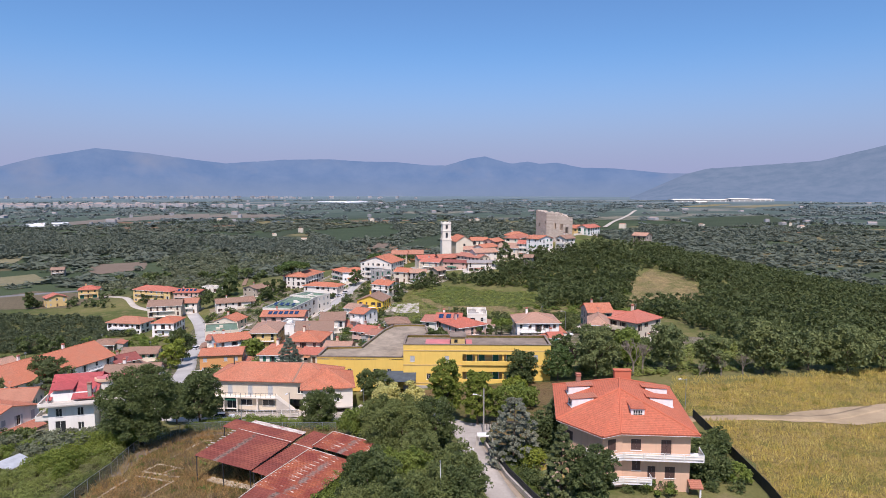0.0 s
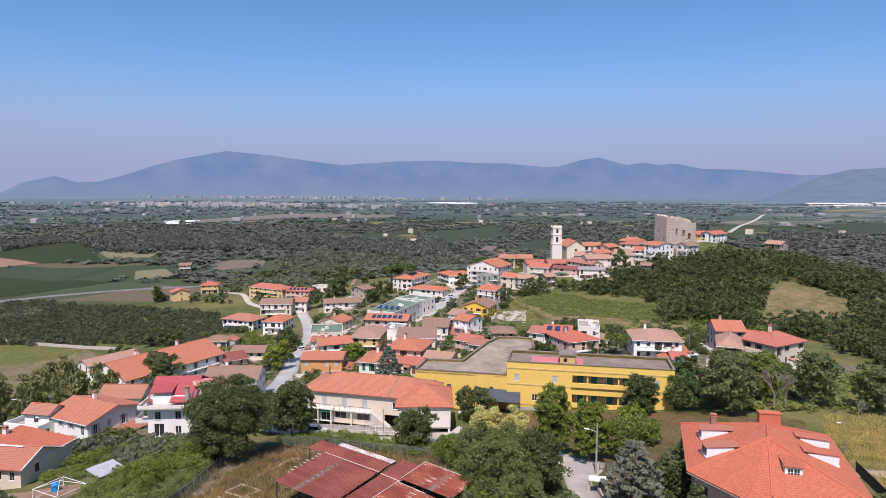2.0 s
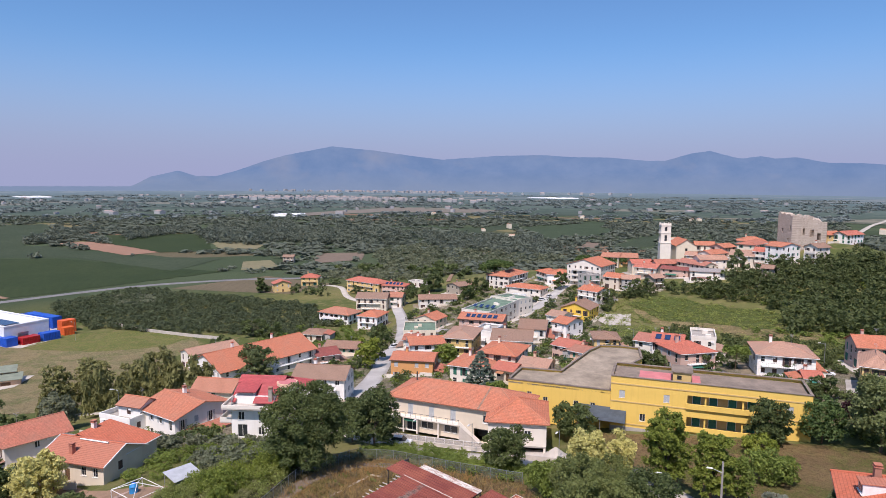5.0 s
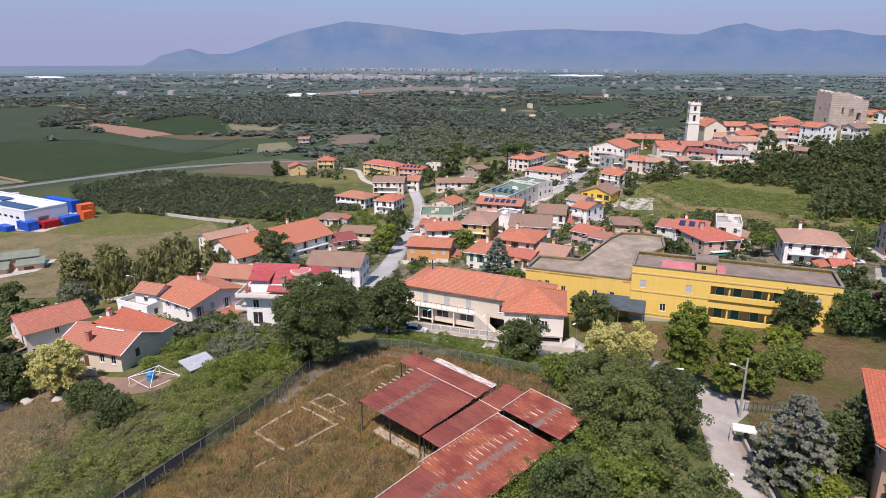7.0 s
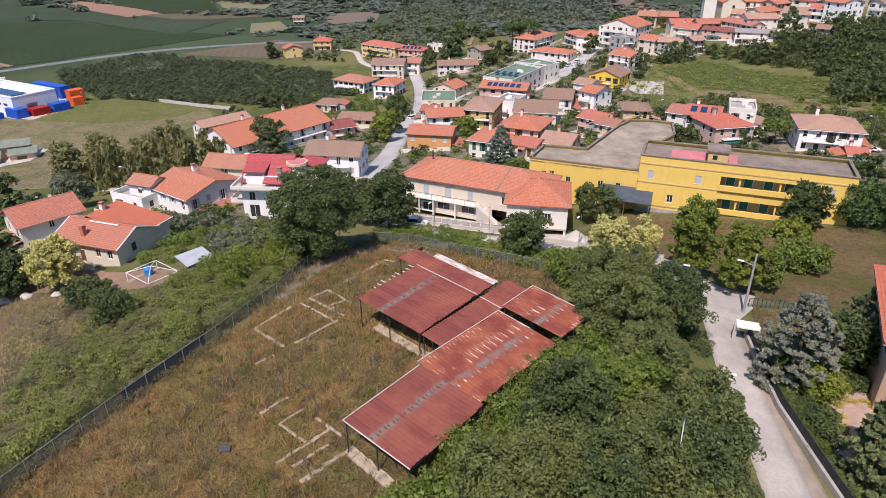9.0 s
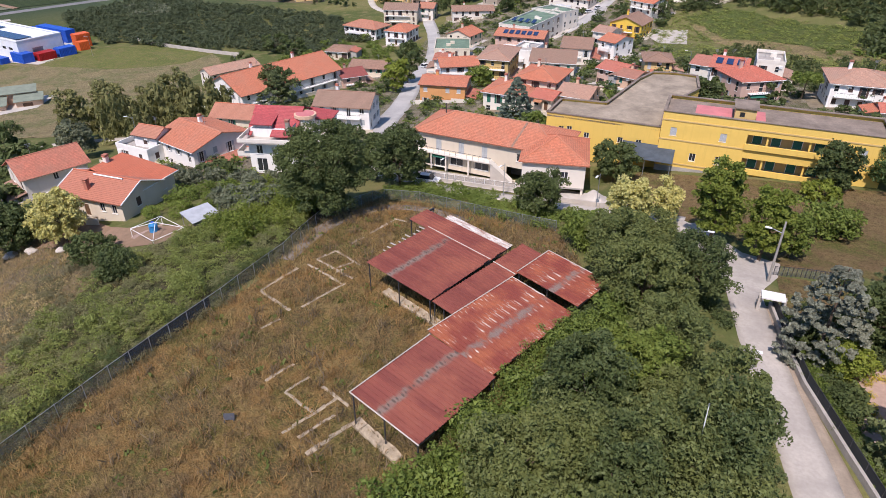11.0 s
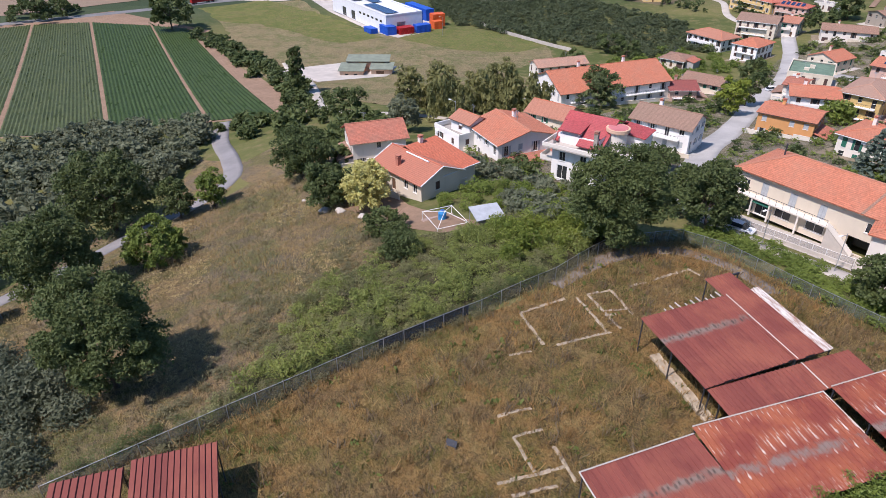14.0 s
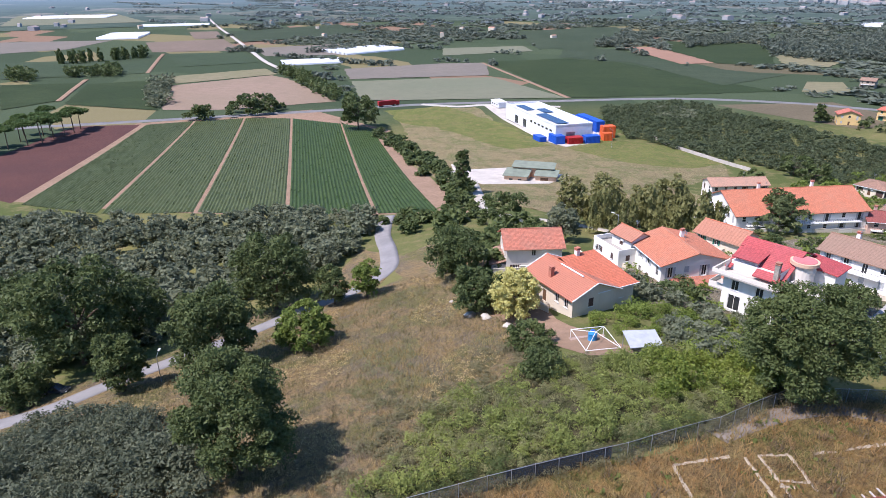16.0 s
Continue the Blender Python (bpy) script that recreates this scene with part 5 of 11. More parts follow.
patch("field", [(-53, 845), (0, 1035), (1, 865), (-37, 785)], "crop_light", 0.27, 21, "green field behind the village", "field", rag=1)
patch("field", [(-220, 1092), (-103, 1284), (-66, 1031), (-145, 871)], "far_crop", 0.29, 34, "dark green field behind the village", "field", rag=2)
patch("field", [(-302, 987), (-242, 1199), (-225, 1117), (-258, 899)], "crop_light", 0.31, 25, "green field far behind the village", "field", rag=2)
patch("field", [(-373, 540), (-357, 561), (-315, 514), (-340, 491)], "crop_tan", 0.33, 12, "tan field beside the village", "field", rag=0)
patch("field", [(-489, 791), (-354, 871), (-319, 752), (-440, 692)], "crop_light", 0.35, 15, "green field on the plain", "field", rag=1)
patch("field", [(544, 1497), (839, 1668), (712, 1323), (471, 1181)], "crop_light", 1.07, 41, "green field on the plain behind the hill", "field", rag=3)
patch("field", [(-711, 1554), (-453, 1708), (-366, 1588), (-629, 1430)], "soil_grey", 1.09, 29, "pale tan field far out on the plain", "field", rag=2)
road("country_road", [(-645, 178), (-742, 177), (-895, 186), (-1122, 199), (-1407, 214), (-1867, 246)], 5, "pale_concrete", 1.20, "straight pale road across the plain")
road("field_track", [(-618, 374), (-398, 325)], 3.5, "track_soil", 0.45, "pale soil track between fields")
road("field_track", [(-559, -5), (-622, 2), (-678, 9)], 4, "track_soil", 0.45, "pale soil track between fields")
road("field_track", [(-701, 60), (-825, 76), (-890, 85)], 4, "track_soil", 0.45, "pale soil track beside the poplars")
road("field_track", [(-137, 441), (-156, 513), (-175, 567), (-191, 606)], 3, "track_soil", 0.45, "pale path through the olive grove")
patch("earth_lot", [(64, 121.6), (70, 125.5), (78, 128.5), (92, 132), (130, 138), (130, 127), (92, 122), (75, 118.5)], "pale_earth", 0.12, 3.0, "bare pale earth at the end of the track", rag=1.2)
road("soil_track", [(46, 121), (57, 122.5), (66, 122.5), (76, 123), (90, 130)], 3.0, "pale_earth", 0.15, "pale earth track through the meadow")
road("factory_drive", [(-424, 222), (-405, 240), (-400, 262), (-372, 300)], 6.0, "pale_concrete", 0.09, "pale factory drive")
road("farm_drive", [(-262, 168), (-240, 160), (-226, 158), (-206, 150), (-180, 140), (-150, 152), (-110, 156), (-66, 150)], 3.6, "gravel", 0.09, "pale farm lane")
road("valley_road", [(298, 1190), (321, 1257), (368, 1390), (425, 1530), (500, 1730), (561, 1908), (600, 2010)], 8.0, "gravel", 1.2, "pale road leading away over the plain")
road("field_road", [(-240, 440), (-215, 432), (-190, 396), (-160, 372)], 4.0, "gravel", 0.09, "pale field road to the yellow houses")
patch("car_park", [(-78, 398), (-52, 388), (-50, 350), (-60, 338), (-72, 342), (-74, 370)], "pale_concrete", 0.09, 4.0, "pale paved car park in the village", "pavement")
patch("yard_paving", [(-52, 134), (-51, 141), (-28, 140), (-16, 138), (-12, 132), (-30, 134)], "pale_concrete", 0.10, 3.0, "pale paved yard in front of the long house", "pavement")
patch("farm_yard", [(-252, 158), (-244, 190), (-222, 200), (-212, 184), (-222, 160)], "pale_concrete", 0.10, 3.0, "pale paved farm yard", "pavement")
patch("factory_yard", [(-402, 258), (-380, 296), (-300, 276), (-274, 256), (-272, 234), (-290, 232), (-352, 244)], "pale_concrete", 0.10, 4.0, "pale factory yard", "pavement")
road("plot_path", [(-50, 94), (-50.3, 104), (-48.8, 112), (-45, 116.5), (-39, 117.5), (-33, 115)], 2.6, "path_grey", 0.10, "worn earth path inside the plot", "path")


# ---- the large open sheds ----
def _rust():
    k = Nodes("red_sheet")
    co = k.coord()
    rnd = k.add("ObjectInfo").outputs["Random"]
    st = k.noise(1.0, 4.0, 0.65, k.add("Mapping", {0: co, 3: (0.35, 2.6, 1.0)}).outputs[0])
    big = k.noise(0.22, 4.0, 0.6, k.add("NewGeometry").outputs["Position"])
    col = k.mix(k.span(rnd, 0, 1), (0.175, 0.050, 0.040, 1), (0.235, 0.070, 0.052, 1))
    col = k.mix(k.span(big, 0.45, 0.65), col, (0.27, 0.088, 0.058, 1))
    col = k.mix(k.span(st, 0.55, 0.70, 0.0, 0.6), col, (0.30, 0.12, 0.085, 1))
    col = k.mix(k.span(st, 0.74, 0.78, 0.0, 0.8), col, (0.50, 0.40, 0.34, 1))
    k.done(col, 0.7, k.bump(st, 0.15, 0.02), 0.0, 0.25)
    for name, at in (("banded_sheet", 3.5), ("near_sheet", 3.4)):
        k = Nodes(name)
        co, pos = k.coord(), k.add("NewGeometry").outputs["Position"]
        rnd = k.add("ObjectInfo").outputs["Random"]
        st = k.noise(1.0, 4.0, 0.65, k.add("Mapping", {0: co, 3: (0.35, 2.6, 1.0)}).outputs[0])
        big, fine = k.noise(0.22, 4.0, 0.6, pos), k.noise(1.1, 5.0, 0.75, pos)
        col = k.mix(k.span(rnd, 0, 1), (0.175, 0.050, 0.040, 1), (0.235, 0.070, 0.052, 1))
        col = k.mix(k.span(big, 0.45, 0.65), col, (0.27, 0.088, 0.058, 1))
        col = k.mix(k.span(st, 0.55, 0.70, 0.0, 0.6), col, (0.30, 0.12, 0.085, 1))
        # a long grey band where the sheets overlap and the paint has gone
        along = k.add("SeparateXYZ", {0: co}).outputs[0]
        off = k.math("ABSOLUTE", k.math("SUBTRACT", k.math("ADD", along, k.math("MULTIPLY", fine, 1.3)), at + 0.65))
        wide = k.span(k.noise(0.35, 2.0, 0.5, k.add("Mapping", {0: pos, 1: (5, at, 0)}).outputs[0]), 0.30, 0.44)
        col = k.mix(k.math("MULTIPLY", k.math("MULTIPLY", k.span(off, 0.55, 0.15), wide), k.span(fine, 0.32, 0.50, 0.4, 0.9)), col, (0.215, 0.170, 0.140, 1))
        col = k.mix(k.math("MULTIPLY", k.span(off, 0.30, 0.10), k.span(st, 0.50, 0.58)), col, (0.085, 0.060, 0.050, 1))
        col = k.mix(k.span(fine, 0.70, 0.74, 0.0, 0.8), col, (0.50, 0.40, 0.34, 1))
        k.done(col, 0.7, k.bump(st, 0.15, 0.02), 0.0, 0.25)
    # darker red for one side face of each rib
    k = Nodes("rib_side_dark")
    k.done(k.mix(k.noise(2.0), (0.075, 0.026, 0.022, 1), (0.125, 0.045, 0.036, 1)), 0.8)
    k = Nodes("worn_sheet")
    co = k.coord()
    st = k.noise(1.0, 4.0, 0.65, k.add("Mapping", {0: co, 3: (0.45, 3.4, 1.0)}).outputs[0])
    big = k.noise(0.30, 4.0, 0.6, k.add("NewGeometry").outputs["Position"])
    col = k.mix(k.span(big, 0.4, 0.62), (0.215, 0.055, 0.040, 1), (0.33, 0.105, 0.055, 1))
    flake = k.math("MULTIPLY", k.span(st, 0.56, 0.62), k.span(big, 0.44, 0.56))
    col = k.mix(flake, col, (0.62, 0.55, 0.48, 1))
    along = k.add("SeparateXYZ", {0: co}).outputs[0]
    off = k.math("ABSOLUTE", k.math("SUBTRACT", k.math("ADD", along, k.math("MULTIPLY", k.noise(1.1, 4.0, 0.7, k.add("NewGeometry").outputs["Position"]), 1.4)), 5.4))
    col = k.mix(k.math("MULTIPLY", k.span(off, 0.6, 0.2), k.span(big, 0.52, 0.44, 0.0, 0.8)), col, (0.215, 0.180, 0.155, 1))
    k.done(col, 0.65, k.bump(st, 0.15, 0.02), 0.0, 0.25)
    k = Nodes("pale_sheet")
    st = k.noise(1.6, 4.0, 0.65, k.add("Mapping", {0: k.coord(), 3: (0.4, 3.0, 1.0)}).outputs[0])
    k.done(k.mix(k.span(st, 0.44, 0.62), (0.60, 0.56, 0.51, 1), (0.30, 0.18, 0.13, 1)), 0.6)


_rust()


def corrugated(length, width=1.0, ribs=5, mat="red_sheet"):
    """A ribbed roof sheet, its ribs along x."""
    key = ("sheet", round(length, 1), round(width, 2), mat)
    if key not in _cache:
        bm = bmesh.new()
        prof = []
        for i in range(ribs):
            o = width * i / ribs
            w = width / ribs
            prof += [(o, 0.0), (o + w * 0.70, 0.0), (o + w * 0.77, 0.11), (o + w * 0.87, 0.11)]
        prof.append((width, 0.0))
        rows = [[bm.verts.new((x, y, z)) for y, z in prof] for x in (0.0, length)]
        low = [[bm.verts.new((x, y, -0.03)) for y in (0.0, width)] for x in (0.0, length)]
        for j in range(len(prof) - 1):
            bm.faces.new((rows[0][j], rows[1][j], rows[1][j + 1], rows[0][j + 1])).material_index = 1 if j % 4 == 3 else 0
        bm.faces.new((low[0][0], low[0][1], low[1][1], low[1][0]))
        _cache[key] = mesh_of(bm, "roof_sheet", mat)
        _cache[key].materials.append(MATS["rib_side_dark"])
    return _cache[key]


def shed(x, y, rot, Lu, Lv, z0, z1, label, pale=(), skip=(), name="open_shed", mat="red_sheet", trims=(), stubs=False, pale_from=0.0):
    """Sheets run along local x (from z0 down to z1), side by side along y; posts and beams below."""
    gz = min(ground_z(x, y), ground_z(x + 5, y + 5)) - 0.1
    sh = thing(name, pose(x, y, 0, 0, 0, rot), label, "shed")
    slope = math.atan2(z0 - z1, Lu)
    n = max(1, round(Lv / 1.0))
    rng = random.Random(int(abs(x) * 9 + abs(y)))
    for i in range(n):
        cut = 0.0
        ln = math.hypot(Lu, z0 - z1) - (rng.uniform(0, 0.12))
        skin = "pale_sheet" if i in pale else mat
        if i in skip:
            continue
        off = pale_from if i in pale else 0.0
        part("roof_sheet", corrugated(round(ln - off, 1), Lv / n, 2, skin), None, sh, "",
             Matrix.Translation((off, Lv / n * i, z0 + 0.012 * (i % 2) - off * math.tan(slope))) @ Matrix.Rotation(slope, 4, "Y"))
    for u0, v0, u1, v1 in trims:
        a, b = (Vector((u, v, z0 + (z1 - z0) * u / Lu + 0.10)) for u, v in ((u0, v0), (u1, v1)))
        part("flashing", rod(bmesh.new(), a, b, 0.07, 0.07, 4), "pale_concrete", sh)
    if stubs:
        for i in range(9):
            v = 3.2 + i * 0.85
            part("purlin_end", boxes((-0.5 - 0.25 * (i % 3), v - 0.06, z0 - 0.16, 0.2, v + 0.06, z0 - 0.06)), "pale_concrete", sh)
    m = pose(x, y, 0, 0, 0, rot)
    k = max(2, int(Lv / 4.5) + 1)
    for u, z in ((0.25, z0), (Lu * 0.5, (z0 + z1) / 2), (Lu - 0.25, z1)):
        part("beam", boxes((u - 0.08, 0.05, z - 0.28 - 0.02, u + 0.08, Lv - 0.05, z - 0.07)), "iron", sh)
        for j in range(k):
            v = 0.15 + (Lv - 0.3) * j / (k - 1)
            p = m @ Vector((u, v, 0))
            part("post", boxes((u - 0.05, v - 0.05, ground_z(p.x, p.y) - 0.2, u + 0.05, v + 0.05, z - 0.29)), "iron", sh)
    return sh


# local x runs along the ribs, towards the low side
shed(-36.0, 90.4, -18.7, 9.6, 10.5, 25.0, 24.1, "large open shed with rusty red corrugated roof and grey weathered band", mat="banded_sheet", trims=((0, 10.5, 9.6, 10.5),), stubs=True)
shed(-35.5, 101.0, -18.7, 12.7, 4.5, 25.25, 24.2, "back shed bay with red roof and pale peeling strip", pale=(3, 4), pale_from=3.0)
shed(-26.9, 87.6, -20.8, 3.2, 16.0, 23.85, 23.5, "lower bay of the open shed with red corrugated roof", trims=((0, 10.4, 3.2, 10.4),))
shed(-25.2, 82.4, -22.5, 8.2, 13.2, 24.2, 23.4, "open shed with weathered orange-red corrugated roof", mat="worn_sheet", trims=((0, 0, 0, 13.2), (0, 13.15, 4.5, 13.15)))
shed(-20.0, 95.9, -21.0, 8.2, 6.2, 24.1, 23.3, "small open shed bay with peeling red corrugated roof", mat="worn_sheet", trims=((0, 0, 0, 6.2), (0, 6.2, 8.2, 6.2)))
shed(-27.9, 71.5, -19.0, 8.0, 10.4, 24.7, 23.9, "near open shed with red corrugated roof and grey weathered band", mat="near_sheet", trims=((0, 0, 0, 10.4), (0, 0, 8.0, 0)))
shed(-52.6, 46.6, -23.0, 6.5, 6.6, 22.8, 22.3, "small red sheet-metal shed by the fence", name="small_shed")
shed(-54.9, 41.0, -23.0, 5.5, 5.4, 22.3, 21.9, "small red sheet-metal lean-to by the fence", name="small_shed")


# ---- ruined footings ----
plain("footing_concrete", (0.46, 0.375, 0.265), 0.95, 0.4, 1.5, 8.0, 0.5)


def footing(pts, w=0.32, h=0.14):
    ft = thing("wall_footing", pose(pts[0][0], pts[0][1], 0), "broken pale concrete footing of an unbuilt house", "footing", "footings on the plot")
    rng = random.Random(int(pts[0][0] * 10))
    for (x0, y0), (x1, y1) in zip(pts, pts[1:]):
        d = Vector((x1 - x0, y1 - y0, 0))
        n = max(1, int(d.length / 1.1))
        for i in range(n):
            if w < 1 and rng.random() < 0.06:
                continue
            c = Vector((x0, y0, 0)) + d * ((i + 0.5) / n)
            key = ("block", w, h, rng.randrange(4))
            if key not in _cache:
                r2 = random.Random(str(key))
                bm = boxes((-0.5, -w / 2, -0.25, 0.5, w / 2, h))
                for v in bm.verts:
                    v.co += Vector((r2.uniform(-0.05, 0.05), r2.uniform(-0.08, 0.08), r2.uniform(-0.10, 0.05) if v.co.z > 0 else 0))
                _cache[key] = mesh_of(bevelled(bm, 0.04), "block", "footing_concrete")
            m = Matrix.Translation((c.x - pts[0][0], c.y - pts[0][1], ground_z(c.x, c.y))) @ pose(0, 0, 0, 0, 0, math.degrees(math.atan2(d.y, d.x)) + rng.uniform(-3, 3)) @ Matrix.Diagonal((d.length / n, 1, 1, 1))
            part("block", _cache[key], None, ft, "", m)
    return ft


footing([(-48.6, 86.9), (-47.0, 92.6)], 0.34, 0.14)
footing([(-48.6, 86.9), (-42.8, 84.4)], 0.34, 0.14)
footing([(-46.3, 93.8), (-39.8, 90.9)], 0.34, 0.14)
footing([(-41.8, 85.3), (-39.5, 91.1)], 0.34, 0.14)
footing([(-45.9, 95.2), (-44.6, 98.0), (-39.9, 95.6)], 0.34, 0.14)
footing([(-45.9, 95.2), (-39.1, 92.3)], 0.34, 0.14)
footing([(-42.5, 93.6), (-40.9, 96.2)], 0.34, 0.14)
footing([(-41.8, 93.1), (-41.1, 94.2)], 0.34, 0.14)
footing([(-43.8, 100.6), (-43.1, 104.2), (-42.3, 111.2), (-40.4, 110.7)], 0.34, 0.14)
footing([(-44.2, 80.7), (-43.1, 82.8)], 0.34, 0.14)
footing([(-38.9, 73.9), (-37.5, 76.9)], 0.34, 0.14)
footing([(-36.1, 73.2), (-35.0, 75.7)], 0.34, 0.14)
footing([(-36.1, 73.2), (-32.2, 71.7)], 0.34, 0.14)
footing([(-33.5, 68.7), (-30.9, 73.9)], 0.34, 0.14)
footing([(-33.0, 74.9), (-29.3, 73.4)], 0.34, 0.14)
footing([(-31.8, 68.7), (-30.1, 72.1)], 0.34, 0.14)
footing([(-30.1, 67.3), (-28.0, 71.8)], 0.42, 0.2)
footing([(-34.2, 91.1), (-25.8, 87.1)], 1.1, 0.3)
footing([(-27.9, 72.0), (-22.4, 69.3)], 1.1, 0.35)


# ---- fences ----
DARK_A, DARK_B = (-54.8, 72.0), (-52.4, 82.5)
def mesh_fence(pts, h, label, post_mat="galvanised", net="net", gap=2.6, name="wire_fence"):
    """Posts with wire mesh stretched between them."""
    line = []
    for (x0, y0), (x1, y1) in zip(pts, pts[1:]):
        n = max(1, round(math.hypot(x1 - x0, y1 - y0) / gap))
        line += [(x0 + (x1 - x0) * i / n, y0 + (y1 - y0) * i / n) for i in range(n)]
    line.append(pts[-1])
    fe = thing(name, pose(line[0][0], line[0][1], 0), label, "fence")
    o = Vector((line[0][0], line[0][1], 0))
    zs = [ground_z(*p) for p in line]
    key = ("fpost", h, post_mat)
    if key not in _cache:
        _cache[key] = mesh_of(rod(bmesh.new(), (0, 0, -0.3), (0, 0, h + 0.08), 0.04, 0.04, 6), "post", post_mat)
    for p, z in zip(line, zs):
        part("post", _cache[key], None, fe, "", Matrix.Translation((p[0] - o.x, p[1] - o.y, z)))
    for (a, za), (b, zb) in zip(zip(line, zs), zip(line[1:], zs[1:])):
        bm = bmesh.new()
        d = Vector((b[0] - a[0], b[1] - a[1], 0)).normalized()
        s = Vector((-d.y, d.x, 0)) * 0.01
        v = [bm.verts.new(Vector(q) - o + t * s) for t in (-1, 1) for q in ((a[0], a[1], za + 0.05), (b[0], b[1], zb + 0.05), (b[0], b[1], zb + h), (a[0], a[1], za + h))]
        for q in ((0, 1, 2, 3), (7, 6, 5, 4), (3, 2, 6, 7)):
            bm.faces.new([v[t] for t in q])
        part("mesh_panel", bm, net, fe)
        part("top_rail", rod(bmesh.new(), Vector((a[0], a[1], za + h)) - o, Vector((b[0], b[1], zb + h)) - o, 0.03, 0.03, 5), post_mat, fe)
    return fe


def _net():
    for name, col, dens in (("net", (0.16, 0.17, 0.17, 1), 0.22), ("dark_net", (0.035, 0.04, 0.045, 1), 0.92)):
        k = Nodes(name)
        a = k.noise(3.0, 3.0)
        k.done(k.mix(a, col, tuple(v * 0.7 for v in col[:3]) + (1,)), 0.7)
        k.b.inputs["Alpha"].default_value = dens


_net()
mesh_fence([(-60, 40), (-57.6, 56), (-55, 70), (-51.8, 84), (-50.6, 95), (-52, 107), (-48.6, 120)], 1.9, "galvanised wire mesh fence along the dry plot")
# black net added in place of the shadow band beside the fence
mesh_fence([DARK_A, DARK_B], 1.75, "added black net standing in for the shadow band along the plot fence", "iron", "dark_net", 2.6, "shade_net")
mesh_fence([(-48.6, 120), (-43, 121.5), (-33, 119.4), (-20, 117.4)], 1.7, "galvanised wire mesh fence behind the sheds")
mesh_fence([(7.2, 104), (8.1, 97.5), (9.5, 90.5), (12.1, 83), (15.4, 74), (18.4, 66)], 1.7, "dark screened garden fence on a low wall", "iron", "dark_net", 2.2, "garden_fence")
mesh_fence([(48.6, 122), (47.4, 104), (46.4, 88), (44, 70)], 1.8, "dark screened fence beside the pink house", "iron", "dark_net", 2.4, "garden_fence")

patch("garden_yard", [(8.2, 104.4), (8.4, 112.4), (15, 113.4), (20, 110.5), (18, 104.5), (12, 102.5)], "school_grass", 0.06, 2.0, "bare brown earth in the upper garden", rag=0.8)
patch("garden_paving", [(13.7, 94.1), (15.3, 96.3), (18.7, 96.8), (17.7, 87.8), (15.3, 84.6), (13.5, 86.1), (15.1, 91.5)], "garden_tile", 0.10, 2.0, "pinkish paved garden terrace with flower beds", "pavement")
plain("white_stone", (0.70, 0.67, 0.62), 0.8, 0.2, 1.0)



# ---- village houses ----
house(-96.3, 277.1, -5.5, 19.5, 13.5, 17.0, 7.7, "flat", 0.4, "cream", "greenfelt", "flat roofed house with faded green roofing", nx=2, balcony=False, chimneys=0)
house(-75.1, 225.0, 1.4, 30.0, 11.0, 11.1, 9.1, "gable", 1.2, "white", "orange", "white house with orange tiled roof above the street", nx=3, balcony=True, chimneys=1)
house(-90.2, 252.5, -2.6, 12.4, 5.5, 9.9, 6.6, "gable", 0.8, "offwhite", "redtile", "low white house with patched red roof", nx=2, balcony=False, chimneys=0)
house(-70.5, 203.5, 3.9, 10.2, 12.6, 10.2, 7.1, "gable", 1.0, "orange", "orange", "orange plastered house with low tiled roof", nx=4, balcony=False, chimneys=1)
house(-64.9, 235.5, 1.6, 3.9, 9.6, 16.0, 9.9, "hip", 1.8, "ochre", "peach", "ochre house with balconies and weathered tile roof", nx=3, balcony=True, chimneys=0)
house(-68.9, 278.5, -2.1, 1.5, 17.7, 12.0, 10.3, "gable", 1.4, "pink", "orange", "pink house with orange roof and solar panels", nx=5, balcony=True, chimneys=1, solar=True)
house(-61.5, 257.5, 0.9, -7.2, 7.3, 12.5, 7.6, "flat", 0.5, "white", "concrete", "narrow white flat roofed house", nx=2, balcony=True, chimneys=0)
house(-48.4, 241.3, 3.0, 8.4, 13.6, 16.0, 7.7, "gable", 2.0, "cream", "brown", "cream house under a long weathered brown roof", nx=4, balcony=False, chimneys=1)
house(-42.9, 203.5, 7.2, -4.9, 10.8, 12.8, 8.6, "hip", 1.8, "cream", "orange", "cream house with orange hip roof", nx=3, balcony=True, chimneys=1)
house(-49.0, 196.0, 7.2, -4.1, 11.4, 12.0, 6.3, "hip", 1.6, "offwhite", "orange", "low house with orange hip roof and veranda", nx=4, balcony=False, chimneys=1)
house(-38.8, 191.9, 9.1, -12.0, 5.4, 7.3, 5.0, "gable", 1.0, "cream", "red", "low annexe with red tiled roof", nx=2, balcony=False, chimneys=0)
house(-31.9, 196.3, 9.2, -7.5, 7.4, 10.2, 5.3, "gable", 1.4, "peachwall", "peach", "peach cottage with faded tile roof", nx=3, balcony=False, chimneys=1)
house(-46.2, 269.0, 1.6, 6.1, 10.0, 16.0, 7.3, "gable", 1.8, "offwhite", "brown", "white house with brown tile roof and hanging awnings", nx=3, balcony=True, chimneys=0)
house(-33.9, 273.7, 3.4, -25.7, 6.6, 11.4, 6.8, "gable", 1.4, "white", "orange", "small white house with orange gable roof", nx=2, balcony=True, chimneys=0)
house(-27.1, 229.2, 7.1, -22.7, 7.6, 9.2, 5.4, "gable", 1.2, "pink", "red", "low pink house with red roof", nx=3, balcony=False, chimneys=0)
house(-21.9, 221.8, 8.3, -21.4, 5.3, 8.0, 4.7, "gable", 1.0, "peachwall", "redtile", "row of low outbuildings with worn red roofs", nx=2, balcony=False, chimneys=0)
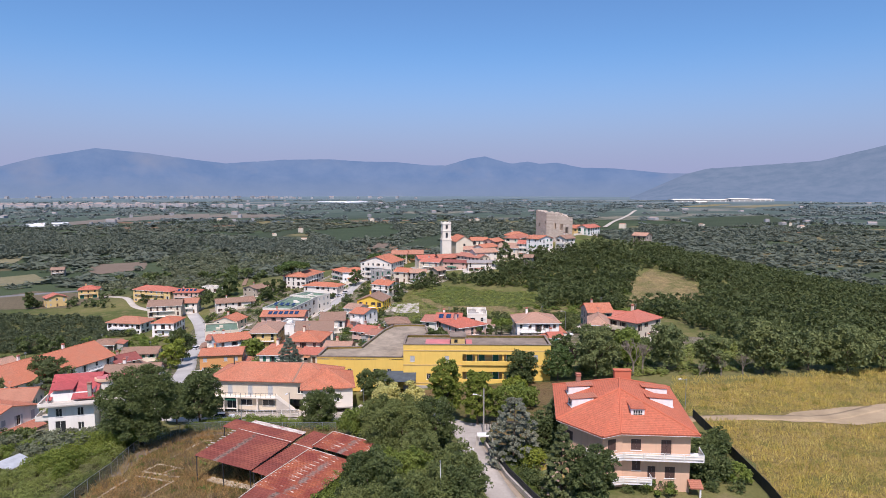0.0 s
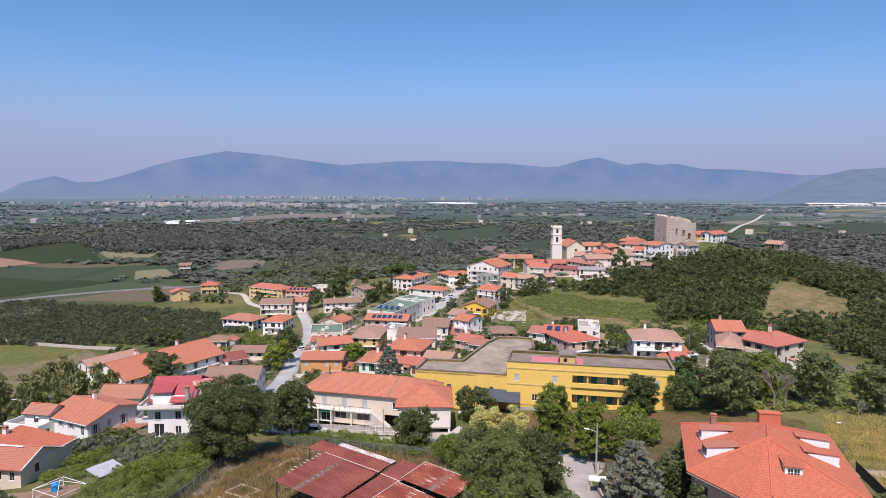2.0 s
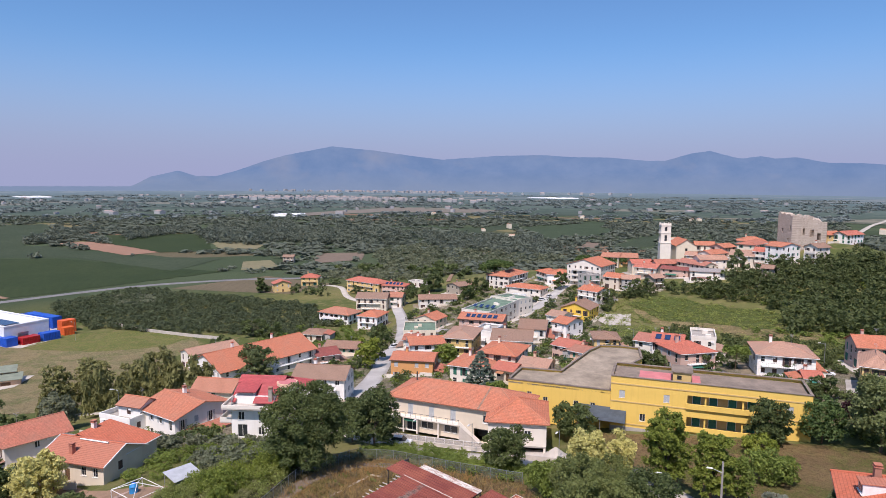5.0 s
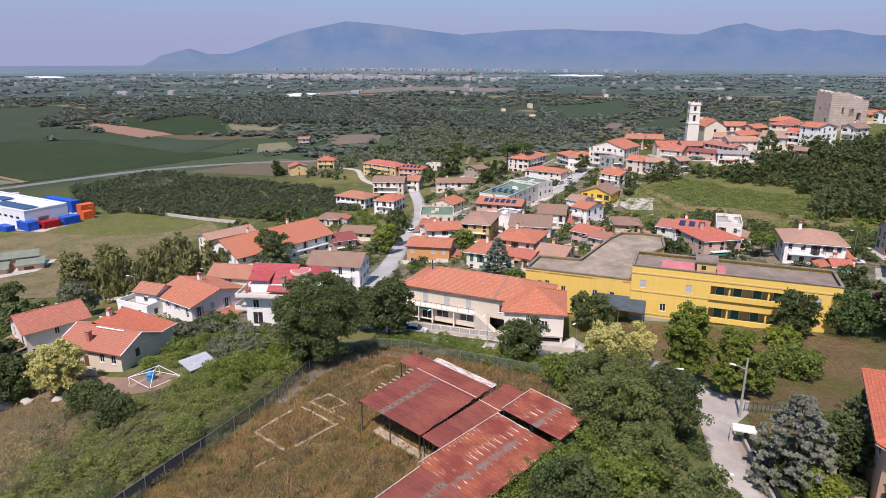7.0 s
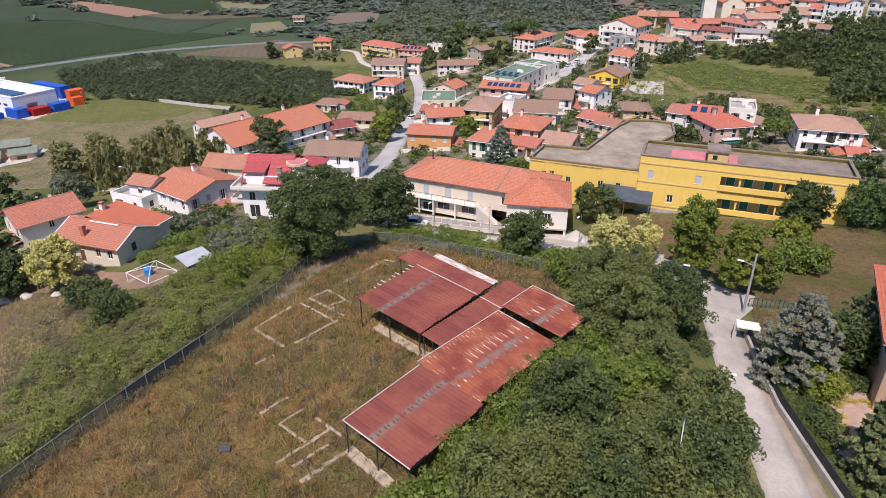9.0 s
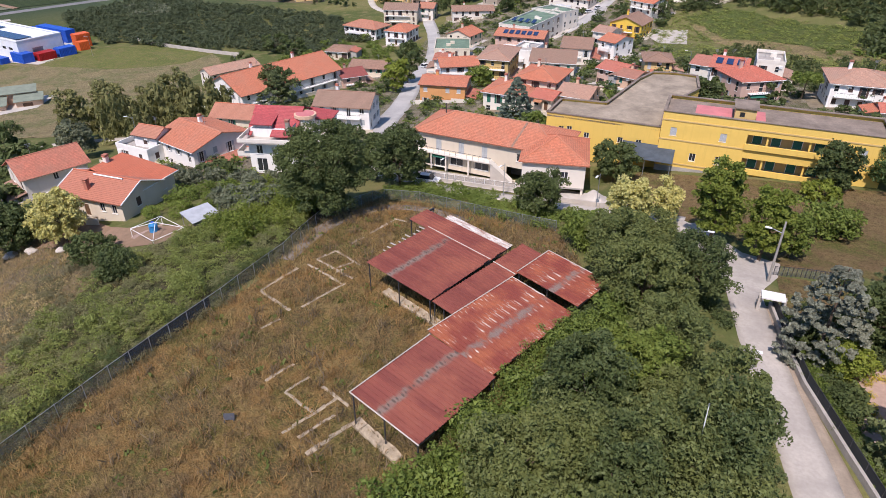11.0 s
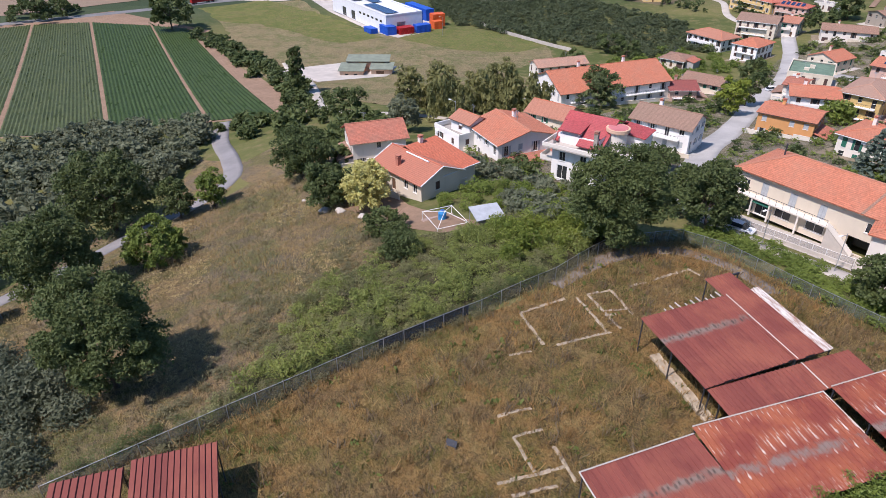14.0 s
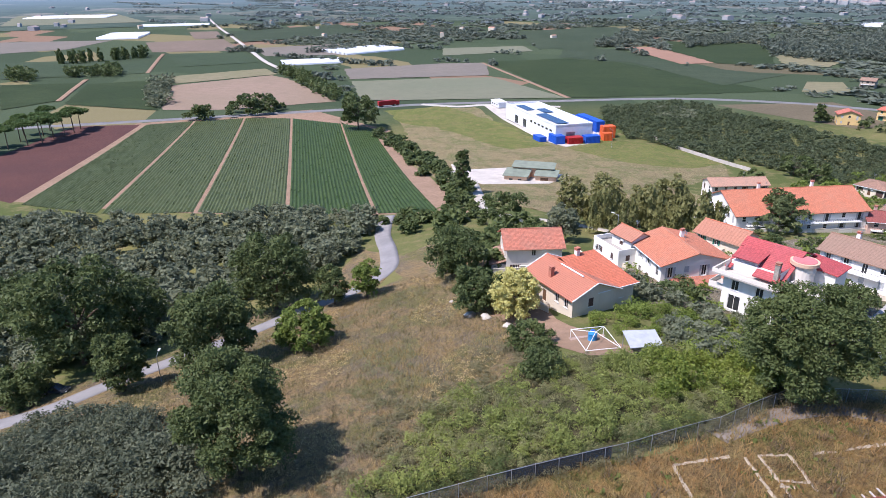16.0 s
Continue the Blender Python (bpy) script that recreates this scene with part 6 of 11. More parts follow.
house(-72.8, 309.5, -3.0, -10.3, 13.6, 36.0, 10.5, "flat", 0.4, "offwhite", "greenfelt", "long white housing block with solar roof", nx=6, balcony=True, chimneys=0, solar=True)
house(6.8, 212.7, 11.0, 32.4, 10.8, 11.0, 7.3, "hip", 2.0, "pink", "red", "pink villa with red hip roof over a loggia", nx=3, balcony=True, chimneys=1)
house(2.3, 222.9, 9.7, -5.8, 8.0, 11.0, 8.4, "gable", 1.4, "white", "red", "white villa with red roof and solar panels", nx=3, balcony=False, chimneys=1, solar=True)
house(-2.1, 233.7, 8.7, -14.8, 8.0, 11.0, 6.7, "gable", 1.2, "offwhite", "red", "white villa wing with red roof", nx=2, balcony=False, chimneys=0)
house(12.4, 233.9, 9.8, -1.2, 7.0, 12.0, 7.7, "flat", 0.8, "offwhite", "concrete", "white villa wing with roof terrace", nx=2, balcony=False, chimneys=0)
house(-30.5, 343.2, 3.3, -30.0, 11.2, 10.5, 8.3, "gable", 1.6, "offwhite", "orange", "white house with orange tiled roof above the yellow villa", nx=3, balcony=False, chimneys=0)
house(-68.7, 369.6, -1.3, -13.4, 20.4, 10.0, 8.0, "hip", 1.6, "offwhite", "orange", "low white house with orange hip roof beside car park", nx=4, balcony=False, chimneys=0)
house(-243.0, 440.0, -13.4, 20.3, 12.0, 10.1, 6.5, "hip", 2.2, "yellow", "red", "yellow villa with red tiled roof among gardens", nx=3, balcony=True)
house(-185.2, 415.5, -12.0, -17.9, 28.9, 11.1, 8.6, "hip", 2.4, "yellow", "red", "pale yellow apartment house with red tiled roof", nx=4, balcony=True)
house(-186.2, 417.5, -11.5, -16.8, 14.1, 6.1, 5.2, "hip", 1.5, "yellow", "red", "small yellow annexe with red tiled roof", nx=2)
house(-162.7, 409.4, -10.2, 5.1, 15.6, 10.1, 6.6, "hip", 1.8, "pink", "red", "pink house with red roof and solar panels", nx=3, solar=True)
house(-155.5, 358.9, -11.5, 14.9, 17.2, 13.9, 9.1, "gable", 2.2, "cream", "brown", "cream three-storey house with balconies and brown roof", nx=4, balcony=True)
house(-144.4, 367.9, -9.9, 8.5, 7.6, 10.5, 7.3, "gable", 1.8, "offwhite", "orange", "white house with orange tiled gable roof", nx=2)
house(-119.6, 367.3, -7.9, 24.6, 20.9, 11.6, 5.9, "gable", 1.6, "offwhite", "brown", "low white house with faded brown roof", nx=4)
house(-160.4, 327.7, -12.5, -9.7, 18.8, 11.6, 7.0, "hip", 2.4, "white", "orange", "white two-storey villa with orange hip roof", nx=3, balcony=True)
house(-136.3, 316.6, -10.3, 0.5, 10.5, 13.9, 7.4, "hip", 2.0, "white", "orange", "white square villa with orange hip roof", nx=3, ny=3, balcony=True)
house(-151.5, 285.7, -11.4, 8.8, 9.9, 10.5, 5.0, "hip", 1.6, "cream", "brown", "low cream house with brown hip roof", nx=2)
house(-116.6, 230.7, -4.3, 49.3, 8.3, 9.4, 5.5, "gable", 1.5, "pink", "darkred", "low pink house with dark red roof", nx=2)
house(-117.9, 248.9, -6.4, 9.6, 12.7, 10.5, 5.8, "gable", 1.4, "cream", "brown", "low house with weathered grey-brown roof", nx=3)
house(-102.9, 309.5, -6.7, -9.7, 11.1, 11.6, 6.1, "gable_end", 2.0, "cream", "orange", "cream house with orange gable roof", nx=2)
house(-68.5, 329.8, -2.6, 62.9, 13.7, 15.1, 10.2, "flat", 0.4, "offwhite", "greenfelt", "white end block with flat roof", nx=3, ny=3)
house(-17.6, 246.4, 6.4, 10.7, 8.0, 9.4, 5.6, "hip", 1.4, "yellow", "brown", "yellow bungalow with brown tile roof", nx=3)
house(-33.6, 312.7, 1.9, -11.5, 12.7, 13.9, 7.0, "gable_end", 2.4, "brightyellow", "brown", "bright yellow villa with brown roof and arches", nx=3, balcony=True)
house(-92.2, 418.6, -1.8, -26.6, 17.8, 15.1, 7.4, "hip", 2.2, "offwhite", "orange", "white house with large orange roof behind pines", nx=3)
house(-61.9, 411.4, 3.2, -54.6, 18.0, 11.1, 6.3, "hip", 2.0, "offwhite", "orange", "white house with orange roof", nx=2)
house(-54.4, 397.6, 3.7, 4.0, 14.1, 13.1, 7.5, "hip", 2.4, "white", "orange", "white village house with orange hip roof", nx=3)
house(-37.0, 393.7, 5.4, -19.3, 20.2, 19.1, 12.6, "gable_end", 3.4, "offwhite", "orange", "large pale old palace with orange roof", nx=4)
house(-28.7, 434.7, 9.4, -8.4, 10.6, 9.1, 8.7, "gable", 2.0, "cream", "orange", "old village house with orange roof", nx=3)
house(-19.2, 437.2, 10.5, 6.9, 10.9, 9.1, 7.6, "gable", 2.0, "yellow", "orange", "old village house with orange roof", nx=3)
house(-36.2, 375.7, 5.7, 44.6, 8.5, 8.1, 8.6, "flat", 0.4, "greyrender", "concrete", "unplastered grey concrete house", nx=1)
house(-22.3, 371.5, 7.4, -27.9, 9.1, 8.1, 7.2, "gable", 1.8, "cream", "orange", "old cream house with orange roof", nx=2)
house(-14.1, 367.5, 8.2, -1.0, 8.9, 7.1, 6.4, "gable", 1.6, "greyrender", "peach", "plain grey rendered house with faded roof", nx=2)
house(-6.4, 388.2, 11.4, -21.0, 12.0, 8.1, 7.0, "gable", 1.8, "cream", "red", "old cream house with red roof and balcony", nx=3, balcony=True)
house(7.9, 382.7, 13.1, -21.2, 14.4, 6.1, 5.5, "gable", 1.2, "pink", "darkred", "long low house with dark red sheet roof", nx=4)
house(22.4, 373.7, 13.7, 0.8, 16.1, 6.1, 5.8, "gable", 1.2, "offwhite", "greytile", "long low house with grey sheet roof", nx=4)
house(17.9, 387.5, 15.5, -49.9, 19.9, 8.1, 6.0, "gable", 1.6, "cream", "red", "old house with red roof below the church", nx=3)
house(24.6, 388.9, 16.3, 20.3, 14.5, 9.1, 7.9, "gable", 1.8, "offwhite", "peach", "old house with weathered tile roof", nx=3)
house(24.3, 437.7, 16.4, 5.0, 10.9, 9.1, 10.7, "gable", 1.8, "cream", "orange", "old house with orange roof behind the church", nx=3)
house(49.7, 436.1, 19.6, -3.4, 15.1, 11.1, 11.0, "hip", 2.2, "cream", "orange", "old house with orange roof near the castle", nx=3)
house(40.2, 387.3, 19.0, -15.1, 11.1, 11.1, 8.1, "gable", 2.2, "cream", "peach", "old stone house with weathered roof", nx=3)
house(48.9, 385.0, 21.0, -22.1, 6.3, 7.1, 8.7, "gable", 1.6, "offwhite", "red", "white house with red roof and balconies", nx=2, balcony=True)
house(55.6, 389.2, 23.1, -3.8, 5.5, 7.1, 9.3, "gable", 1.6, "orange", "orange", "orange plastered tall house by the castle", nx=2, balcony=True)
house(57.2, 380.6, 21.0, 41.4, 13.2, 9.1, 12.0, "gable_end", 1.6, "white", "orange", "tall white blank-walled house by the castle", nx=1)
house(71.9, 378.9, 23.1, -47.7, 7.1, 9.1, 10.2, "gable_end", 1.6, "offwhite", "brown", "tall white house with balconies by the castle", nx=2, balcony=True)
house(47.9, 357.3, 16.0, -21.3, 4.6, 5.1, 8.5, "gable", 1.2, "stone", "brown", "narrow ruined stone house on the slope", nx=1)
house(85.5, 420.7, 29.8, 38.8, 10.9, 8.1, 6.8, "gable", 1.6, "yellow", "orange", "yellow row house beyond the castle", nx=3)
house(94.6, 420.7, 28.5, 48.0, 15.6, 8.1, 8.5, "gable", 1.6, "white", "red", "white row house with red roof beyond the castle", nx=3)
house(-154.0, 428.8, -8.6, -13.4, 11.7, 7.1, 4.9, "flat", 0.4, "offwhite", "concrete", "low flat-roofed annexe beside the field road", nx=2)
house(-88.1, 411.2, -1.6, 76.1, 26.5, 13.1, 8.9, "hip", 2.2, "offwhite", "orange", "white villa with wide orange hip roof", nx=3)
house(-34.1, 368.1, 5.6, -14.8, 5.0, 6.1, 3.7, "hip", 1.4, "cream", "orange", "tiny cottage with orange hip roof", nx=1)
house(-10.8, 402.6, 11.9, 20.3, 11.5, 8.1, 6.9, "gable", 1.8, "cream", "red", "old cream house with broad red roof", nx=3)
house(3.8, 395.8, 13.6, 20.3, 15.0, 7.1, 6.7, "gable", 1.6, "pink", "redtile", "long pink old house with worn red roof", nx=4)
house(-2.8, 363.3, 9.5, 47.2, 6.9, 6.1, 7.1, "gable", 1.4, "stone", "peach", "narrow stone house with faded roof", nx=1)
house(18.6, 412.6, 17.3, -8.4, 9.7, 8.1, 6.1, "gable", 1.6, "cream", "peach", "old cream house with faded roof beside the church", nx=3)
house(26.7, 401.6, 17.9, 49.9, 14.5, 8.1, 8.1, "gable", 1.6, "offwhite", "orange", "old white house with orange roof above the cedar", nx=2)
house(32.9, 417.1, 19.6, 50.3, 10.6, 9.1, 8.7, "gable", 1.6, "pink", "orange", "old pink house with orange roof", nx=2)
house(46.2, 401.2, 21.2, 64.0, 19.8, 9.1, 10.8, "hip", 1.8, "cream", "redtile", "old cream house with worn red roof by the castle", nx=2)
house(-41.1, 302.3, 1.4, -22.6, 7.3, 9.4, 5.3, "gable", 1.4, "offwhite", "peach", "white house with faded peach roof", nx=2)
house(60.8, 208.0, 13.5, -26.2, 8.9, 11.1, 7.1, "gable", 2.4, "cream", "red", "cream villa with long red roof and balcony", nx=4, balcony=True)
house(55.1, 228.8, 12.2, 3.5, 8.6, 10.1, 7.6, "gable", 2.2, "pink", "orange", "pink villa with orange roof behind the yellow one", nx=3)
house(124.4, 403.4, 22.0, -45.8, 9.4, 7.1, 11.0, "gable", 1.6, "stone", "peach", "stone cottage on the wooded hill", nx=2)
house(31.1, 215.3, 11.8, 1.8, 13.8, 12.8, 7.4, "hip", 2.2, "white", "peach", "white house with faded terracotta hip roof", nx=5, balcony=True)
house(35.0, 199.4, 13.6, 5.3, 4.0, 5.9, 3.6, "gable", 1.0, "offwhite", "red", "small garden outbuilding with red roof", nx=1)
house(49.2, 201.6, 13.7, -12.5, 5.8, 12.1, 7.7, "hip", 2.2, "yellow", "peach", "yellow villa with faded red hip roof", nx=3, balcony=True)
house(61.8, 205.0, 13.7, -50.3, 10.2, 13.1, 8.0, "hip", 2.4, "cream", "red", "cream villa with red hip roof", nx=3, ny=3, balcony=True)
house(-132.4, 210.6, -5.9, 70.4, 38.5, 18.6, 9.7, "gable", 4.2, "white", "orange", "long white terrace with broad orange roof", nx=8, balcony=True, chimneys=2)
house(-169.4, 233.6, -10.1, 67.1, 20.0, 8.1, 7.1, "gable", 1.6, "offwhite", "peach", "white house with pale orange roof and pergola", nx=4)
house(-82.4, 168.8, 5.8, 11.3, 13.2, 9.1, 8.7, "gable", 2.0, "white", "brown", "white three-storey house with brown tiled roof", nx=3, ny=3, balcony=True)
house(-117.8, 114.8, 7.8, 67.8, 11.2, 9.1, 6.6, "gable", 2.2, "offwhite", "redtile", "whitewashed barn with worn red tile roof", nx=2)
house(-100.2, 138.0, 7.0, -15.0, 13.5, 14.1, 7.4, "gable", 1.9, "white", "orange", "white villa with broad orange tiled roof", nx=3, balcony=False, chimneys=1)
house(-109.3, 133.9, 7.6, 0.2, 5.9, 5.1, 7.5, "gable", 1.2, "white", "orange", "white upper storey with small orange roof", nx=1)
house(-110.2, 133.1, 7.1, -5.4, 9.1, 9.1, 5.5, "flat", 0.9, "white", "concrete", "white terrace block with paved roof terrace", nx=2)
house(-112.2, 165.2, 2.5, 10.5, 10.8, 8.1, 6.4, "gable", 2.0, "cream", "orange", "cream house with orange tiled roof beside the villa", nx=2)
house(-249.0, 410.7, -13.9, 43.0, 11.3, 9.1, 6.5, "gable_end", 2.0, "yellow", "red", "pale yellow farmhouse with red roof by the fields", nx=3)
house(-330.8, 552.3, -14.5, 20.4, 10.0, 8.1, 6.3, "gable", 1.6, "stone", "brown", "old stone farmhouse on the plain", nx=3)
house(-115.4, 400.9, -5.5, 61.2, 14.7, 11.1, 6.3, "gable", 1.4, "stone", "brown", "low brown-roofed farm building", nx=2)


# ---- paved yards and garden walls ----
def yards():
    rng = random.Random(77)
    for i, (x, y, rot, L, W) in enumerate(SPOTS):
        if x > 90 or y > 430 or x < -150:
            continue
        m = pose(x, y, 0, 0, 0, rot)
        a, b, c, d = (rng.uniform(1.2, 3.6) for _ in range(4))
        pts = [(m @ Vector(q)).xy for q in ((-L / 2 - a, -W / 2 - b, 0), (L / 2 + c, -W / 2 - b, 0), (L / 2 + c, W / 2 + d, 0), (-L / 2 - a, W / 2 + d, 0))]
        patch("yard", [tuple(p) for p in pts], rng.choice(("pale_concrete", "pale_concrete", "gravel", "concrete", "yard_earth")), 0.06 + 0.006 * (i % 9), 4.0,
              "paved yard round a village house", "pavement", rag=0.4)
        if rng.random() < 0.6:
            wl = thing("garden_wall", pose(x, y, 0, 0, 0, rot), "low rendered garden wall in front of a house", "wall", "garden walls")
            n = max(2, int((L + a + c) / 4))
            for j in range(n):
                x0, x1 = (-L / 2 - a + (L + a + c) * k / n for k in (j, j + 1))
                p = m @ Vector(((x0 + x1) / 2, -W / 2 - b, 0))
                z = ground_z(p.x, p.y)
                part("wall_panel", boxes((x0, -W / 2 - b - 0.1, z - 0.4, x1, -W / 2 - b + 0.1, z + 1.0), (x0, -W / 2 - b - 0.14, z + 1.002, x1, -W / 2 - b + 0.14, z + 1.06)),
                     rng.choice(("plaster_offwhite", "plaster_cream")), wl)


plain("yard_earth", (0.26, 0.21, 0.14), 0.95, 0.35, 0.4, 5.0, 0.3)
yards()



# ---- school ----
def school():
    z0 = 14.7
    sc = thing("school_building", pose(-9.6, 154.4, z0, 0, 0, -1.0), "long yellow two-storey school with open galleries and flat roof", "school")
    L, W, H = 35.8, 10.0, 10.7
    holes = [(14.4, 1.6, 31.0, 4.0), (14.4, 6.1, 31.0, 8.3)]
    wins = [(2.2, 2.0), (6.2, 2.0), (10.6, 2.0), (2.2, 6.4), (10.6, 6.4), (32.2, 6.7)]
    bm = bmesh.new()
    wall_face(bm, (0, 0, 0), (1, 0, 0), L, H, holes + [(x - 0.55, z, x + 0.55, z + 1.5) for x, z in wins], 0.3)
    wall_face(bm, (L, 0, 0), (0, 1, 0), W, H, [])
    wall_face(bm, (L, W, 0), (-1, 0, 0), L, H, [])
    wall_face(bm, (0, W, 0), (0, -1, 0), W, H, [])
    part("wall", bm, "plaster_schoolyellow", sc)
    for x, z in wins:
        put_window(sc, Matrix.Translation((x, 0.05, z)), 1.1, 1.5, "closed" if z > 5 else "plain", "grey_shutter")
    for k, z in enumerate((1.6, 6.1)):
        part("gallery_wall", boxes((14.4, 2.2, z - 0.1, 31.0, 2.4, z + 2.9)), "plaster_ochre", sc)
        part("gallery_floor", boxes((14.2, 0.3, z - 0.3, 31.2, 2.4, z - 0.1)), "concrete", sc)
        part("gallery_ceiling", boxes((14.2, 0.3, z + 2.5, 31.2, 2.2, z + 2.6)), "plaster_ochre", sc)
        for i, x in enumerate((16.2, 19.2, 22.6, 26.0, 29.0)):
            d = part("gallery_door", boxes((x - 0.7, 2.12, z, x + 0.7, 2.198, z + 2.1)), "green_shutter", sc)
            part("door_frame", boxes((x - 0.8, 2.1, z, x - 0.705, 2.19, z + 2.2), (x + 0.705, 2.1, z, x + 0.8, 2.19, z + 2.2), (x - 0.705, 2.1, z + 2.105, x + 0.705, 2.19, z + 2.2)), "white_trim", d)
        for x in (17.7, 24.3):
            part("gallery_post", boxes((x - 0.15, 0.32, z - 0.1, x + 0.15, 0.6, z + 2.5)), "plaster_schoolyellow", sc)
    part("roof", boxes((0.3, 0.3, H - 0.9, L - 0.3, W - 0.3, H - 0.55)), "bitumen", sc)
    for a, b in ((5.2, 11.4), (15.2, 16.8)):
        part("roof_felt", boxes((a, 0.6, H - 0.545, b, 7.6, H - 0.53)), "pinkfelt", sc)
    for r in ((-0.15, -0.15, L + 0.15, 0.4), (-0.15, W - 0.4, L + 0.15, W + 0.15), (-0.15, 0.4, 0.4, W - 0.4), (L - 0.4, 0.4, L + 0.15, W - 0.4)):
        part("coping", boxes((r[0], r[1], H + 0.002, r[2], r[3], H + 0.14)), "bitumen", sc)
    for z in (1.5, 6.0, 9.6):
        part("string_course", boxes((-0.05, -0.09, z - 0.5, L + 0.05, -0.002, z - 0.25)), "plaster_ochre", sc)
    for z in (1.6, 6.1):
        part("gallery_parapet", boxes((14.2, -0.42, z - 0.4, 31.2, -0.095, z + 0.62)), "plaster_schoolyellow", sc)
    hut = part("stair_hut", boxes((11.6, 0.9, H - 0.53, 15.0, 5.6, H + 1.7)), "plaster_ochre", sc)
    part("hut_roof", boxes((11.3, 0.6, H + 1.702, 15.3, 5.9, H + 1.9)), "bitumen", hut)
    part("hut_window", boxes((12.4, 0.86, H + 0.3, 13.2, 0.898, H + 1.1)), "glass", hut)
    part("base_course", boxes((-0.06, -0.06, -0.6, L + 0.06, W + 0.06, 0.5)), "concrete", sc)
    # low wing
    lo = thing("school_wing", pose(0, 0, 0), "low yellow school wing with curved grey flat roof", "school")
    poly = [(-31.0, 156.2), (-9.7, 155.6), (-9.7, 164.2), (-9.0, 170.5), (-4.3, 182.6), (-5.2, 192.4), (-10, 193.2), (-14.9, 191.9), (-17.2, 185.5), (-21.2, 166.0), (-30.2, 165.4)]
    n = len(poly)
    zt = 21.9
    bm = bmesh.new()
    for i in range(n):
        (x0, y0), (x1, y1) = poly[i], poly[(i + 1) % n]
        d = Vector((x1 - x0, y1 - y0, 0))
        ln = d.length
        hl = [(x - 0.5, zz, x + 0.5, zz + 1.1) for x, zz in ((3.0, 5.2), (4.6, 5.4), (8.0, 4.6), (14.4, 4.6), (17.8, 4.6))] if i == 0 else []
        wall_face(bm, (x0, y0, 13.2), d.normalized(), ln, zt - 13.2, hl, 0.25)
        for q in hl:
            m = Matrix.Translation(Vector((x0, y0, 13.2)) + d.normalized() * ((q[0] + q[2]) / 2) + Vector((0, 0, q[1]))) @ pose(0, 0, 0, 0, 0, math.degrees(math.atan2(d.y, d.x)))
            put_window(lo, m, 1.0, 1.1, "plain")
    part("wall", bm, "plaster_schoolyellow", lo)
    bm = bmesh.new()
    slab(bm, [(x, y, zt - 0.45) for x, y in poly], 0.3)
    part("roof", bm, "roof_grey", lo)
    for i in range(n):
        (x0, y0), (x1, y1) = poly[i], poly[(i + 1) % n]
        d = Vector((x1 - x0, y1 - y0, 0))
        bm = boxes((-0.1, -0.15, zt + 0.002, d.length + 0.1, 0.35, zt + 0.2))
        part("coping", bm, "bitumen", lo, "", pose(x0, y0, 0, 0, 0, math.degrees(math.atan2(d.y, d.x))))
    ca = thing("tarpaulin_canopy", pose(-16.0, 150.6, 0), "dark blue-grey sheet canopy beside the school wing", "canopy")
    bm = bmesh.new()
    slab(bm, [(0, 0, 17.4), (9.5, -0.6, 17.4), (9.5, 4.4, 18.6), (0, 4.8, 18.6)], 0.08)
    part("canopy_sheet", bm, "tarpaulin", ca)
    for x, y in ((0.3, 0.2), (4.7, 0.0), (9.2, -0.3)):
        part("post", boxes((x - 0.06, y - 0.06, 13.5, x + 0.06, y + 0.06, 17.3)), "galvanised", ca)


plain("tarpaulin", (0.075, 0.095, 0.115), 0.7, 0.3, 0.8)
school()


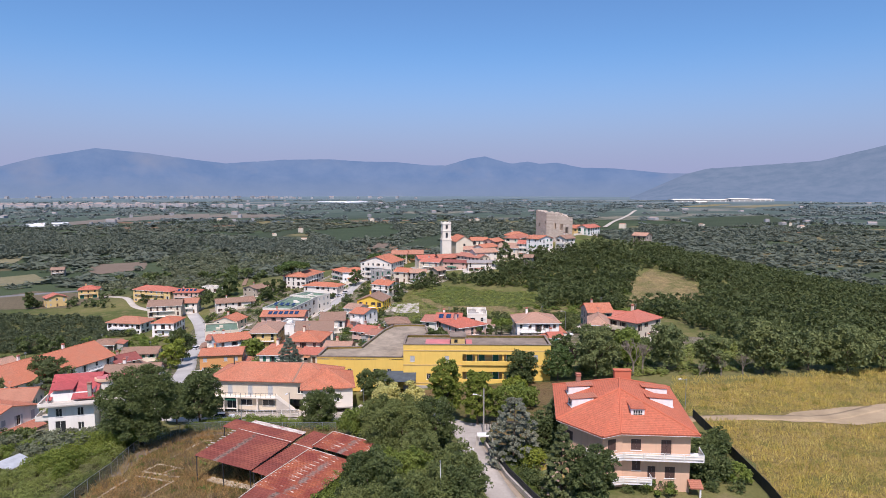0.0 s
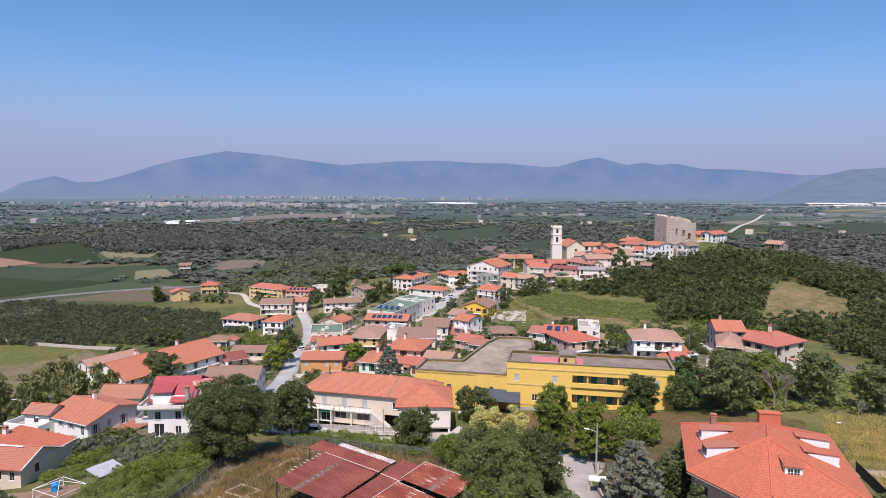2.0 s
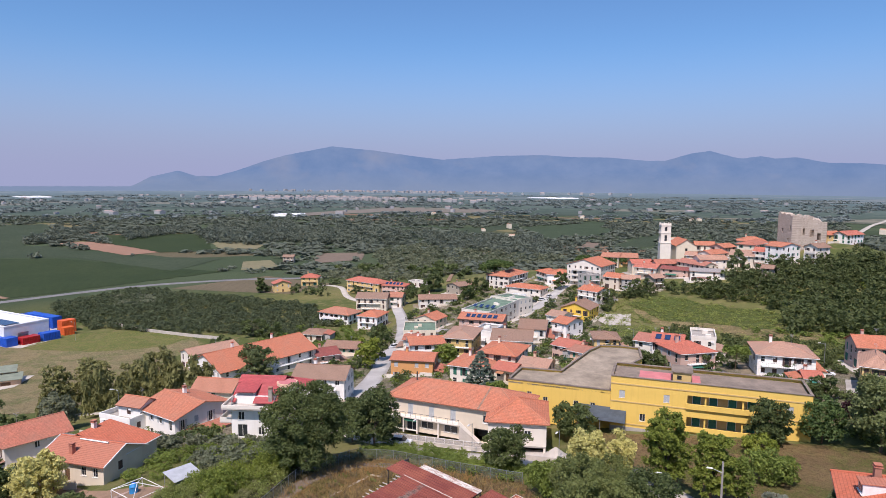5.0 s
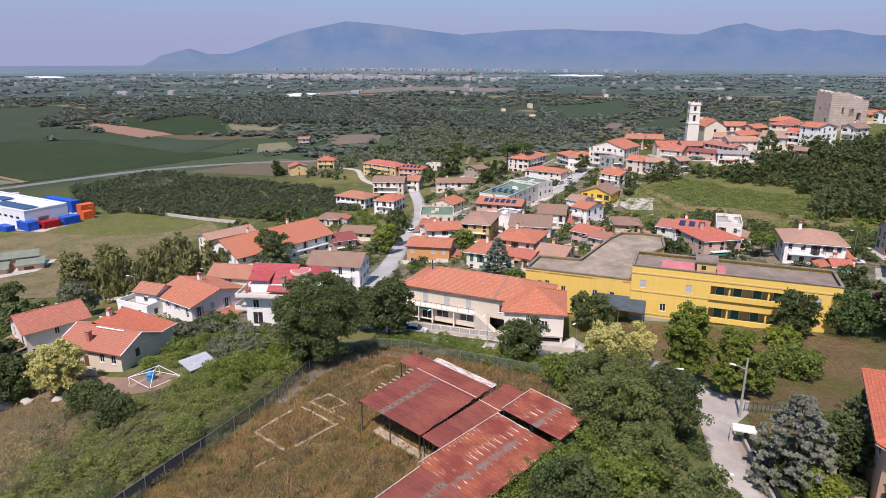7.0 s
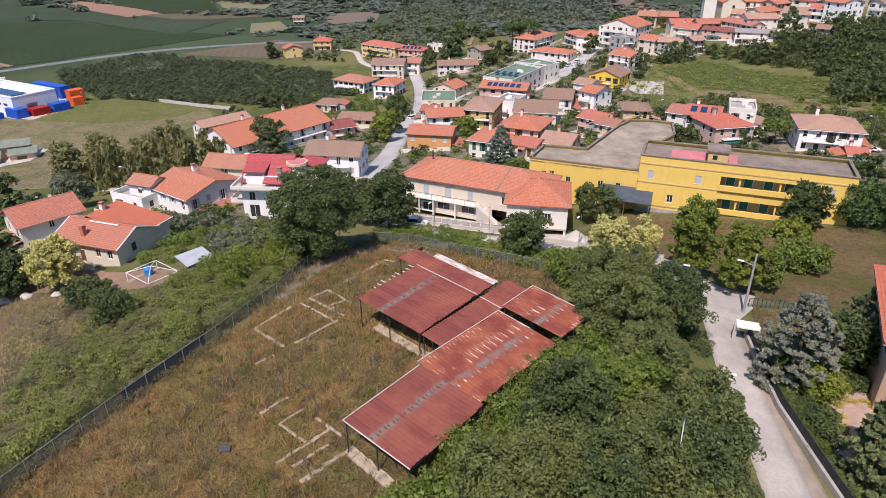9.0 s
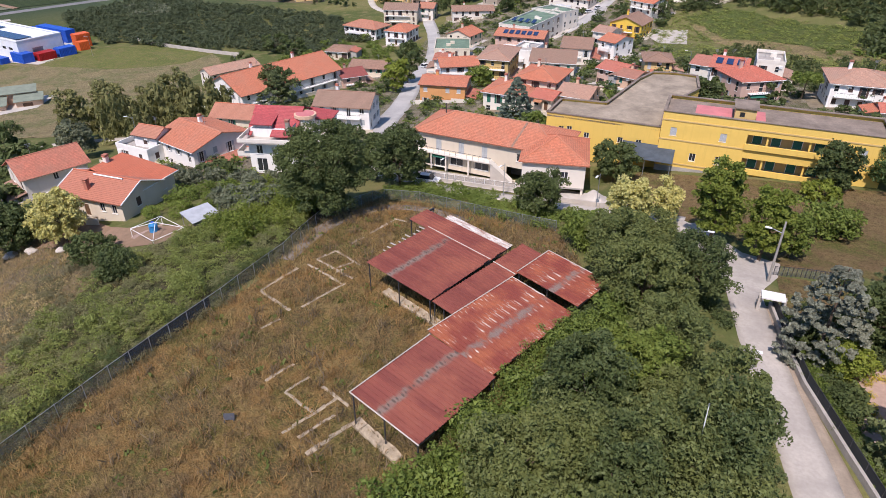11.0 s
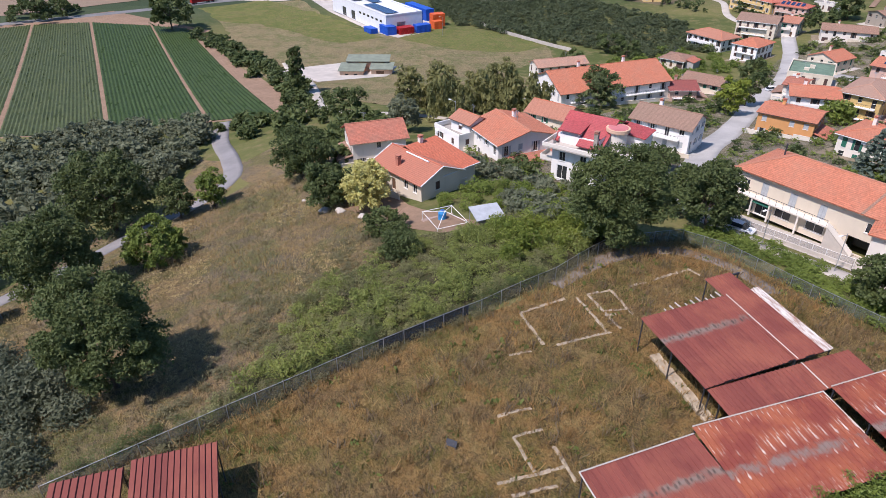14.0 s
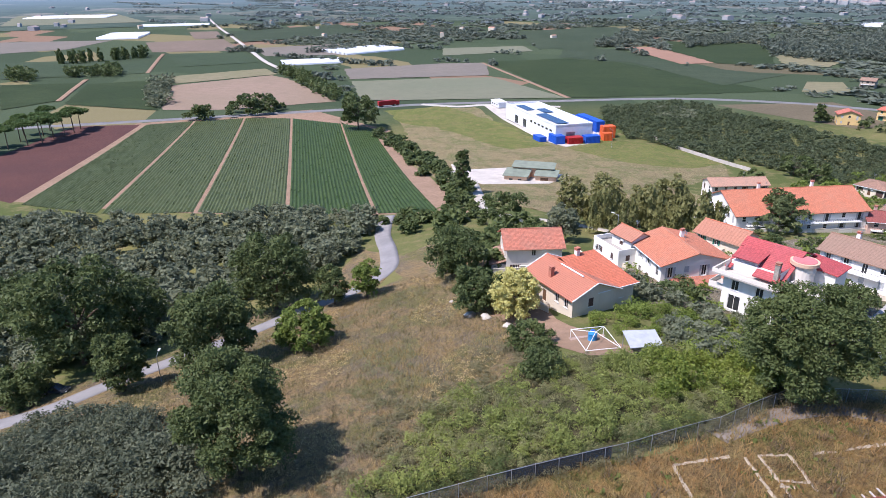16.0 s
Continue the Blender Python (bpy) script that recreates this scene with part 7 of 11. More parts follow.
# ---- three-storey salmon house ----
def salmon_house():
    hs = thing("apartment_house", pose(0, 0, 0), "salmon three-storey house with coral tiled roof and balconies", "house")
    z0, ze = 19.6, 29.4
    foot = [(25.6, 89.0), (35.0, 88.2), (38.2, 108.0), (20.2, 109.5), (18.0, 94.0), (22.5, 88.0)]
    n = len(foot)
    bm = bmesh.new()
    H = ze - z0
    open_by_side = {0: [(1.3, 0.9, 2.5, 2.4), (3.6, 2.9, 4.7, 4.6), (6.0, 2.9, 7.4, 4.6), (1.4, 3.9, 2.6, 5.4), (1.2, 6.9, 2.6, 8.5), (5.4, 6.2, 6.8, 8.5)], 5: [(0.9, 6.9, 2.2, 8.6)],
                    1: [(3, 6.7, 4.2, 8.2), (8, 6.7, 9.2, 8.2), (13, 6.7, 14.2, 8.2), (3, 3.2, 4.2, 4.7), (10, 3.2, 11.2, 4.7)], 4: [(0.8, 6.7, 2.0, 8.2)],
                    3: [(3, 6.7, 4.2, 8.2), (8, 6.7, 9.2, 8.2), (12, 6.7, 13.2, 8.2), (3, 3.2, 4.2, 4.7), (9, 3.2, 10.2, 4.7)]}
    for i in range(n):
        a, b = Vector((*foot[i], z0)), Vector((*foot[(i + 1) % n], z0))
        d = b - a
        hl = [q for q in open_by_side.get(i, []) if q[2] < d.length - 0.2]
        wall_face(bm, a, d.normalized(), d.length, H, hl)
        for q in hl:
            m = Matrix.Translation(a + d.normalized() * ((q[0] + q[2]) / 2) + Vector((0, 0, q[1]))) @ pose(0, 0, 0, 0, 0, math.degrees(math.atan2(d.y, d.x)))
            put_window(hs, m, q[2] - q[0], q[3] - q[1], "closed")
    part("wall", bm, "plaster_salmon", hs)
    over = [Vector((x, y, ze - 0.1)) for x, y in ((25.1, 88.0), (36.0, 87.2), (39.2, 109.0), (19.2, 110.4), (16.9, 93.6), (22.2, 86.6))]
    P, Q = Vector((27.2, 97.0, 32.9)), Vector((28.6, 102.2, 32.9))
    near = [P, P, Q, Q, P, P]
    rf = part("roof", slab(bmesh.new(), [(o.x, o.y, ze - 0.26) for o in over], 0.05), "tile_coral", hs)
    for i in range(n):
        j = (i + 1) % n
        pts = [over[i], over[j]] + ([near[j]] if near[i] == near[j] else [near[j], near[i]])
        part("roof_slope", slab(bmesh.new(), pts, 0.14), "tile_coral", rf)
    part("ridge_tiles", ridge_caps([(o, k) for o, k in zip(over, near)] + [(P, Q)], 0.15), "tile_coral", rf)
    part("soffit", slab(bmesh.new(), [(o.x, o.y, ze - 0.32) for o in over], 0.06), "white_trim", hs)
    for x, y, z, rot in ((28.4, 91.4, 30.3, -4), (20.4, 103.0, 30.2, -92), (19.6, 96.8, 30.2, -84), (36.0, 101.8, 30.2, 84), (35.2, 96.8, 30.2, 84)):
        m = pose(x, y, z, 0, 0, rot)
        dm = part("dormer", boxes((-0.95, 0.0, -0.7, 0.95, 3.4, 1.34)), "white_trim", hs, "", m)
        part("dormer_roof", slab(bmesh.new(), [(-1.08, -0.22, 1.42), (1.08, -0.22, 1.42), (1.08, 4.0, 1.66), (-1.08, 4.0, 1.66)], 0.09), "tile_coral", dm)
        part("dormer_sill", boxes((-1.02, -0.14, 0.02, 1.02, -0.002, 0.12)), "white_trim", dm)
        for x0 in (-0.62, 0.06):
            wn = part("dormer_window", boxes((x0, -0.05, 0.26, x0 + 0.56, -0.005, 1.1)), "glass", dm)
            part("glazing_bar", boxes((x0 + 0.26, -0.07, 0.26, x0 + 0.30, -0.052, 1.1), (x0, -0.07, 0.66, x0 + 0.56, -0.052, 0.70)), "white_trim", wn)
    for k, (zf, pts) in enumerate(((z0 + 6.1, [(20.2, 89.4), (22.3, 86.7), (25.4, 87.6), (36.4, 86.7), (36.8, 89.6)]), (z0 + 2.6, [(20.2, 89.4), (22.3, 86.7), (25.4, 87.6), (29.4, 87.2), (29.5, 88.6)]))):
        for a, b in zip(pts, pts[1:]):
            d = Vector((b[0] - a[0], b[1] - a[1], 0))
            m = pose(a[0], a[1], zf, 0, 0, math.degrees(math.atan2(d.y, d.x)))
            bl = part("balcony", boxes((0, 0, -0.2, d.length, 1.7, 0)), "white_trim", hs, "", m)
            nb = max(1, round(d.length / 2.6))
            for i in range(nb):
                x0 = d.length * i / nb
                part("balcony_panel", boxes((x0 + 0.12, 0, 0.12, x0 + d.length / nb - 0.02, 0.08, 0.78)), "plaster_offwhite", bl)
                part("panel_frame", boxes((x0 + 0.3, -0.05, 0.24, x0 + d.length / nb - 0.2, -0.004, 0.32), (x0 + 0.3, -0.05, 0.60, x0 + d.length / nb - 0.2, -0.004, 0.68)), "white_trim", bl)
                part("balcony_post", boxes((x0, -0.02, 0.002, x0 + 0.11, 0.1, 0.95)), "white_trim", bl)
            part("handrail", boxes((0, 0, 0.9, d.length, 0.08, 0.97)), "white_trim", bl)
    chimney(hs, 22.6, 105.4, 29.4, 32.4, "tile_redtile")
    part("chimney_block", boxes((29.0, 106.6, 29.4, 31.8, 107.6, 32.8), (28.9, 106.5, 32.8, 31.9, 107.7, 32.95)), "tile_coral", hs)
    part("porch_roof", slab(bmesh.new(), [(34.6, 86.6, 21.9), (36.4, 86.5, 21.9), (36.5, 88.0, 22.5), (34.7, 88.1, 22.5)], 0.15), "tile_coral", hs)
    part("porch_post", boxes((35.9, 86.65, 19.4, 36.15, 86.9, 21.85)), "white_trim", hs)


salmon_house()


# ---- church and bell tower ----
def church():
    tw = thing("bell_tower", pose(2.0, 434, 16.0, 0, 0, 12), "tall white bell tower with arched openings and cornices", "tower")
    s = 3.0

    def stage(z0, z1, s, arch):
        bm = bmesh.new()
        holes = [(s - 0.75, z0 + 0.9 - z0, s + 0.75, min(z1 - z0 - 0.7, 4.4))] if arch else []
        for o, ex in (((-s, -s, z0), (1, 0, 0)), ((s, -s, z0), (0, 1, 0)), ((s, s, z0), (-1, 0, 0)), ((-s, s, z0), (0, -1, 0))):
            wall_face(bm, o, ex, 2 * s, z1 - z0, holes, 0.7)
        return bm
    part("tower_stage", stage(0, 11.5, 3.1, False), "plaster_offwhite", tw)
    part("tower_stage", stage(11.9, 17.4, 2.9, True), "plaster_offwhite", tw)
    part("tower_stage", stage(17.8, 22.0, 2.8, True), "plaster_offwhite", tw)
    for z, k in ((11.5, 3.35), (17.4, 3.2), (22.0, 3.1)):
        part("cornice", boxes((-k, -k, z, k, k, z + 0.4)), "plaster_offwhite", tw)
    # dark block added for the unlit space behind the belfry openings
    part("belfry_core", boxes((-2.0, -2.0, 11.9, 2.0, 2.0, 22.0)), "iron", tw)
    for x in (-2.6, 0, 2.6):
        for y in (-2.6, 2.6):
            part("pinnacle", boxes((x - 0.3, y - 0.3, 22.4, x + 0.3, y + 0.3, 23.6)), "plaster_offwhite", tw)
    part("parapet", boxes((-2.8, -2.8, 22.4, 2.8, -2.5, 23.0), (-2.8, 2.5, 22.4, 2.8, 2.8, 23.0), (-2.8, -2.5, 22.4, -2.5, 2.5, 23.0), (2.5, -2.5, 22.4, 2.8, 2.5, 23.0)), "plaster_offwhite", tw)
    ch = thing("church", pose(12.0, 441, 17.0, 0, 0, 14), "pale stone church with gabled front and round window", "church")
    L, W, h, rise = 11.5, 20, 9.5, 3.6
    bm = bmesh.new()
    for o, ex, ln, hl in (((-L / 2, -W / 2, 0), (1, 0, 0), L, [(4.75, 0.2, 6.75, 4.2), (5.05, 6.2, 6.45, 7.8)]), ((L / 2, -W / 2, 0), (0, 1, 0), W, [(4, 5, 5.2, 8), (12, 5, 13.2, 8)]),
                          ((L / 2, W / 2, 0), (-1, 0, 0), L, []), ((-L / 2, W / 2, 0), (0, -1, 0), W, [])):
        wall_face(bm, o, ex, ln, h, hl, 0.5)
    for sy in (-1, 1):
        v = [bm.verts.new(p) for p in ((L / 2, sy * W / 2, h), (-L / 2, sy * W / 2, h), (0, sy * W / 2, h + rise))]
        bm.faces.new(v if sy > 0 else v[::-1])
    part("wall", bm, "plaster_cream", ch)
    part("church_door", boxes((-1.0, -W / 2 + 0.4, 0.2, 1.0, -W / 2 + 0.5, 4.2)), "wood_frame", ch)
    part("round_window", boxes((-0.7, -W / 2 + 0.4, 6.2, 0.7, -W / 2 + 0.5, 7.8)), "glass", ch)
    bm = bmesh.new()
    lines = roof_gable(bm, L, W, h, rise, False)
    rf = part("roof", bm, "tile_orange", ch)
    part("ridge_tiles", ridge_caps(lines), "tile_orange", rf)


church()


# ---- ruined keep ----
def keep():
    k = Nodes("keep_stone")
    pos = k.coord()
    a, b = k.noise(0.25, 5.0, 0.7, pos), k.noise(2.5, 5.0, 0.7, pos)
    br = k.add("TexBrick", {"Vector": k.add("Mapping", {0: pos, 1: (0, 0, 0), 2: (radians(90), 0, 0)}).outputs[0], "Color1": (0.56, 0.47, 0.39, 1), "Color2": (0.46, 0.38, 0.31, 1),
                            "Mortar": (0.36, 0.30, 0.25, 1), "Scale": 1.0, "Brick Width": 0.9, "Row Height": 0.45, "Mortar Size": 0.04})
    col = k.mix(k.span(a, 0.4, 0.65, 0.0, 0.6), br.outputs[0], (0.38, 0.31, 0.25, 1))
    col = k.mix(k.span(b, 0.55, 0.75, 0.0, 0.6), col, (0.62, 0.55, 0.47, 1))
    k.done(col, 0.95, k.bump(b, 0.8, 0.2), 0.0, 0.1)
    ke = thing("ruined_keep", pose(60.8, 410.5, 25.0, 0, 0, -70), "massive roofless medieval stone keep with broken top and gaping openings", "castle")
    W, D, t = 13.5, 16.5, 2.0
    rng = random.Random(5)
    spec = (((0, 0), (1, 0), W, 23.2, 22.6, [(4, 13, 5.2, 15.2), (9.6, 8, 10.8, 10.2), (3, 5, 4.2, 7), (11.5, 15, 12.5, 17)]),
            ((W, 0), (0, 1), D, 22.6, 18.5, [(3, 12, 5, 15.5), (7.5, 11, 9.8, 15), (11.5, 9, 13.6, 13), (5, 4, 7, 7), (10, 3, 12, 6.4)]),
            ((W, D), (-1, 0), W, 18.5, 21.0, []), ((0, D), (0, -1), D, 21.0, 23.2, []))
    for (ox, oy), (ex, ey), ln, ha, hb, holes in spec:
        bm = bmesh.new()
        e, nrm = Vector((ex, ey, 0)), Vector((-ey, ex, 0))
        xs = sorted({0.0, ln, *np.arange(0, ln - 0.4, 1.1).tolist(), *[v for q in holes for v in (q[0], q[2])]})
        zs = sorted({-5.0, *np.arange(0, 17.5, 2.2).tolist(), *[v for q in holes for v in (q[1], q[3])]})
        grid = []
        for x in xs:
            top = ha + (hb - ha) * x / ln + rng.uniform(-0.8, 0.5)
            grid.append([bm.verts.new(Vector((ox, oy, 0)) + e * x + nrm * rng.uniform(0, 0.1) + Vector((0, 0, z))) for z in zs + [top]])
        for i in range(len(xs) - 1):
            for k in range(len(zs)):
                cx, cz = (xs[i] + xs[i + 1]) / 2, ((zs + [99.0])[k] + (zs + [99.0])[k + 1]) / 2
                if not any(q[0] < cx < q[2] and q[1] < cz < q[3] for q in holes):
                    bm.faces.new((grid[i][k], grid[i + 1][k], grid[i + 1][k + 1], grid[i][k + 1]))
        bmesh.ops.recalc_face_normals(bm, faces=bm.faces[:])
        bmesh.ops.solidify(bm, geom=bm.faces[:], thickness=t)
        bmesh.ops.recalc_face_normals(bm, faces=bm.faces[:])
        part("wall", bm, "keep_stone", ke)
    part("rubble_floor", boxes((t, t, -3, W - t, D - t, 3.0)), "stone_wall", ke)


keep()


# ---- factory, farm, greenhouses ----
def factory():
    fa = thing("factory", pose(-351, 246, -12.9, 0, 0, -9.0), "long white factory hall with solar roof and blue end", "factory")
    L, W, H = 68.5, 20.5, 8.6
    bm = bmesh.new()
    wall_face(bm, (0, 0, 0), (1, 0, 0), L, H, [(14, 0.2, 19, 4.8), (26, 0.2, 31, 4.8)] + [(36 + 5 * i, 4.6, 39 + 5 * i, 5.8) for i in range(6)], 0.3)
    wall_face(bm, (L, 0, 0), (0, 1, 0), W, H, [(6, 0.2, 11, 5)], 0.3)
    wall_face(bm, (L, W, 0), (-1, 0, 0), L, H, [])
    wall_face(bm, (0, W, 0), (0, -1, 0), W, H, [])
    part("wall", bm, "white_metal", fa)
    for i, (x, w, z, h) in enumerate(((16.5, 5, 0.2, 4.6), (28.5, 5, 0.2, 4.6))):
        part("loading_door", boxes((x - w / 2, 0.2, z, x + w / 2, 0.28, z + h)), "car_dark", fa)
    for i in range(6):
        part("pane", boxes((36 + 5 * i, 0.2, 4.6, 39 + 5 * i, 0.26, 5.8)), "glass", fa)
    part("end_door", boxes((L - 0.28, 6, 0.2, L - 0.2, 11, 5)), "galvanised", fa)
    part("roof", boxes((0.2, 0.2, H - 0.5, L - 0.2, W - 0.2, H - 0.3)), "white_metal", fa)
    for r in ((-0.1, -0.1, L + 0.1, 0.3), (-0.1, W - 0.3, L + 0.1, W + 0.1), (-0.1, 0.3, 0.3, W - 0.3), (L - 0.3, 0.3, L + 0.1, W - 0.3)):
        part("roof_edge", boxes((r[0], r[1], H + 0.002, r[2], r[3], H + 0.5)), "white_metal", fa)
    for a, b, c, d in ((8, 3, 24, 8), (22, 9.5, 34, 15), (36, 3, 64, 9.5)):
        for i in range(int((b - a if b > a else c - a) / 4)):
            x0 = a + i * 4.0
            if x0 + 3.9 <= c:
                part("solar_panel", boxes((x0, b, H + 0.1, x0 + 3.9, d, H + 0.25)), "solar_cell", fa)
    for i in range(3):
        part("blue_cladding", boxes((46 + i * 7.5, W + 0.1, 0.5, 46 + i * 7.5 + 7.4, W + 0.4, H + 0.7)), "blue_paint", fa)
    an = thing("gatehouse", pose(-398, 262, -13.2, 0, 0, -9), "small white flat roofed gatehouse", "building")
    part("wall", boxes((0, 0, 0, 14, 6, 3.2)), "white_metal", an)
    part("roof", boxes((-0.3, -0.3, 3.202, 14.3, 6.3, 3.5)), "white_trim", an)
    for x in (2, 6, 10):
        part("window", boxes((x, -0.03, 1.0, x + 2, 0.0, 2.2)), "glass", an)


factory()


def crate(x, y, rot, l, w, h, mat, label, z=None):
    bm = bmesh.new()
    n = max(4, int(l / 0.7))
    prof = []
    for sy in (-1, 1):
        for i in range(n):
            o = (-l / 2 + l * i / n) * -sy
            d = l / n * -sy
            prof += [(o, sy * w / 2), (o + d * 0.4, sy * w / 2), (o + d * 0.5, sy * (w / 2 - 0.12)), (o + d * 0.9, sy * (w / 2 - 0.12))]
    lo, hi = [bm.verts.new((x_, y_, 0)) for x_, y_ in prof], [bm.verts.new((x_, y_, h)) for x_, y_ in prof]
    for i in range(len(prof)):
        j = (i + 1) % len(prof)
        bm.faces.new((lo[i], lo[j], hi[j], hi[i]))
    bm.faces.new(hi)
    bmesh.ops.recalc_face_normals(bm, faces=bm.faces[:])
    ob = part("container", bm, mat, None)
    ob.matrix_world = pose(x, y, (ground_z(x, y) if z is None else z) - 0.05, 0, 0, rot)
    return tagged(ob, label, "container", "factory containers")


for _x, _y, _r, _l, _w, _h, _m, _t in ((-283, 236.0, -9, 9, 5, 4.2, "blue_paint", "blue steel container stack"), (-278, 243, 80, 8, 5, 3.4, "red_paint", "dark red steel container stack"),
                                      (-276, 252, 80, 8, 5, 3.8, "blue_paint", "blue steel container stack"), (-291, 231.0, -9, 8, 4, 2.6, "blue_paint", "single blue steel container"),
                                      (-283, 268, 75, 7, 5, 6.2, "orange_paint", "tall orange steel container stack"), (-277, 263, 75, 5, 4, 4.0, "orange_paint", "single orange steel container"),
                                      (-306, 274, -9, 24, 5, 6.2, "blue_paint", "long blue container stack")):
    crate(_x, _y, _r, _l, _w, _h, _m, _t)


def farm():
    fm = thing("farm_building", pose(-226, 172, -10.4, 0, 0, 48), "pink farm building with green sheet roofs", "barn")
    for x0, y0, x1, y1, h in ((0, 0, 9, 8, 3.4), (2, 8, 18, 14, 5.0), (12, 2, 20, 8, 3.6)):
        part("wall", boxes((x0, y0, 0, x1, y1, h)), "plaster_peachwall", fm)
        part("roof", slab(bmesh.new(), [(x0 - 0.6, y0 - 0.8, h + 0.05), (x1 + 0.6, y0 - 0.8, h + 0.05), (x1 + 0.6, y1 + 0.5, h + 0.9), (x0 - 0.6, y1 + 0.5, h + 0.9)], 0.15), "farm_green", fm)
    for x in (2, 5.5):
        part("window", boxes((x, -0.05, 1.0, x + 1.4, 0.0, 2.2)), "glass", fm)
    part("door", boxes((14, 1.95, 0.1, 17, 2.0, 2.8)), "wood_frame", fm)


plain("farm_green", (0.22, 0.25, 0.19), 0.8, 0.25, 0.4)
farm()


def greenhouse(x, y, rot, L, n, w=8.0, h=3.6):
    for i in range(n):
        gh = thing("greenhouse", pose(x, y, ground_z(x, y) - 0.05, 0, 0, rot) @ pose(0, i * (w + 0.6), 0), "white plastic greenhouse tunnel", "greenhouse", "greenhouse tunnels")
        bm = bmesh.new()
        rows = [[bm.verts.new((xx, w / 2 - math.cos(math.pi * k / 8) * w / 2, math.sin(math.pi * k / 8) * h)) for k in range(9)] for xx in (0, L)]
        for k in range(8):
            bm.faces.new((rows[0][k], rows[1][k], rows[1][k + 1], rows[0][k + 1]))
        bm.faces.new(rows[0][::-1])
        bm.faces.new(rows[1])
        bmesh.ops.recalc_face_normals(bm, faces=bm.faces[:])
        part("cover", mesh_of(bm, "cover", "plastic_white", False), None, gh)
        part("door", boxes((-0.08, w / 2 - 1.2, 0, -0.01, w / 2 + 1.2, 2.4)), "galvanised", gh)


plain("plastic_white", (0.72, 0.74, 0.76), 0.5, 0.12, 0.1)
greenhouse(-1178, 6, 78.7, 60, 12, 9.0)
greenhouse(-696, 187, 84.0, 61, 3, 9.0)
greenhouse(-764, 275, 105.3, 84, 6, 9.0)
greenhouse(-2002, -176, 78.9, 194, 9, 14.0)
greenhouse(-1496, 80, 81.0, 128, 2, 14.0)
greenhouse(-426, 2824, 55.1, 147, 12, 14.0)
greenhouse(-2309, 1861, 62.2, 104, 12, 14.0)
greenhouse(-778, 1196, 28.1, 72, 5, 14.0)


# ---- street furniture, vehicles, yard things ----
def street_lamp(x, y, h, rot, label="grey street lamp on a steel pole", concrete=False):
    z = ground_z(x, y)
    lp = thing("street_lamp", pose(x, y, z, 0, 0, rot), label, "lamp", "street lamps")
    part("pole", rod(bmesh.new(), (0, 0, -0.3), (0, 0, h), 0.17 if concrete else 0.07, 0.11 if concrete else 0.05, 8), "concrete" if concrete else "galvanised", lp)
    part("arm", rod(bmesh.new(), (0, 0, h - 0.3 if not concrete else h * 0.82), (1.3, 0, h + 0.1 if not concrete else h * 0.86), 0.04, 0.035, 6), "galvanised", lp)
    zz = h + 0.1 if not concrete else h * 0.86
    part("lamp_head", bevelled(boxes((1.2, -0.16, zz - 0.08, 1.95, 0.16, zz + 0.06)), 0.04), "white_trim", lp)


street_lamp(7.2, 110.4, 8.2, 170, "old concrete lamp post beside the lane", True)
street_lamp(-2.0, 108.0, 6.5, 0)
street_lamp(2.3, 85.4, 6.3, 0)
street_lamp(-42.0, 131.0, 6.0, -100)
street_lamp(-32.0, 131.5, 6.0, -100)
street_lamp(-16.5, 131.5, 6.0, -100)
street_lamp(-111, 42, 5.0, 160)
street_lamp(-139, 75, 5.0, 160)
street_lamp(49.3, 127.8, 6.4, 200)
street_lamp(-262, 254, 9.0, 200)
street_lamp(-122, 141, 8.0, 200)
street_lamp(42, 218, 8.0, 200)
street_lamp(-8, 236, 8.0, 200)


_p = thing("utility_pole", pose(0.0, 73.2, ground_z(0.0, 73.2)), "thin pale pole standing among the trees of the copse", "pole")
part("pole", rod(bmesh.new(), (0, 0, -0.4), (-0.3, 0, 10.0), 0.06, 0.04, 6), "white_trim", _p)
part("insulator", rod(bmesh.new(), (-0.3, 0, 10.0), (-0.3, 0, 10.2), 0.08, 0.05, 8), "galvanised", _p)


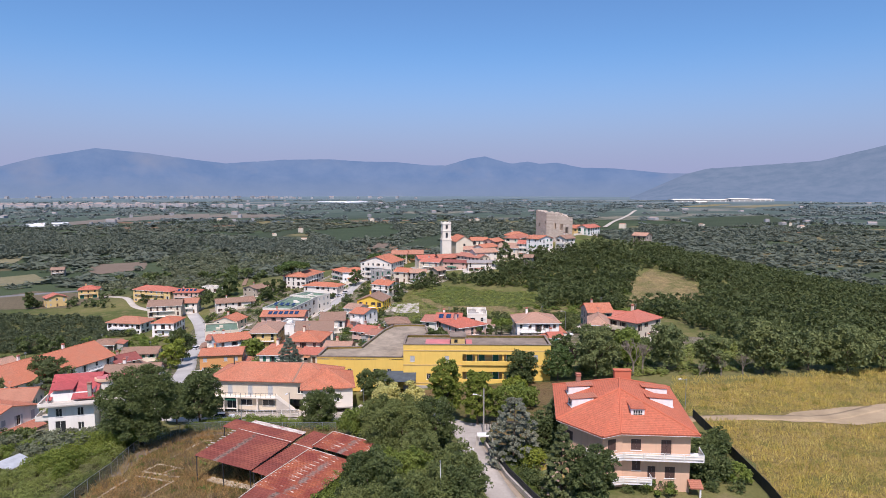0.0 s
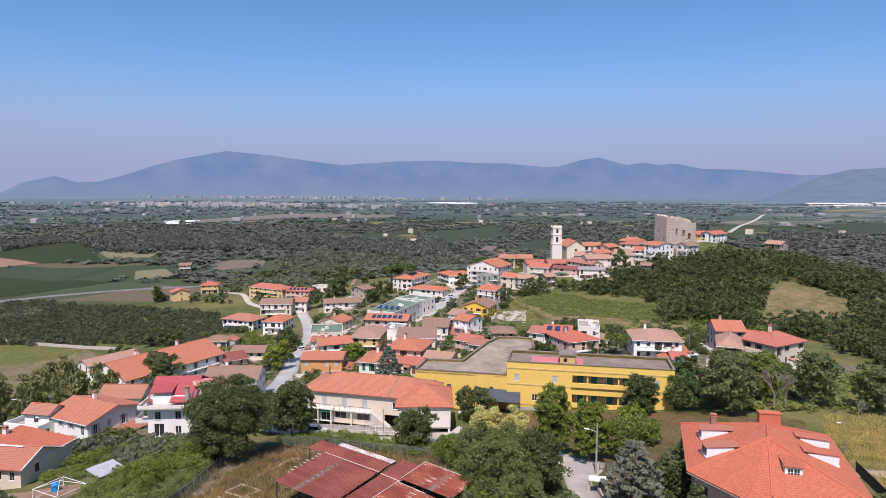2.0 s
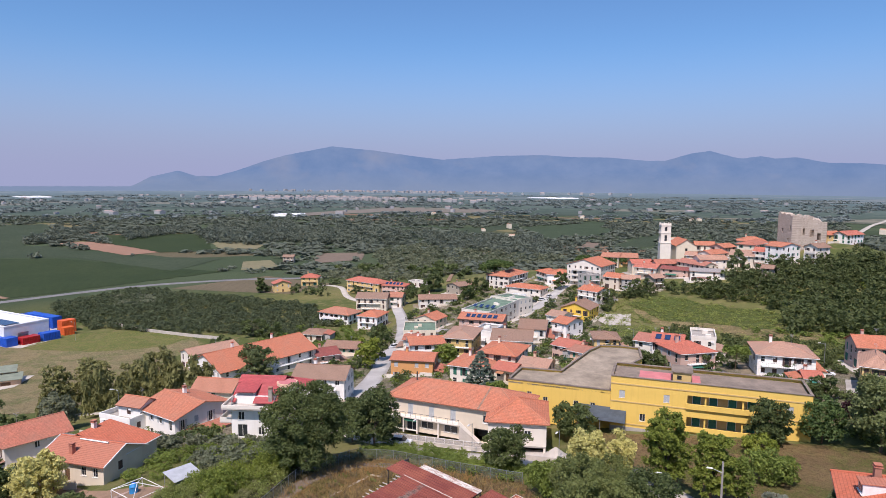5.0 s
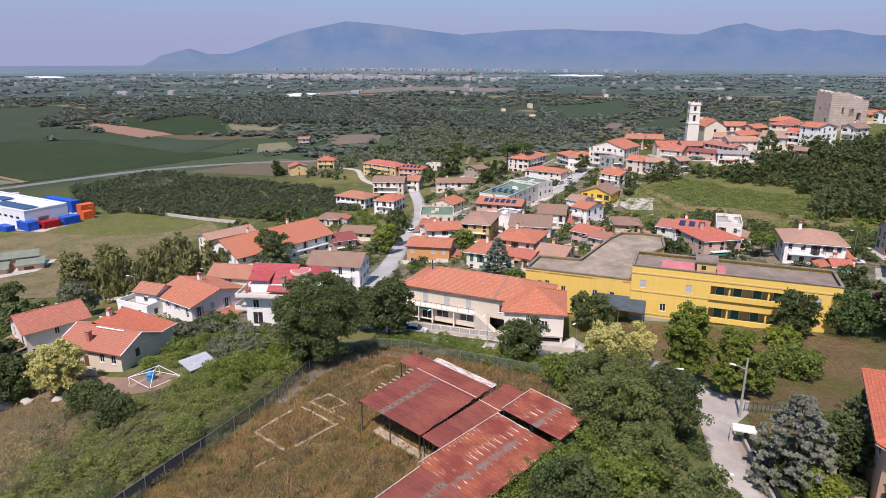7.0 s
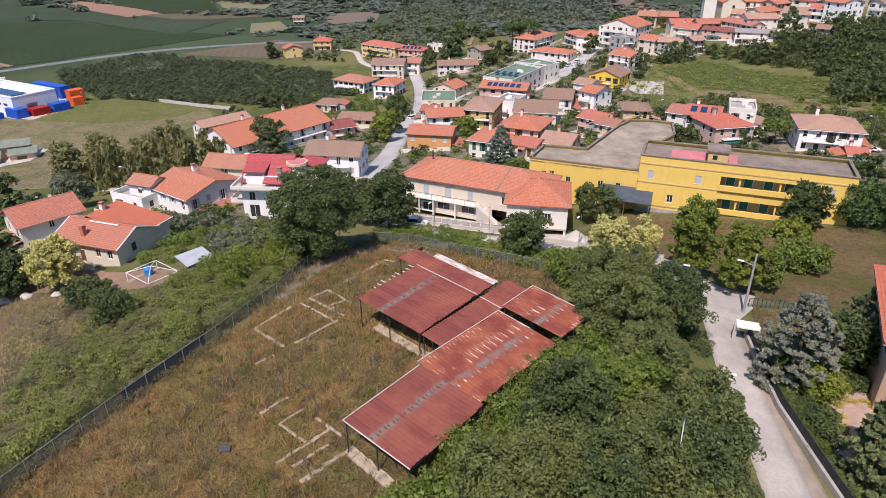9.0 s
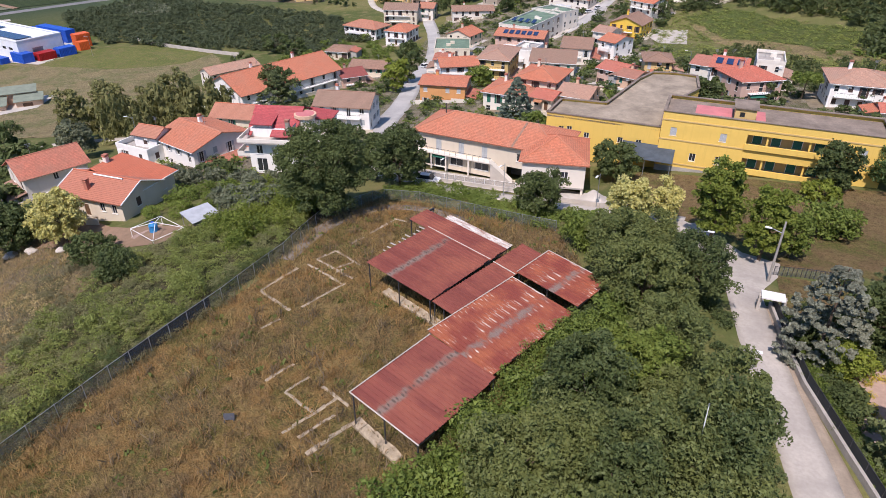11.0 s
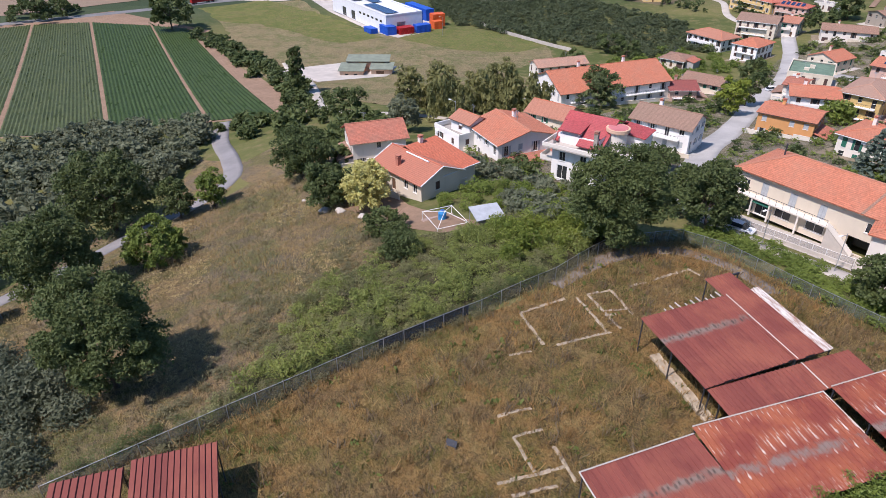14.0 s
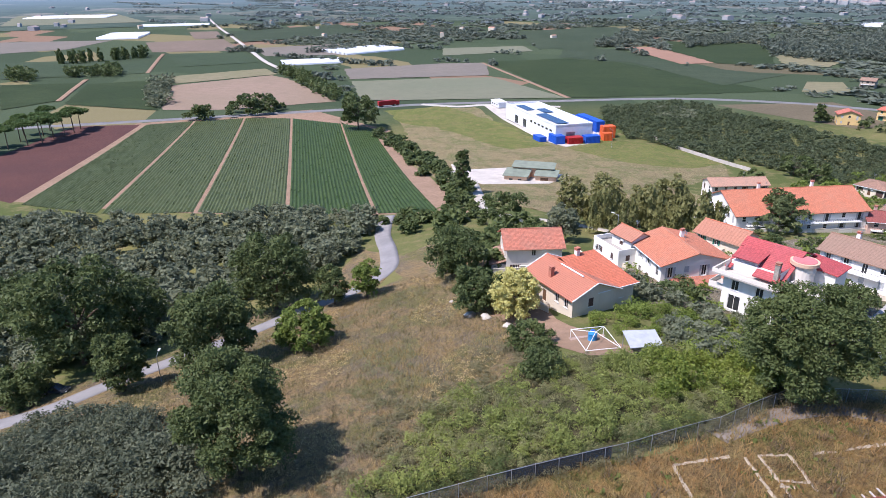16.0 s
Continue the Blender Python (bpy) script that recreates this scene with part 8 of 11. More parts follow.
def car(x, y, rot, mat, label):
    z = ground_z(x, y) + 0.1
    c = thing("car", pose(x, y, z, 0, 0, rot), label, "car", "parked cars")
    bm = boxes((-2.1, -0.85, 0.28, 2.1, 0.85, 0.82))
    bmesh.ops.bevel(bm, geom=bm.edges[:], offset=0.14, segments=2, affect="EDGES")
    part("body", bm, mat, c)
    bm = bmesh.new()
    lo = [bm.verts.new(p) for p in ((-1.9, -0.76, 0.80), (1.05, -0.76, 0.80), (1.05, 0.76, 0.80), (-1.9, 0.76, 0.80))]
    hi = [bm.verts.new(p) for p in ((-1.5, -0.6, 1.38), (0.3, -0.6, 1.38), (0.3, 0.6, 1.38), (-1.5, 0.6, 1.38))]
    for i in range(4):
        bm.faces.new((lo[i], lo[(i + 1) % 4], hi[(i + 1) % 4], hi[i]))
    bm.faces.new(hi)
    part("glazing", bm, "glass", c)
    part("roof_panel", bevelled(boxes((-1.48, -0.6, 1.382, 0.28, 0.6, 1.43)), 0.02), mat, c)
    for wx in (-1.3, 1.3):
        for wy in (-0.78, 0.78):
            w = part("wheel", rod(bmesh.new(), (wx, wy - 0.1, 0.3), (wx, wy + 0.1, 0.3), 0.31, 0.31, 12), "rubber", c)
            part("rim", rod(bmesh.new(), (wx, wy - 0.115, 0.3), (wx, wy + 0.115, 0.3), 0.18, 0.18, 10), "galvanised", w)
    for wy in (-0.6, 0.6):
        part("headlight", boxes((2.08, wy - 0.16, 0.55, 2.12, wy + 0.16, 0.7)), "white_trim", c)


car(-119.6, 26.2, 62, "car_dark", "dark car parked under trees beside the path")
car(41.6, 213.4, 10, "car_white", "white car parked beside the white house")
car(-46.5, 133.4, 5, "car_white", "white parked car by the fence")
car(39.5, 217, 15, "car_white", "white parked car beside the house")
car(-22, 262, 10, "car_white", "white car parked beside the yellow villa")
car(-101.5, 262, 70, "car_white", "white car on the village street")
for _i, (_x, _y) in enumerate(((-62, 352), (-58, 356), (-55, 362), (-68, 362), (-71, 350), (-64, 385), (-70, 388))):
    car(_x, _y, 30 + 17 * _i, "car_white" if _i % 3 else "car_dark", "white car on the car park" if _i % 3 else "dark car on the car park")


def truck():
    z = ground_z(-428, 200) + 0.1
    tr = thing("truck", pose(-428, 200, z, 0, 0, 96), "red articulated lorry on the country road", "truck")
    part("trailer", bevelled(boxes((-8, -1.25, 1.0, 4.6, 1.25, 3.9)), 0.08), "red_paint", tr)
    part("cab", bevelled(boxes((5.0, -1.2, 0.7, 7.4, 1.2, 3.4)), 0.15), "red_paint", tr)
    part("windscreen", boxes((7.39, -1.05, 2.0, 7.43, 1.05, 3.0)), "glass", tr)
    for x in (-6.5, -5.2, 3.0, 6.2):
        for y in (-1.1, 1.1):
            part("wheel", rod(bmesh.new(), (x, y - 0.15, 0.5), (x, y + 0.15, 0.5), 0.5, 0.5, 12), "rubber", tr)


truck()


def pergola():
    z = ground_z(-77, 98)
    pg = thing("pergola", pose(-79.6, 97.4, z - 0.4, 0, 0, -16), "white tubular frame over a terrace", "pergola")
    part("terrace", boxes((-0.2, -0.2, -1.2, 6.2, 5.2, 0.12)), "garden_tile", pg)
    for x in (0, 6):
        for y in (0, 5):
            part("post", rod(bmesh.new(), (x, y, 0.1), (x, y, 1.5), 0.05, 0.05, 6), "white_trim", pg)
            part("rafter", rod(bmesh.new(), (x, y, 1.5), (3, 2.5, 2.5), 0.05, 0.05, 6), "white_trim", pg)
        part("beam", rod(bmesh.new(), (x, 0, 1.5), (x, 5, 1.5), 0.05, 0.05, 6), "white_trim", pg)
    for y in (0, 5):
        part("beam", rod(bmesh.new(), (0, y, 1.5), (6, y, 1.5), 0.05, 0.05, 6), "white_trim", pg)
    tk = thing("water_tank", pose(-77.4, 99.6, z - 0.28), "bright blue plastic water tank", "tank")
    bm = bmesh.new()
    rod(bm, (0, 0, 0), (0, 0, 1.3), 0.65, 0.65, 16)
    rod(bm, (0, 0, 1.3), (0, 0, 1.75), 0.65, 0.35, 16)
    part("tank_body", bm, "blue_barrel", tk)
    part("lid", rod(bmesh.new(), (0, 0, 1.752), (0, 0, 1.85), 0.25, 0.25, 12), "blue_paint", tk)
    cn = thing("metal_canopy", pose(-72.8, 101.0, ground_z(-72, 103), 0, 0, 68), "low canopy with grey metal roof", "canopy")
    part("canopy_roof", slab(bmesh.new(), [(0, -3.4, 2.0), (4.6, -3.0, 2.0), (4.6, 0.4, 2.5), (0, 0.4, 2.5)], 0.08), "canopy_sheet", cn)
    for x in (0.2, 4.4):
        for y in (-2.8, 0.2):
            part("post", rod(bmesh.new(), (x, y, -0.6), (x, y, 2.1), 0.06, 0.06, 6), "galvanised", cn)


pergola()


def yard_wall(pts, h, t, mat, label, name="boundary_wall"):
    bm = bmesh.new()
    for (x0, y0), (x1, y1) in zip(pts, pts[1:]):
        d = Vector((x1 - x0, y1 - y0, 0))
        n = max(1, int(d.length / 4))
        s = Vector((-d.y, d.x, 0)).normalized() * t / 2
        for i in range(n):
            a, b = Vector((x0, y0, 0)) + d * (i / n), Vector((x0, y0, 0)) + d * ((i + 1) / n)
            za, zb = ground_z(a.x, a.y), ground_z(b.x, b.y)
            v = [bm.verts.new((p + q).to_tuple()[:2] + (z,)) for za_, zb_ in ((za - 0.5, zb - 0.5), (za + h, zb + h)) for p, q, z in ((a, -s, za_), (b, -s, zb_), (b, s, zb_), (a, s, za_))]
            for q in ((3, 2, 1, 0), (4, 5, 6, 7), (0, 1, 5, 4), (1, 2, 6, 5), (2, 3, 7, 6), (3, 0, 4, 7)):
                bm.faces.new([v[k] for k in q])
    return tagged(part(name, bm, mat, None), label, "wall", "", "structure")


yard_wall([(-55, 137.5), (-46, 134.6), (-31, 134.8)], 0.7, 0.3, "pale_concrete", "low pale wall in front of the long house")
yard_wall([(-29, 133.6), (-16, 131.8), (-11, 133)], 0.9, 0.3, "pale_concrete", "low pale wall below the house wing")
yard_wall([(7.0, 104), (7.9, 97.5), (9.3, 90.5), (11.9, 83), (15.2, 74), (18.2, 66)], 0.75, 0.3, "concrete", "stained concrete garden wall along the lane")
mesh_fence([(7.9, 112.6), (11.0, 113.4), (15.0, 113.8)], 1.3, "dark iron railing at the end of the garden", "iron", "net", 0.5, "railing_fence")
yard_wall([(-272, 288), (-255, 283), (-219, 280), (-200, 279)], 1.5, 0.3, "pale_concrete", "long white boundary wall beside the orchard")
yard_wall([(-30, 166), (-31, 160), (-34, 152)], 1.0, 0.3, "concrete", "low wall beside the school wing")
mesh_fence([(-55, 137.8), (-46, 135.2), (-31, 135.4)], 1.5, "pale railing fence in front of the long house", "white_trim", "net", 1.8, "railing_fence")
_b = tagged(part("notice_board", boxes((-0.5, -0.03, 0.25, 0.5, 0.03, 0.85), (-0.45, -0.04, -0.1, -0.4, 0.04, 0.25), (0.4, -0.04, -0.1, 0.45, 0.04, 0.25)), "iron", None), "dark notice board leaning in the dry grass", "sign")
_b.matrix_world = pose(-39, 68.4, ground_z(-39, 68.4), -30, 0, 25)
_g = thing("gate_cap", pose(6.9, 102.9, ground_z(6.9, 102.9) - 0.3), "white canopy roof over the garden gate", "gate")
part("gate_roof", boxes((-1.2, -0.8, 2.3, 1.2, 0.8, 2.45)), "white_trim", _g)
for _x in (-1.2, 1.2):
    part("gate_pillar", boxes((_x - 0.2, -0.25, -0.2, _x + 0.2, 0.25, 2.298)), "pale_concrete", _g)


# ---- far buildings of the plain ----
def far_buildings(name, spots, label, seed, wall, roof):
    """Tiny farmhouses and halls far off on the plain, past counting."""
    rng = random.Random(seed)
    bm = bmesh.new()
    n0 = 0
    for x, y, l, w, h in spots:
        a = rng.uniform(0, 3.14)
        m = pose(x, y, ground_z(x, y) - 0.3, 0, 0, math.degrees(a))
        v = [bm.verts.new(m @ Vector(p)) for p in ((-l / 2, -w / 2, 0), (l / 2, -w / 2, 0), (l / 2, w / 2, 0), (-l / 2, w / 2, 0),
                                                    (-l / 2, -w / 2, h), (l / 2, -w / 2, h), (l / 2, w / 2, h), (-l / 2, w / 2, h), (-l / 2, 0, h + w * 0.18), (l / 2, 0, h + w * 0.18))]
        for q in ((0, 1, 5, 4), (2, 3, 7, 6), (1, 2, 6, 9, 5), (3, 0, 4, 8, 7)):
            bm.faces.new([v[i] for i in q])
        for q in ((4, 5, 9, 8), (6, 7, 8, 9)):
            bm.faces.new([v[i] for i in q]).material_index = 1
    me = mesh_of(bm, name, wall)
    me.materials.append(MATS[roof])
    return tagged(part(name, me, None, None), label, "buildings", "", "stuff")


def scatter_far(n, r0, r1, a0, a1, seed, l=(9, 26)):
    rng = random.Random(seed)
    out = []
    while len(out) < n:
        r, a = rng.uniform(r0, r1), radians(rng.uniform(a0, a1))
        x, y = -math.sin(a) * r, math.cos(a) * r
        if y < 520 and x > -500 or (-860 < x < -360 and y < 580):
            continue
        ll = rng.uniform(*l)
        out.append((x, y, ll, ll * rng.uniform(0.4, 0.8), rng.uniform(4, 8)))
    return out


def works_hall(x, y, rot, l, w, h, label):
    """A long white hall with a low gable roof, a band of windows and a row of gates."""
    hl = thing("works_hall", pose(x, y, -13.6, 0, 0, rot), label, "factory", "halls of the works")
    part("wall", boxes((-l / 2, -w / 2, 0, l / 2, w / 2, h)), "plaster_greyrender", hl)
    bm = bmesh.new()
    v = [bm.verts.new(p) for p in ((-l / 2 - 1, -w / 2 - 1, h), (l / 2 + 1, -w / 2 - 1, h), (l / 2 + 1, 0, h + 4), (-l / 2 - 1, 0, h + 4), (l / 2 + 1, w / 2 + 1, h), (-l / 2 - 1, w / 2 + 1, h))]
    for q in ((0, 1, 2, 3), (3, 2, 4, 5), (1, 4, 2), (0, 3, 5), (0, 5, 4, 1)):
        bm.faces.new([v[i] for i in q])
    part("roof", bm, "plaster_offwhite", hl)
    part("window_band", boxes((-l / 2 + 4, -w / 2 - 0.15, h * 0.6, l / 2 - 4, -w / 2 - 0.01, h * 0.75)), "glass", hl)
    for i in range(int(l / 30)):
        part("gate", boxes((-l / 2 + 10 + i * 30, -w / 2 - 0.2, 0, -l / 2 + 16 + i * 30, -w / 2 - 0.01, 5.0)), "white_trim", hl)


for _x, _y, _l, _w, _h in ((1150, 3080, 150, 60, 9), (1300, 3120, 120, 70, 7), (1430, 3150, 110, 60, 11), (1550, 3180, 120, 60, 8), (1110, 2800, 50, 30, 7)):
    works_hall(_x, _y, 12.0, _l, _w, _h, "long white factory hall far out on the plain")
patch("pale_yard", [(835, 2330), (1110, 2640), (1180, 2640), (940, 2330)], "pale_lot", 1.0, 60.0, "pale open land below the works", "field")
patch("pale_field", [(930, 2280), (1350, 2620), (1440, 2600), (1080, 2250)], "crop_tan", 1.0, 60.0, "pale dry field below the works", "field")


far_buildings("distant_houses", scatter_far(30, 620, 1500, -44, 95, 5, (7, 12)), "scattered pale farmhouses on the plain", 3, "plaster_cream", "tile_peach")
far_buildings("distant_halls", scatter_far(150, 1400, 3300, -45, 95, 6, (8, 20)), "scattered pale halls and houses far out on the plain", 4, "far_wall_hazed", "far_roof_hazed")


def far_town(n, x, y, sx, sy, seed):
    rng = random.Random(seed)
    return [(rng.gauss(x, sx), rng.gauss(y, sy), rng.uniform(12, 26), rng.uniform(9, 14), rng.uniform(7, 13)) for _ in range(n)]


far_buildings("distant_town", far_town(170, -1180, 2250, 260, 60, 8) + far_town(120, -1500, 3700, 500, 90, 9), "red-roofed town far out on the plain", 7, "far_wall_hazed", "far_roof_hazed")



# ---- houses beside the plot ----
def long_house():
    hs = thing("house", pose(-38.3, 146.2, 13.8, 0, 0, -4.5), "long two-storey cream house with orange tiled hip roof", "house", "village houses")
    L, W, h, rise = 27.6, 11.2, 6.9, 2.6
    up = [(1.2, 3.9, 2.2, 5.3), (4.3, 3.4, 5.4, 5.7), (8.9, 3.4, 10.0, 5.7), (13.5, 3.4, 14.6, 5.7), (20.2, 4.0, 21.6, 5.5)]
    down = [(1.4, 0.2, 3.6, 2.6), (4.0, 0.2, 6.4, 2.6), (7.2, 1.0, 9.8, 2.4), (12.2, 1.0, 15.0, 2.4), (18.4, 0.2, 22.4, 2.7)]
    bm = bmesh.new()
    wall_face(bm, (-L / 2, -W / 2, 0), (1, 0, 0), L, h, up + down, 0.25)
    left = [(2.5, 3.9, 3.6, 5.3), (7.0, 3.9, 8.1, 5.3)]
    wall_face(bm, (L / 2, -W / 2, 0), (0, 1, 0), W, h, [])
    wall_face(bm, (L / 2, W / 2, 0), (-1, 0, 0), L, h, [])
    wall_face(bm, (-L / 2, W / 2, 0), (0, -1, 0), W, h, left, 0.25)
    part("wall", bm, "plaster_cream", hs)
    for q in left:
        put_window(hs, Matrix.Translation((-L / 2, W / 2 - (q[0] + q[2]) / 2, q[1])) @ pose(0, 0, 0, 0, 0, -90), 1.1, 1.4, "plain")
    for i, q in enumerate(up):
        put_window(hs, Matrix.Translation((-L / 2 + (q[0] + q[2]) / 2, -W / 2, q[1])), q[2] - q[0], q[3] - q[1], "closed" if 0 < i < 4 else "plain", "grey_shutter")
    for i, q in enumerate(down):
        x = -L / 2 + (q[0] + q[2]) / 2
        if i in (0, 4):
            # dark sheet set back in the opening as the unlit garage inside
            part("garage_opening", boxes((-L / 2 + q[0], -W / 2 + 2.6, 0.2, -L / 2 + q[2], -W / 2 + 2.7, q[3])), "iron", hs)
        elif i == 1:
            put_window(hs, Matrix.Translation((x, -W / 2, q[1])), q[2] - q[0], q[3] - q[1], "plain")
        else:
            put_window(hs, Matrix.Translation((x, -W / 2, q[1])), q[2] - q[0], q[3] - q[1], "plain")
    rb = bmesh.new()
    lines = roof_hip(rb, L, W, h, rise, 0.7)
    rf = part("roof", rb, "tile_orange", hs)
    part("ridge_tiles", ridge_caps(lines), "tile_orange", rf)
    part("roof_joint", slab(bmesh.new(), [(5.4, -W / 2 - 0.72, h - 0.05), (5.8, -W / 2 - 0.72, h - 0.05), (6.4, 0, h + rise - 0.05), (6.0, 0, h + rise - 0.05)], 0.05), "tile_brown", rf)
    bl = part("balcony", boxes((-L / 2 - 0.3, -W / 2 - 1.3, 3.05, 2.0, -W / 2, 3.3)), "plaster_offwhite", hs)
    part("handrail", boxes((-L / 2 - 0.3, -W / 2 - 1.3, 4.2, 2.0, -W / 2 - 1.24, 4.26)), "iron", bl)
    for i in range(15):
        x = -L / 2 - 0.25 + i * (L / 2 + 2.1) / 14
        part("rail_post", boxes((x, -W / 2 - 1.29, 3.302, x + 0.04, -W / 2 - 1.25, 4.198)), "iron", bl)
    for i in range(10):
        part("step", boxes((2.0 + i * 0.42, -W / 2 - 1.3, 0, 2.42 + i * 0.42, -W / 2 - 0.05, 3.2 - i * 0.32)), "pale_concrete", hs)
    part("stair_rail", slab(bmesh.new(), [(2.0, -W / 2 - 1.38, 4.2), (6.3, -W / 2 - 1.38, 1.1), (6.3, -W / 2 - 1.31, 1.1), (2.0, -W / 2 - 1.31, 4.2)], 0.9), "plaster_offwhite", hs)
    for x in (-L / 2 + 3.8, -L / 2 + 6.8, -L / 2 + 11.4):
        part("pillar", boxes((x - 0.12, -W / 2 - 1.2, 0, x + 0.12, -W / 2 - 0.96, 3.048)), "plaster_offwhite", hs)
    part("awning", slab(bmesh.new(), [(-L / 2 + 3.9, -W / 2 - 1.2, 2.5), (-L / 2 + 6.6, -W / 2 - 1.2, 2.5), (-L / 2 + 6.6, -W / 2 - 0.05, 2.9), (-L / 2 + 3.9, -W / 2 - 0.05, 2.9)], 0.04), "green_shutter", hs)
    part("flue", rod(bmesh.new(), (-10.4, 0.6, h + 1.6), (-10.4, 0.6, h + rise + 0.9), 0.14, 0.14, 8), "iron", hs)
    part("air_unit", boxes((-L / 2 + 0.3, -W / 2 - 0.35, 4.2, -L / 2 + 1.1, -W / 2 - 0.02, 4.8)), "white_trim", hs)
    # wing
    wg = thing("house_wing", pose(-25.9, 142.0, 13.6, 0, 0, 10.5), "whitewashed house wing on pillars with orange hip roof", "house", "village houses")
    L, W, h, rise = 10.6, 11.4, 6.8, 2.7
    bm = bmesh.new()
    wall_face(bm, (-L / 2, -W / 2, 2.3), (1, 0, 0), L, h - 2.3, [(6.6, 1.2, 7.8, 2.8)], 0.25)
    wall_face(bm, (L / 2, -W / 2, 0), (0, 1, 0), W, h, [(4.0, 3.4, 5.1, 4.8)], 0.25)
    wall_face(bm, (L / 2, W / 2, 0), (-1, 0, 0), L, h, [])
    wall_face(bm, (-L / 2, W / 2, 0), (0, -1, 0), W, h, [])
    part("wall", bm, "plaster_offwhite", wg)
    put_window(wg, Matrix.Translation((-L / 2 + 7.2, -W / 2, 3.5)), 1.2, 1.6, "plain")
    put_window(wg, Matrix.Translation((L / 2, -W / 2 + 4.55, 3.4)) @ pose(0, 0, 0, 0, 0, 90), 1.1, 1.4, "plain")
    part("floor_slab", boxes((-L / 2, -W / 2 - 0.1, 2.05, L / 2, W / 2, 2.298)), "concrete", wg)
    part("cellar_wall", boxes((-L / 2, -W / 2 + 3.2, 0, L / 2 - 0.02, -W / 2 + 3.4, 2.04)), "plaster_greyrender", wg)
    for x in (-L / 2 + 0.2, 0.6, L / 2 - 0.3):
        part("pillar", boxes((x - 0.2, -W / 2, 0, x + 0.2, -W / 2 + 0.4, 2.04)), "plaster_offwhite", wg)
    rb = bmesh.new()
    lines = roof_hip(rb, L, W, h, rise, 0.6)
    rf = part("roof", rb, "tile_orange", wg)
    part("ridge_tiles", ridge_caps(lines), "tile_orange", rf)
    for x in (-3.6, 1.0):
        part("air_unit", boxes((x, -W / 2 - 0.36, 3.6, x + 0.8, -W / 2 - 0.02, 4.2)), "white_trim", wg)
    gh = tagged(part("earth_mound", heap(2.6, 1.9), "pale_concrete", None), "pale heap of building sand beside the wing", "heap")
    gh.matrix_world = pose(-17.5, 135.2, ground_z(-17.5, 135.2) - 0.1)


def heap(r, h):
    bm = bmesh.new()
    bmesh.ops.create_cone(bm, cap_ends=True, segments=18, radius1=r, radius2=r * 0.12, depth=h, matrix=Matrix.Translation((0, 0, h / 2)))
    bmesh.ops.subdivide_edges(bm, edges=bm.edges[:], cuts=2, use_grid_fill=True)
    for v in bm.verts:
        if v.co.z > 0.01:
            v.co += 0.16 * noise.noise_vector(v.co * 1.3)
    return bm


long_house()


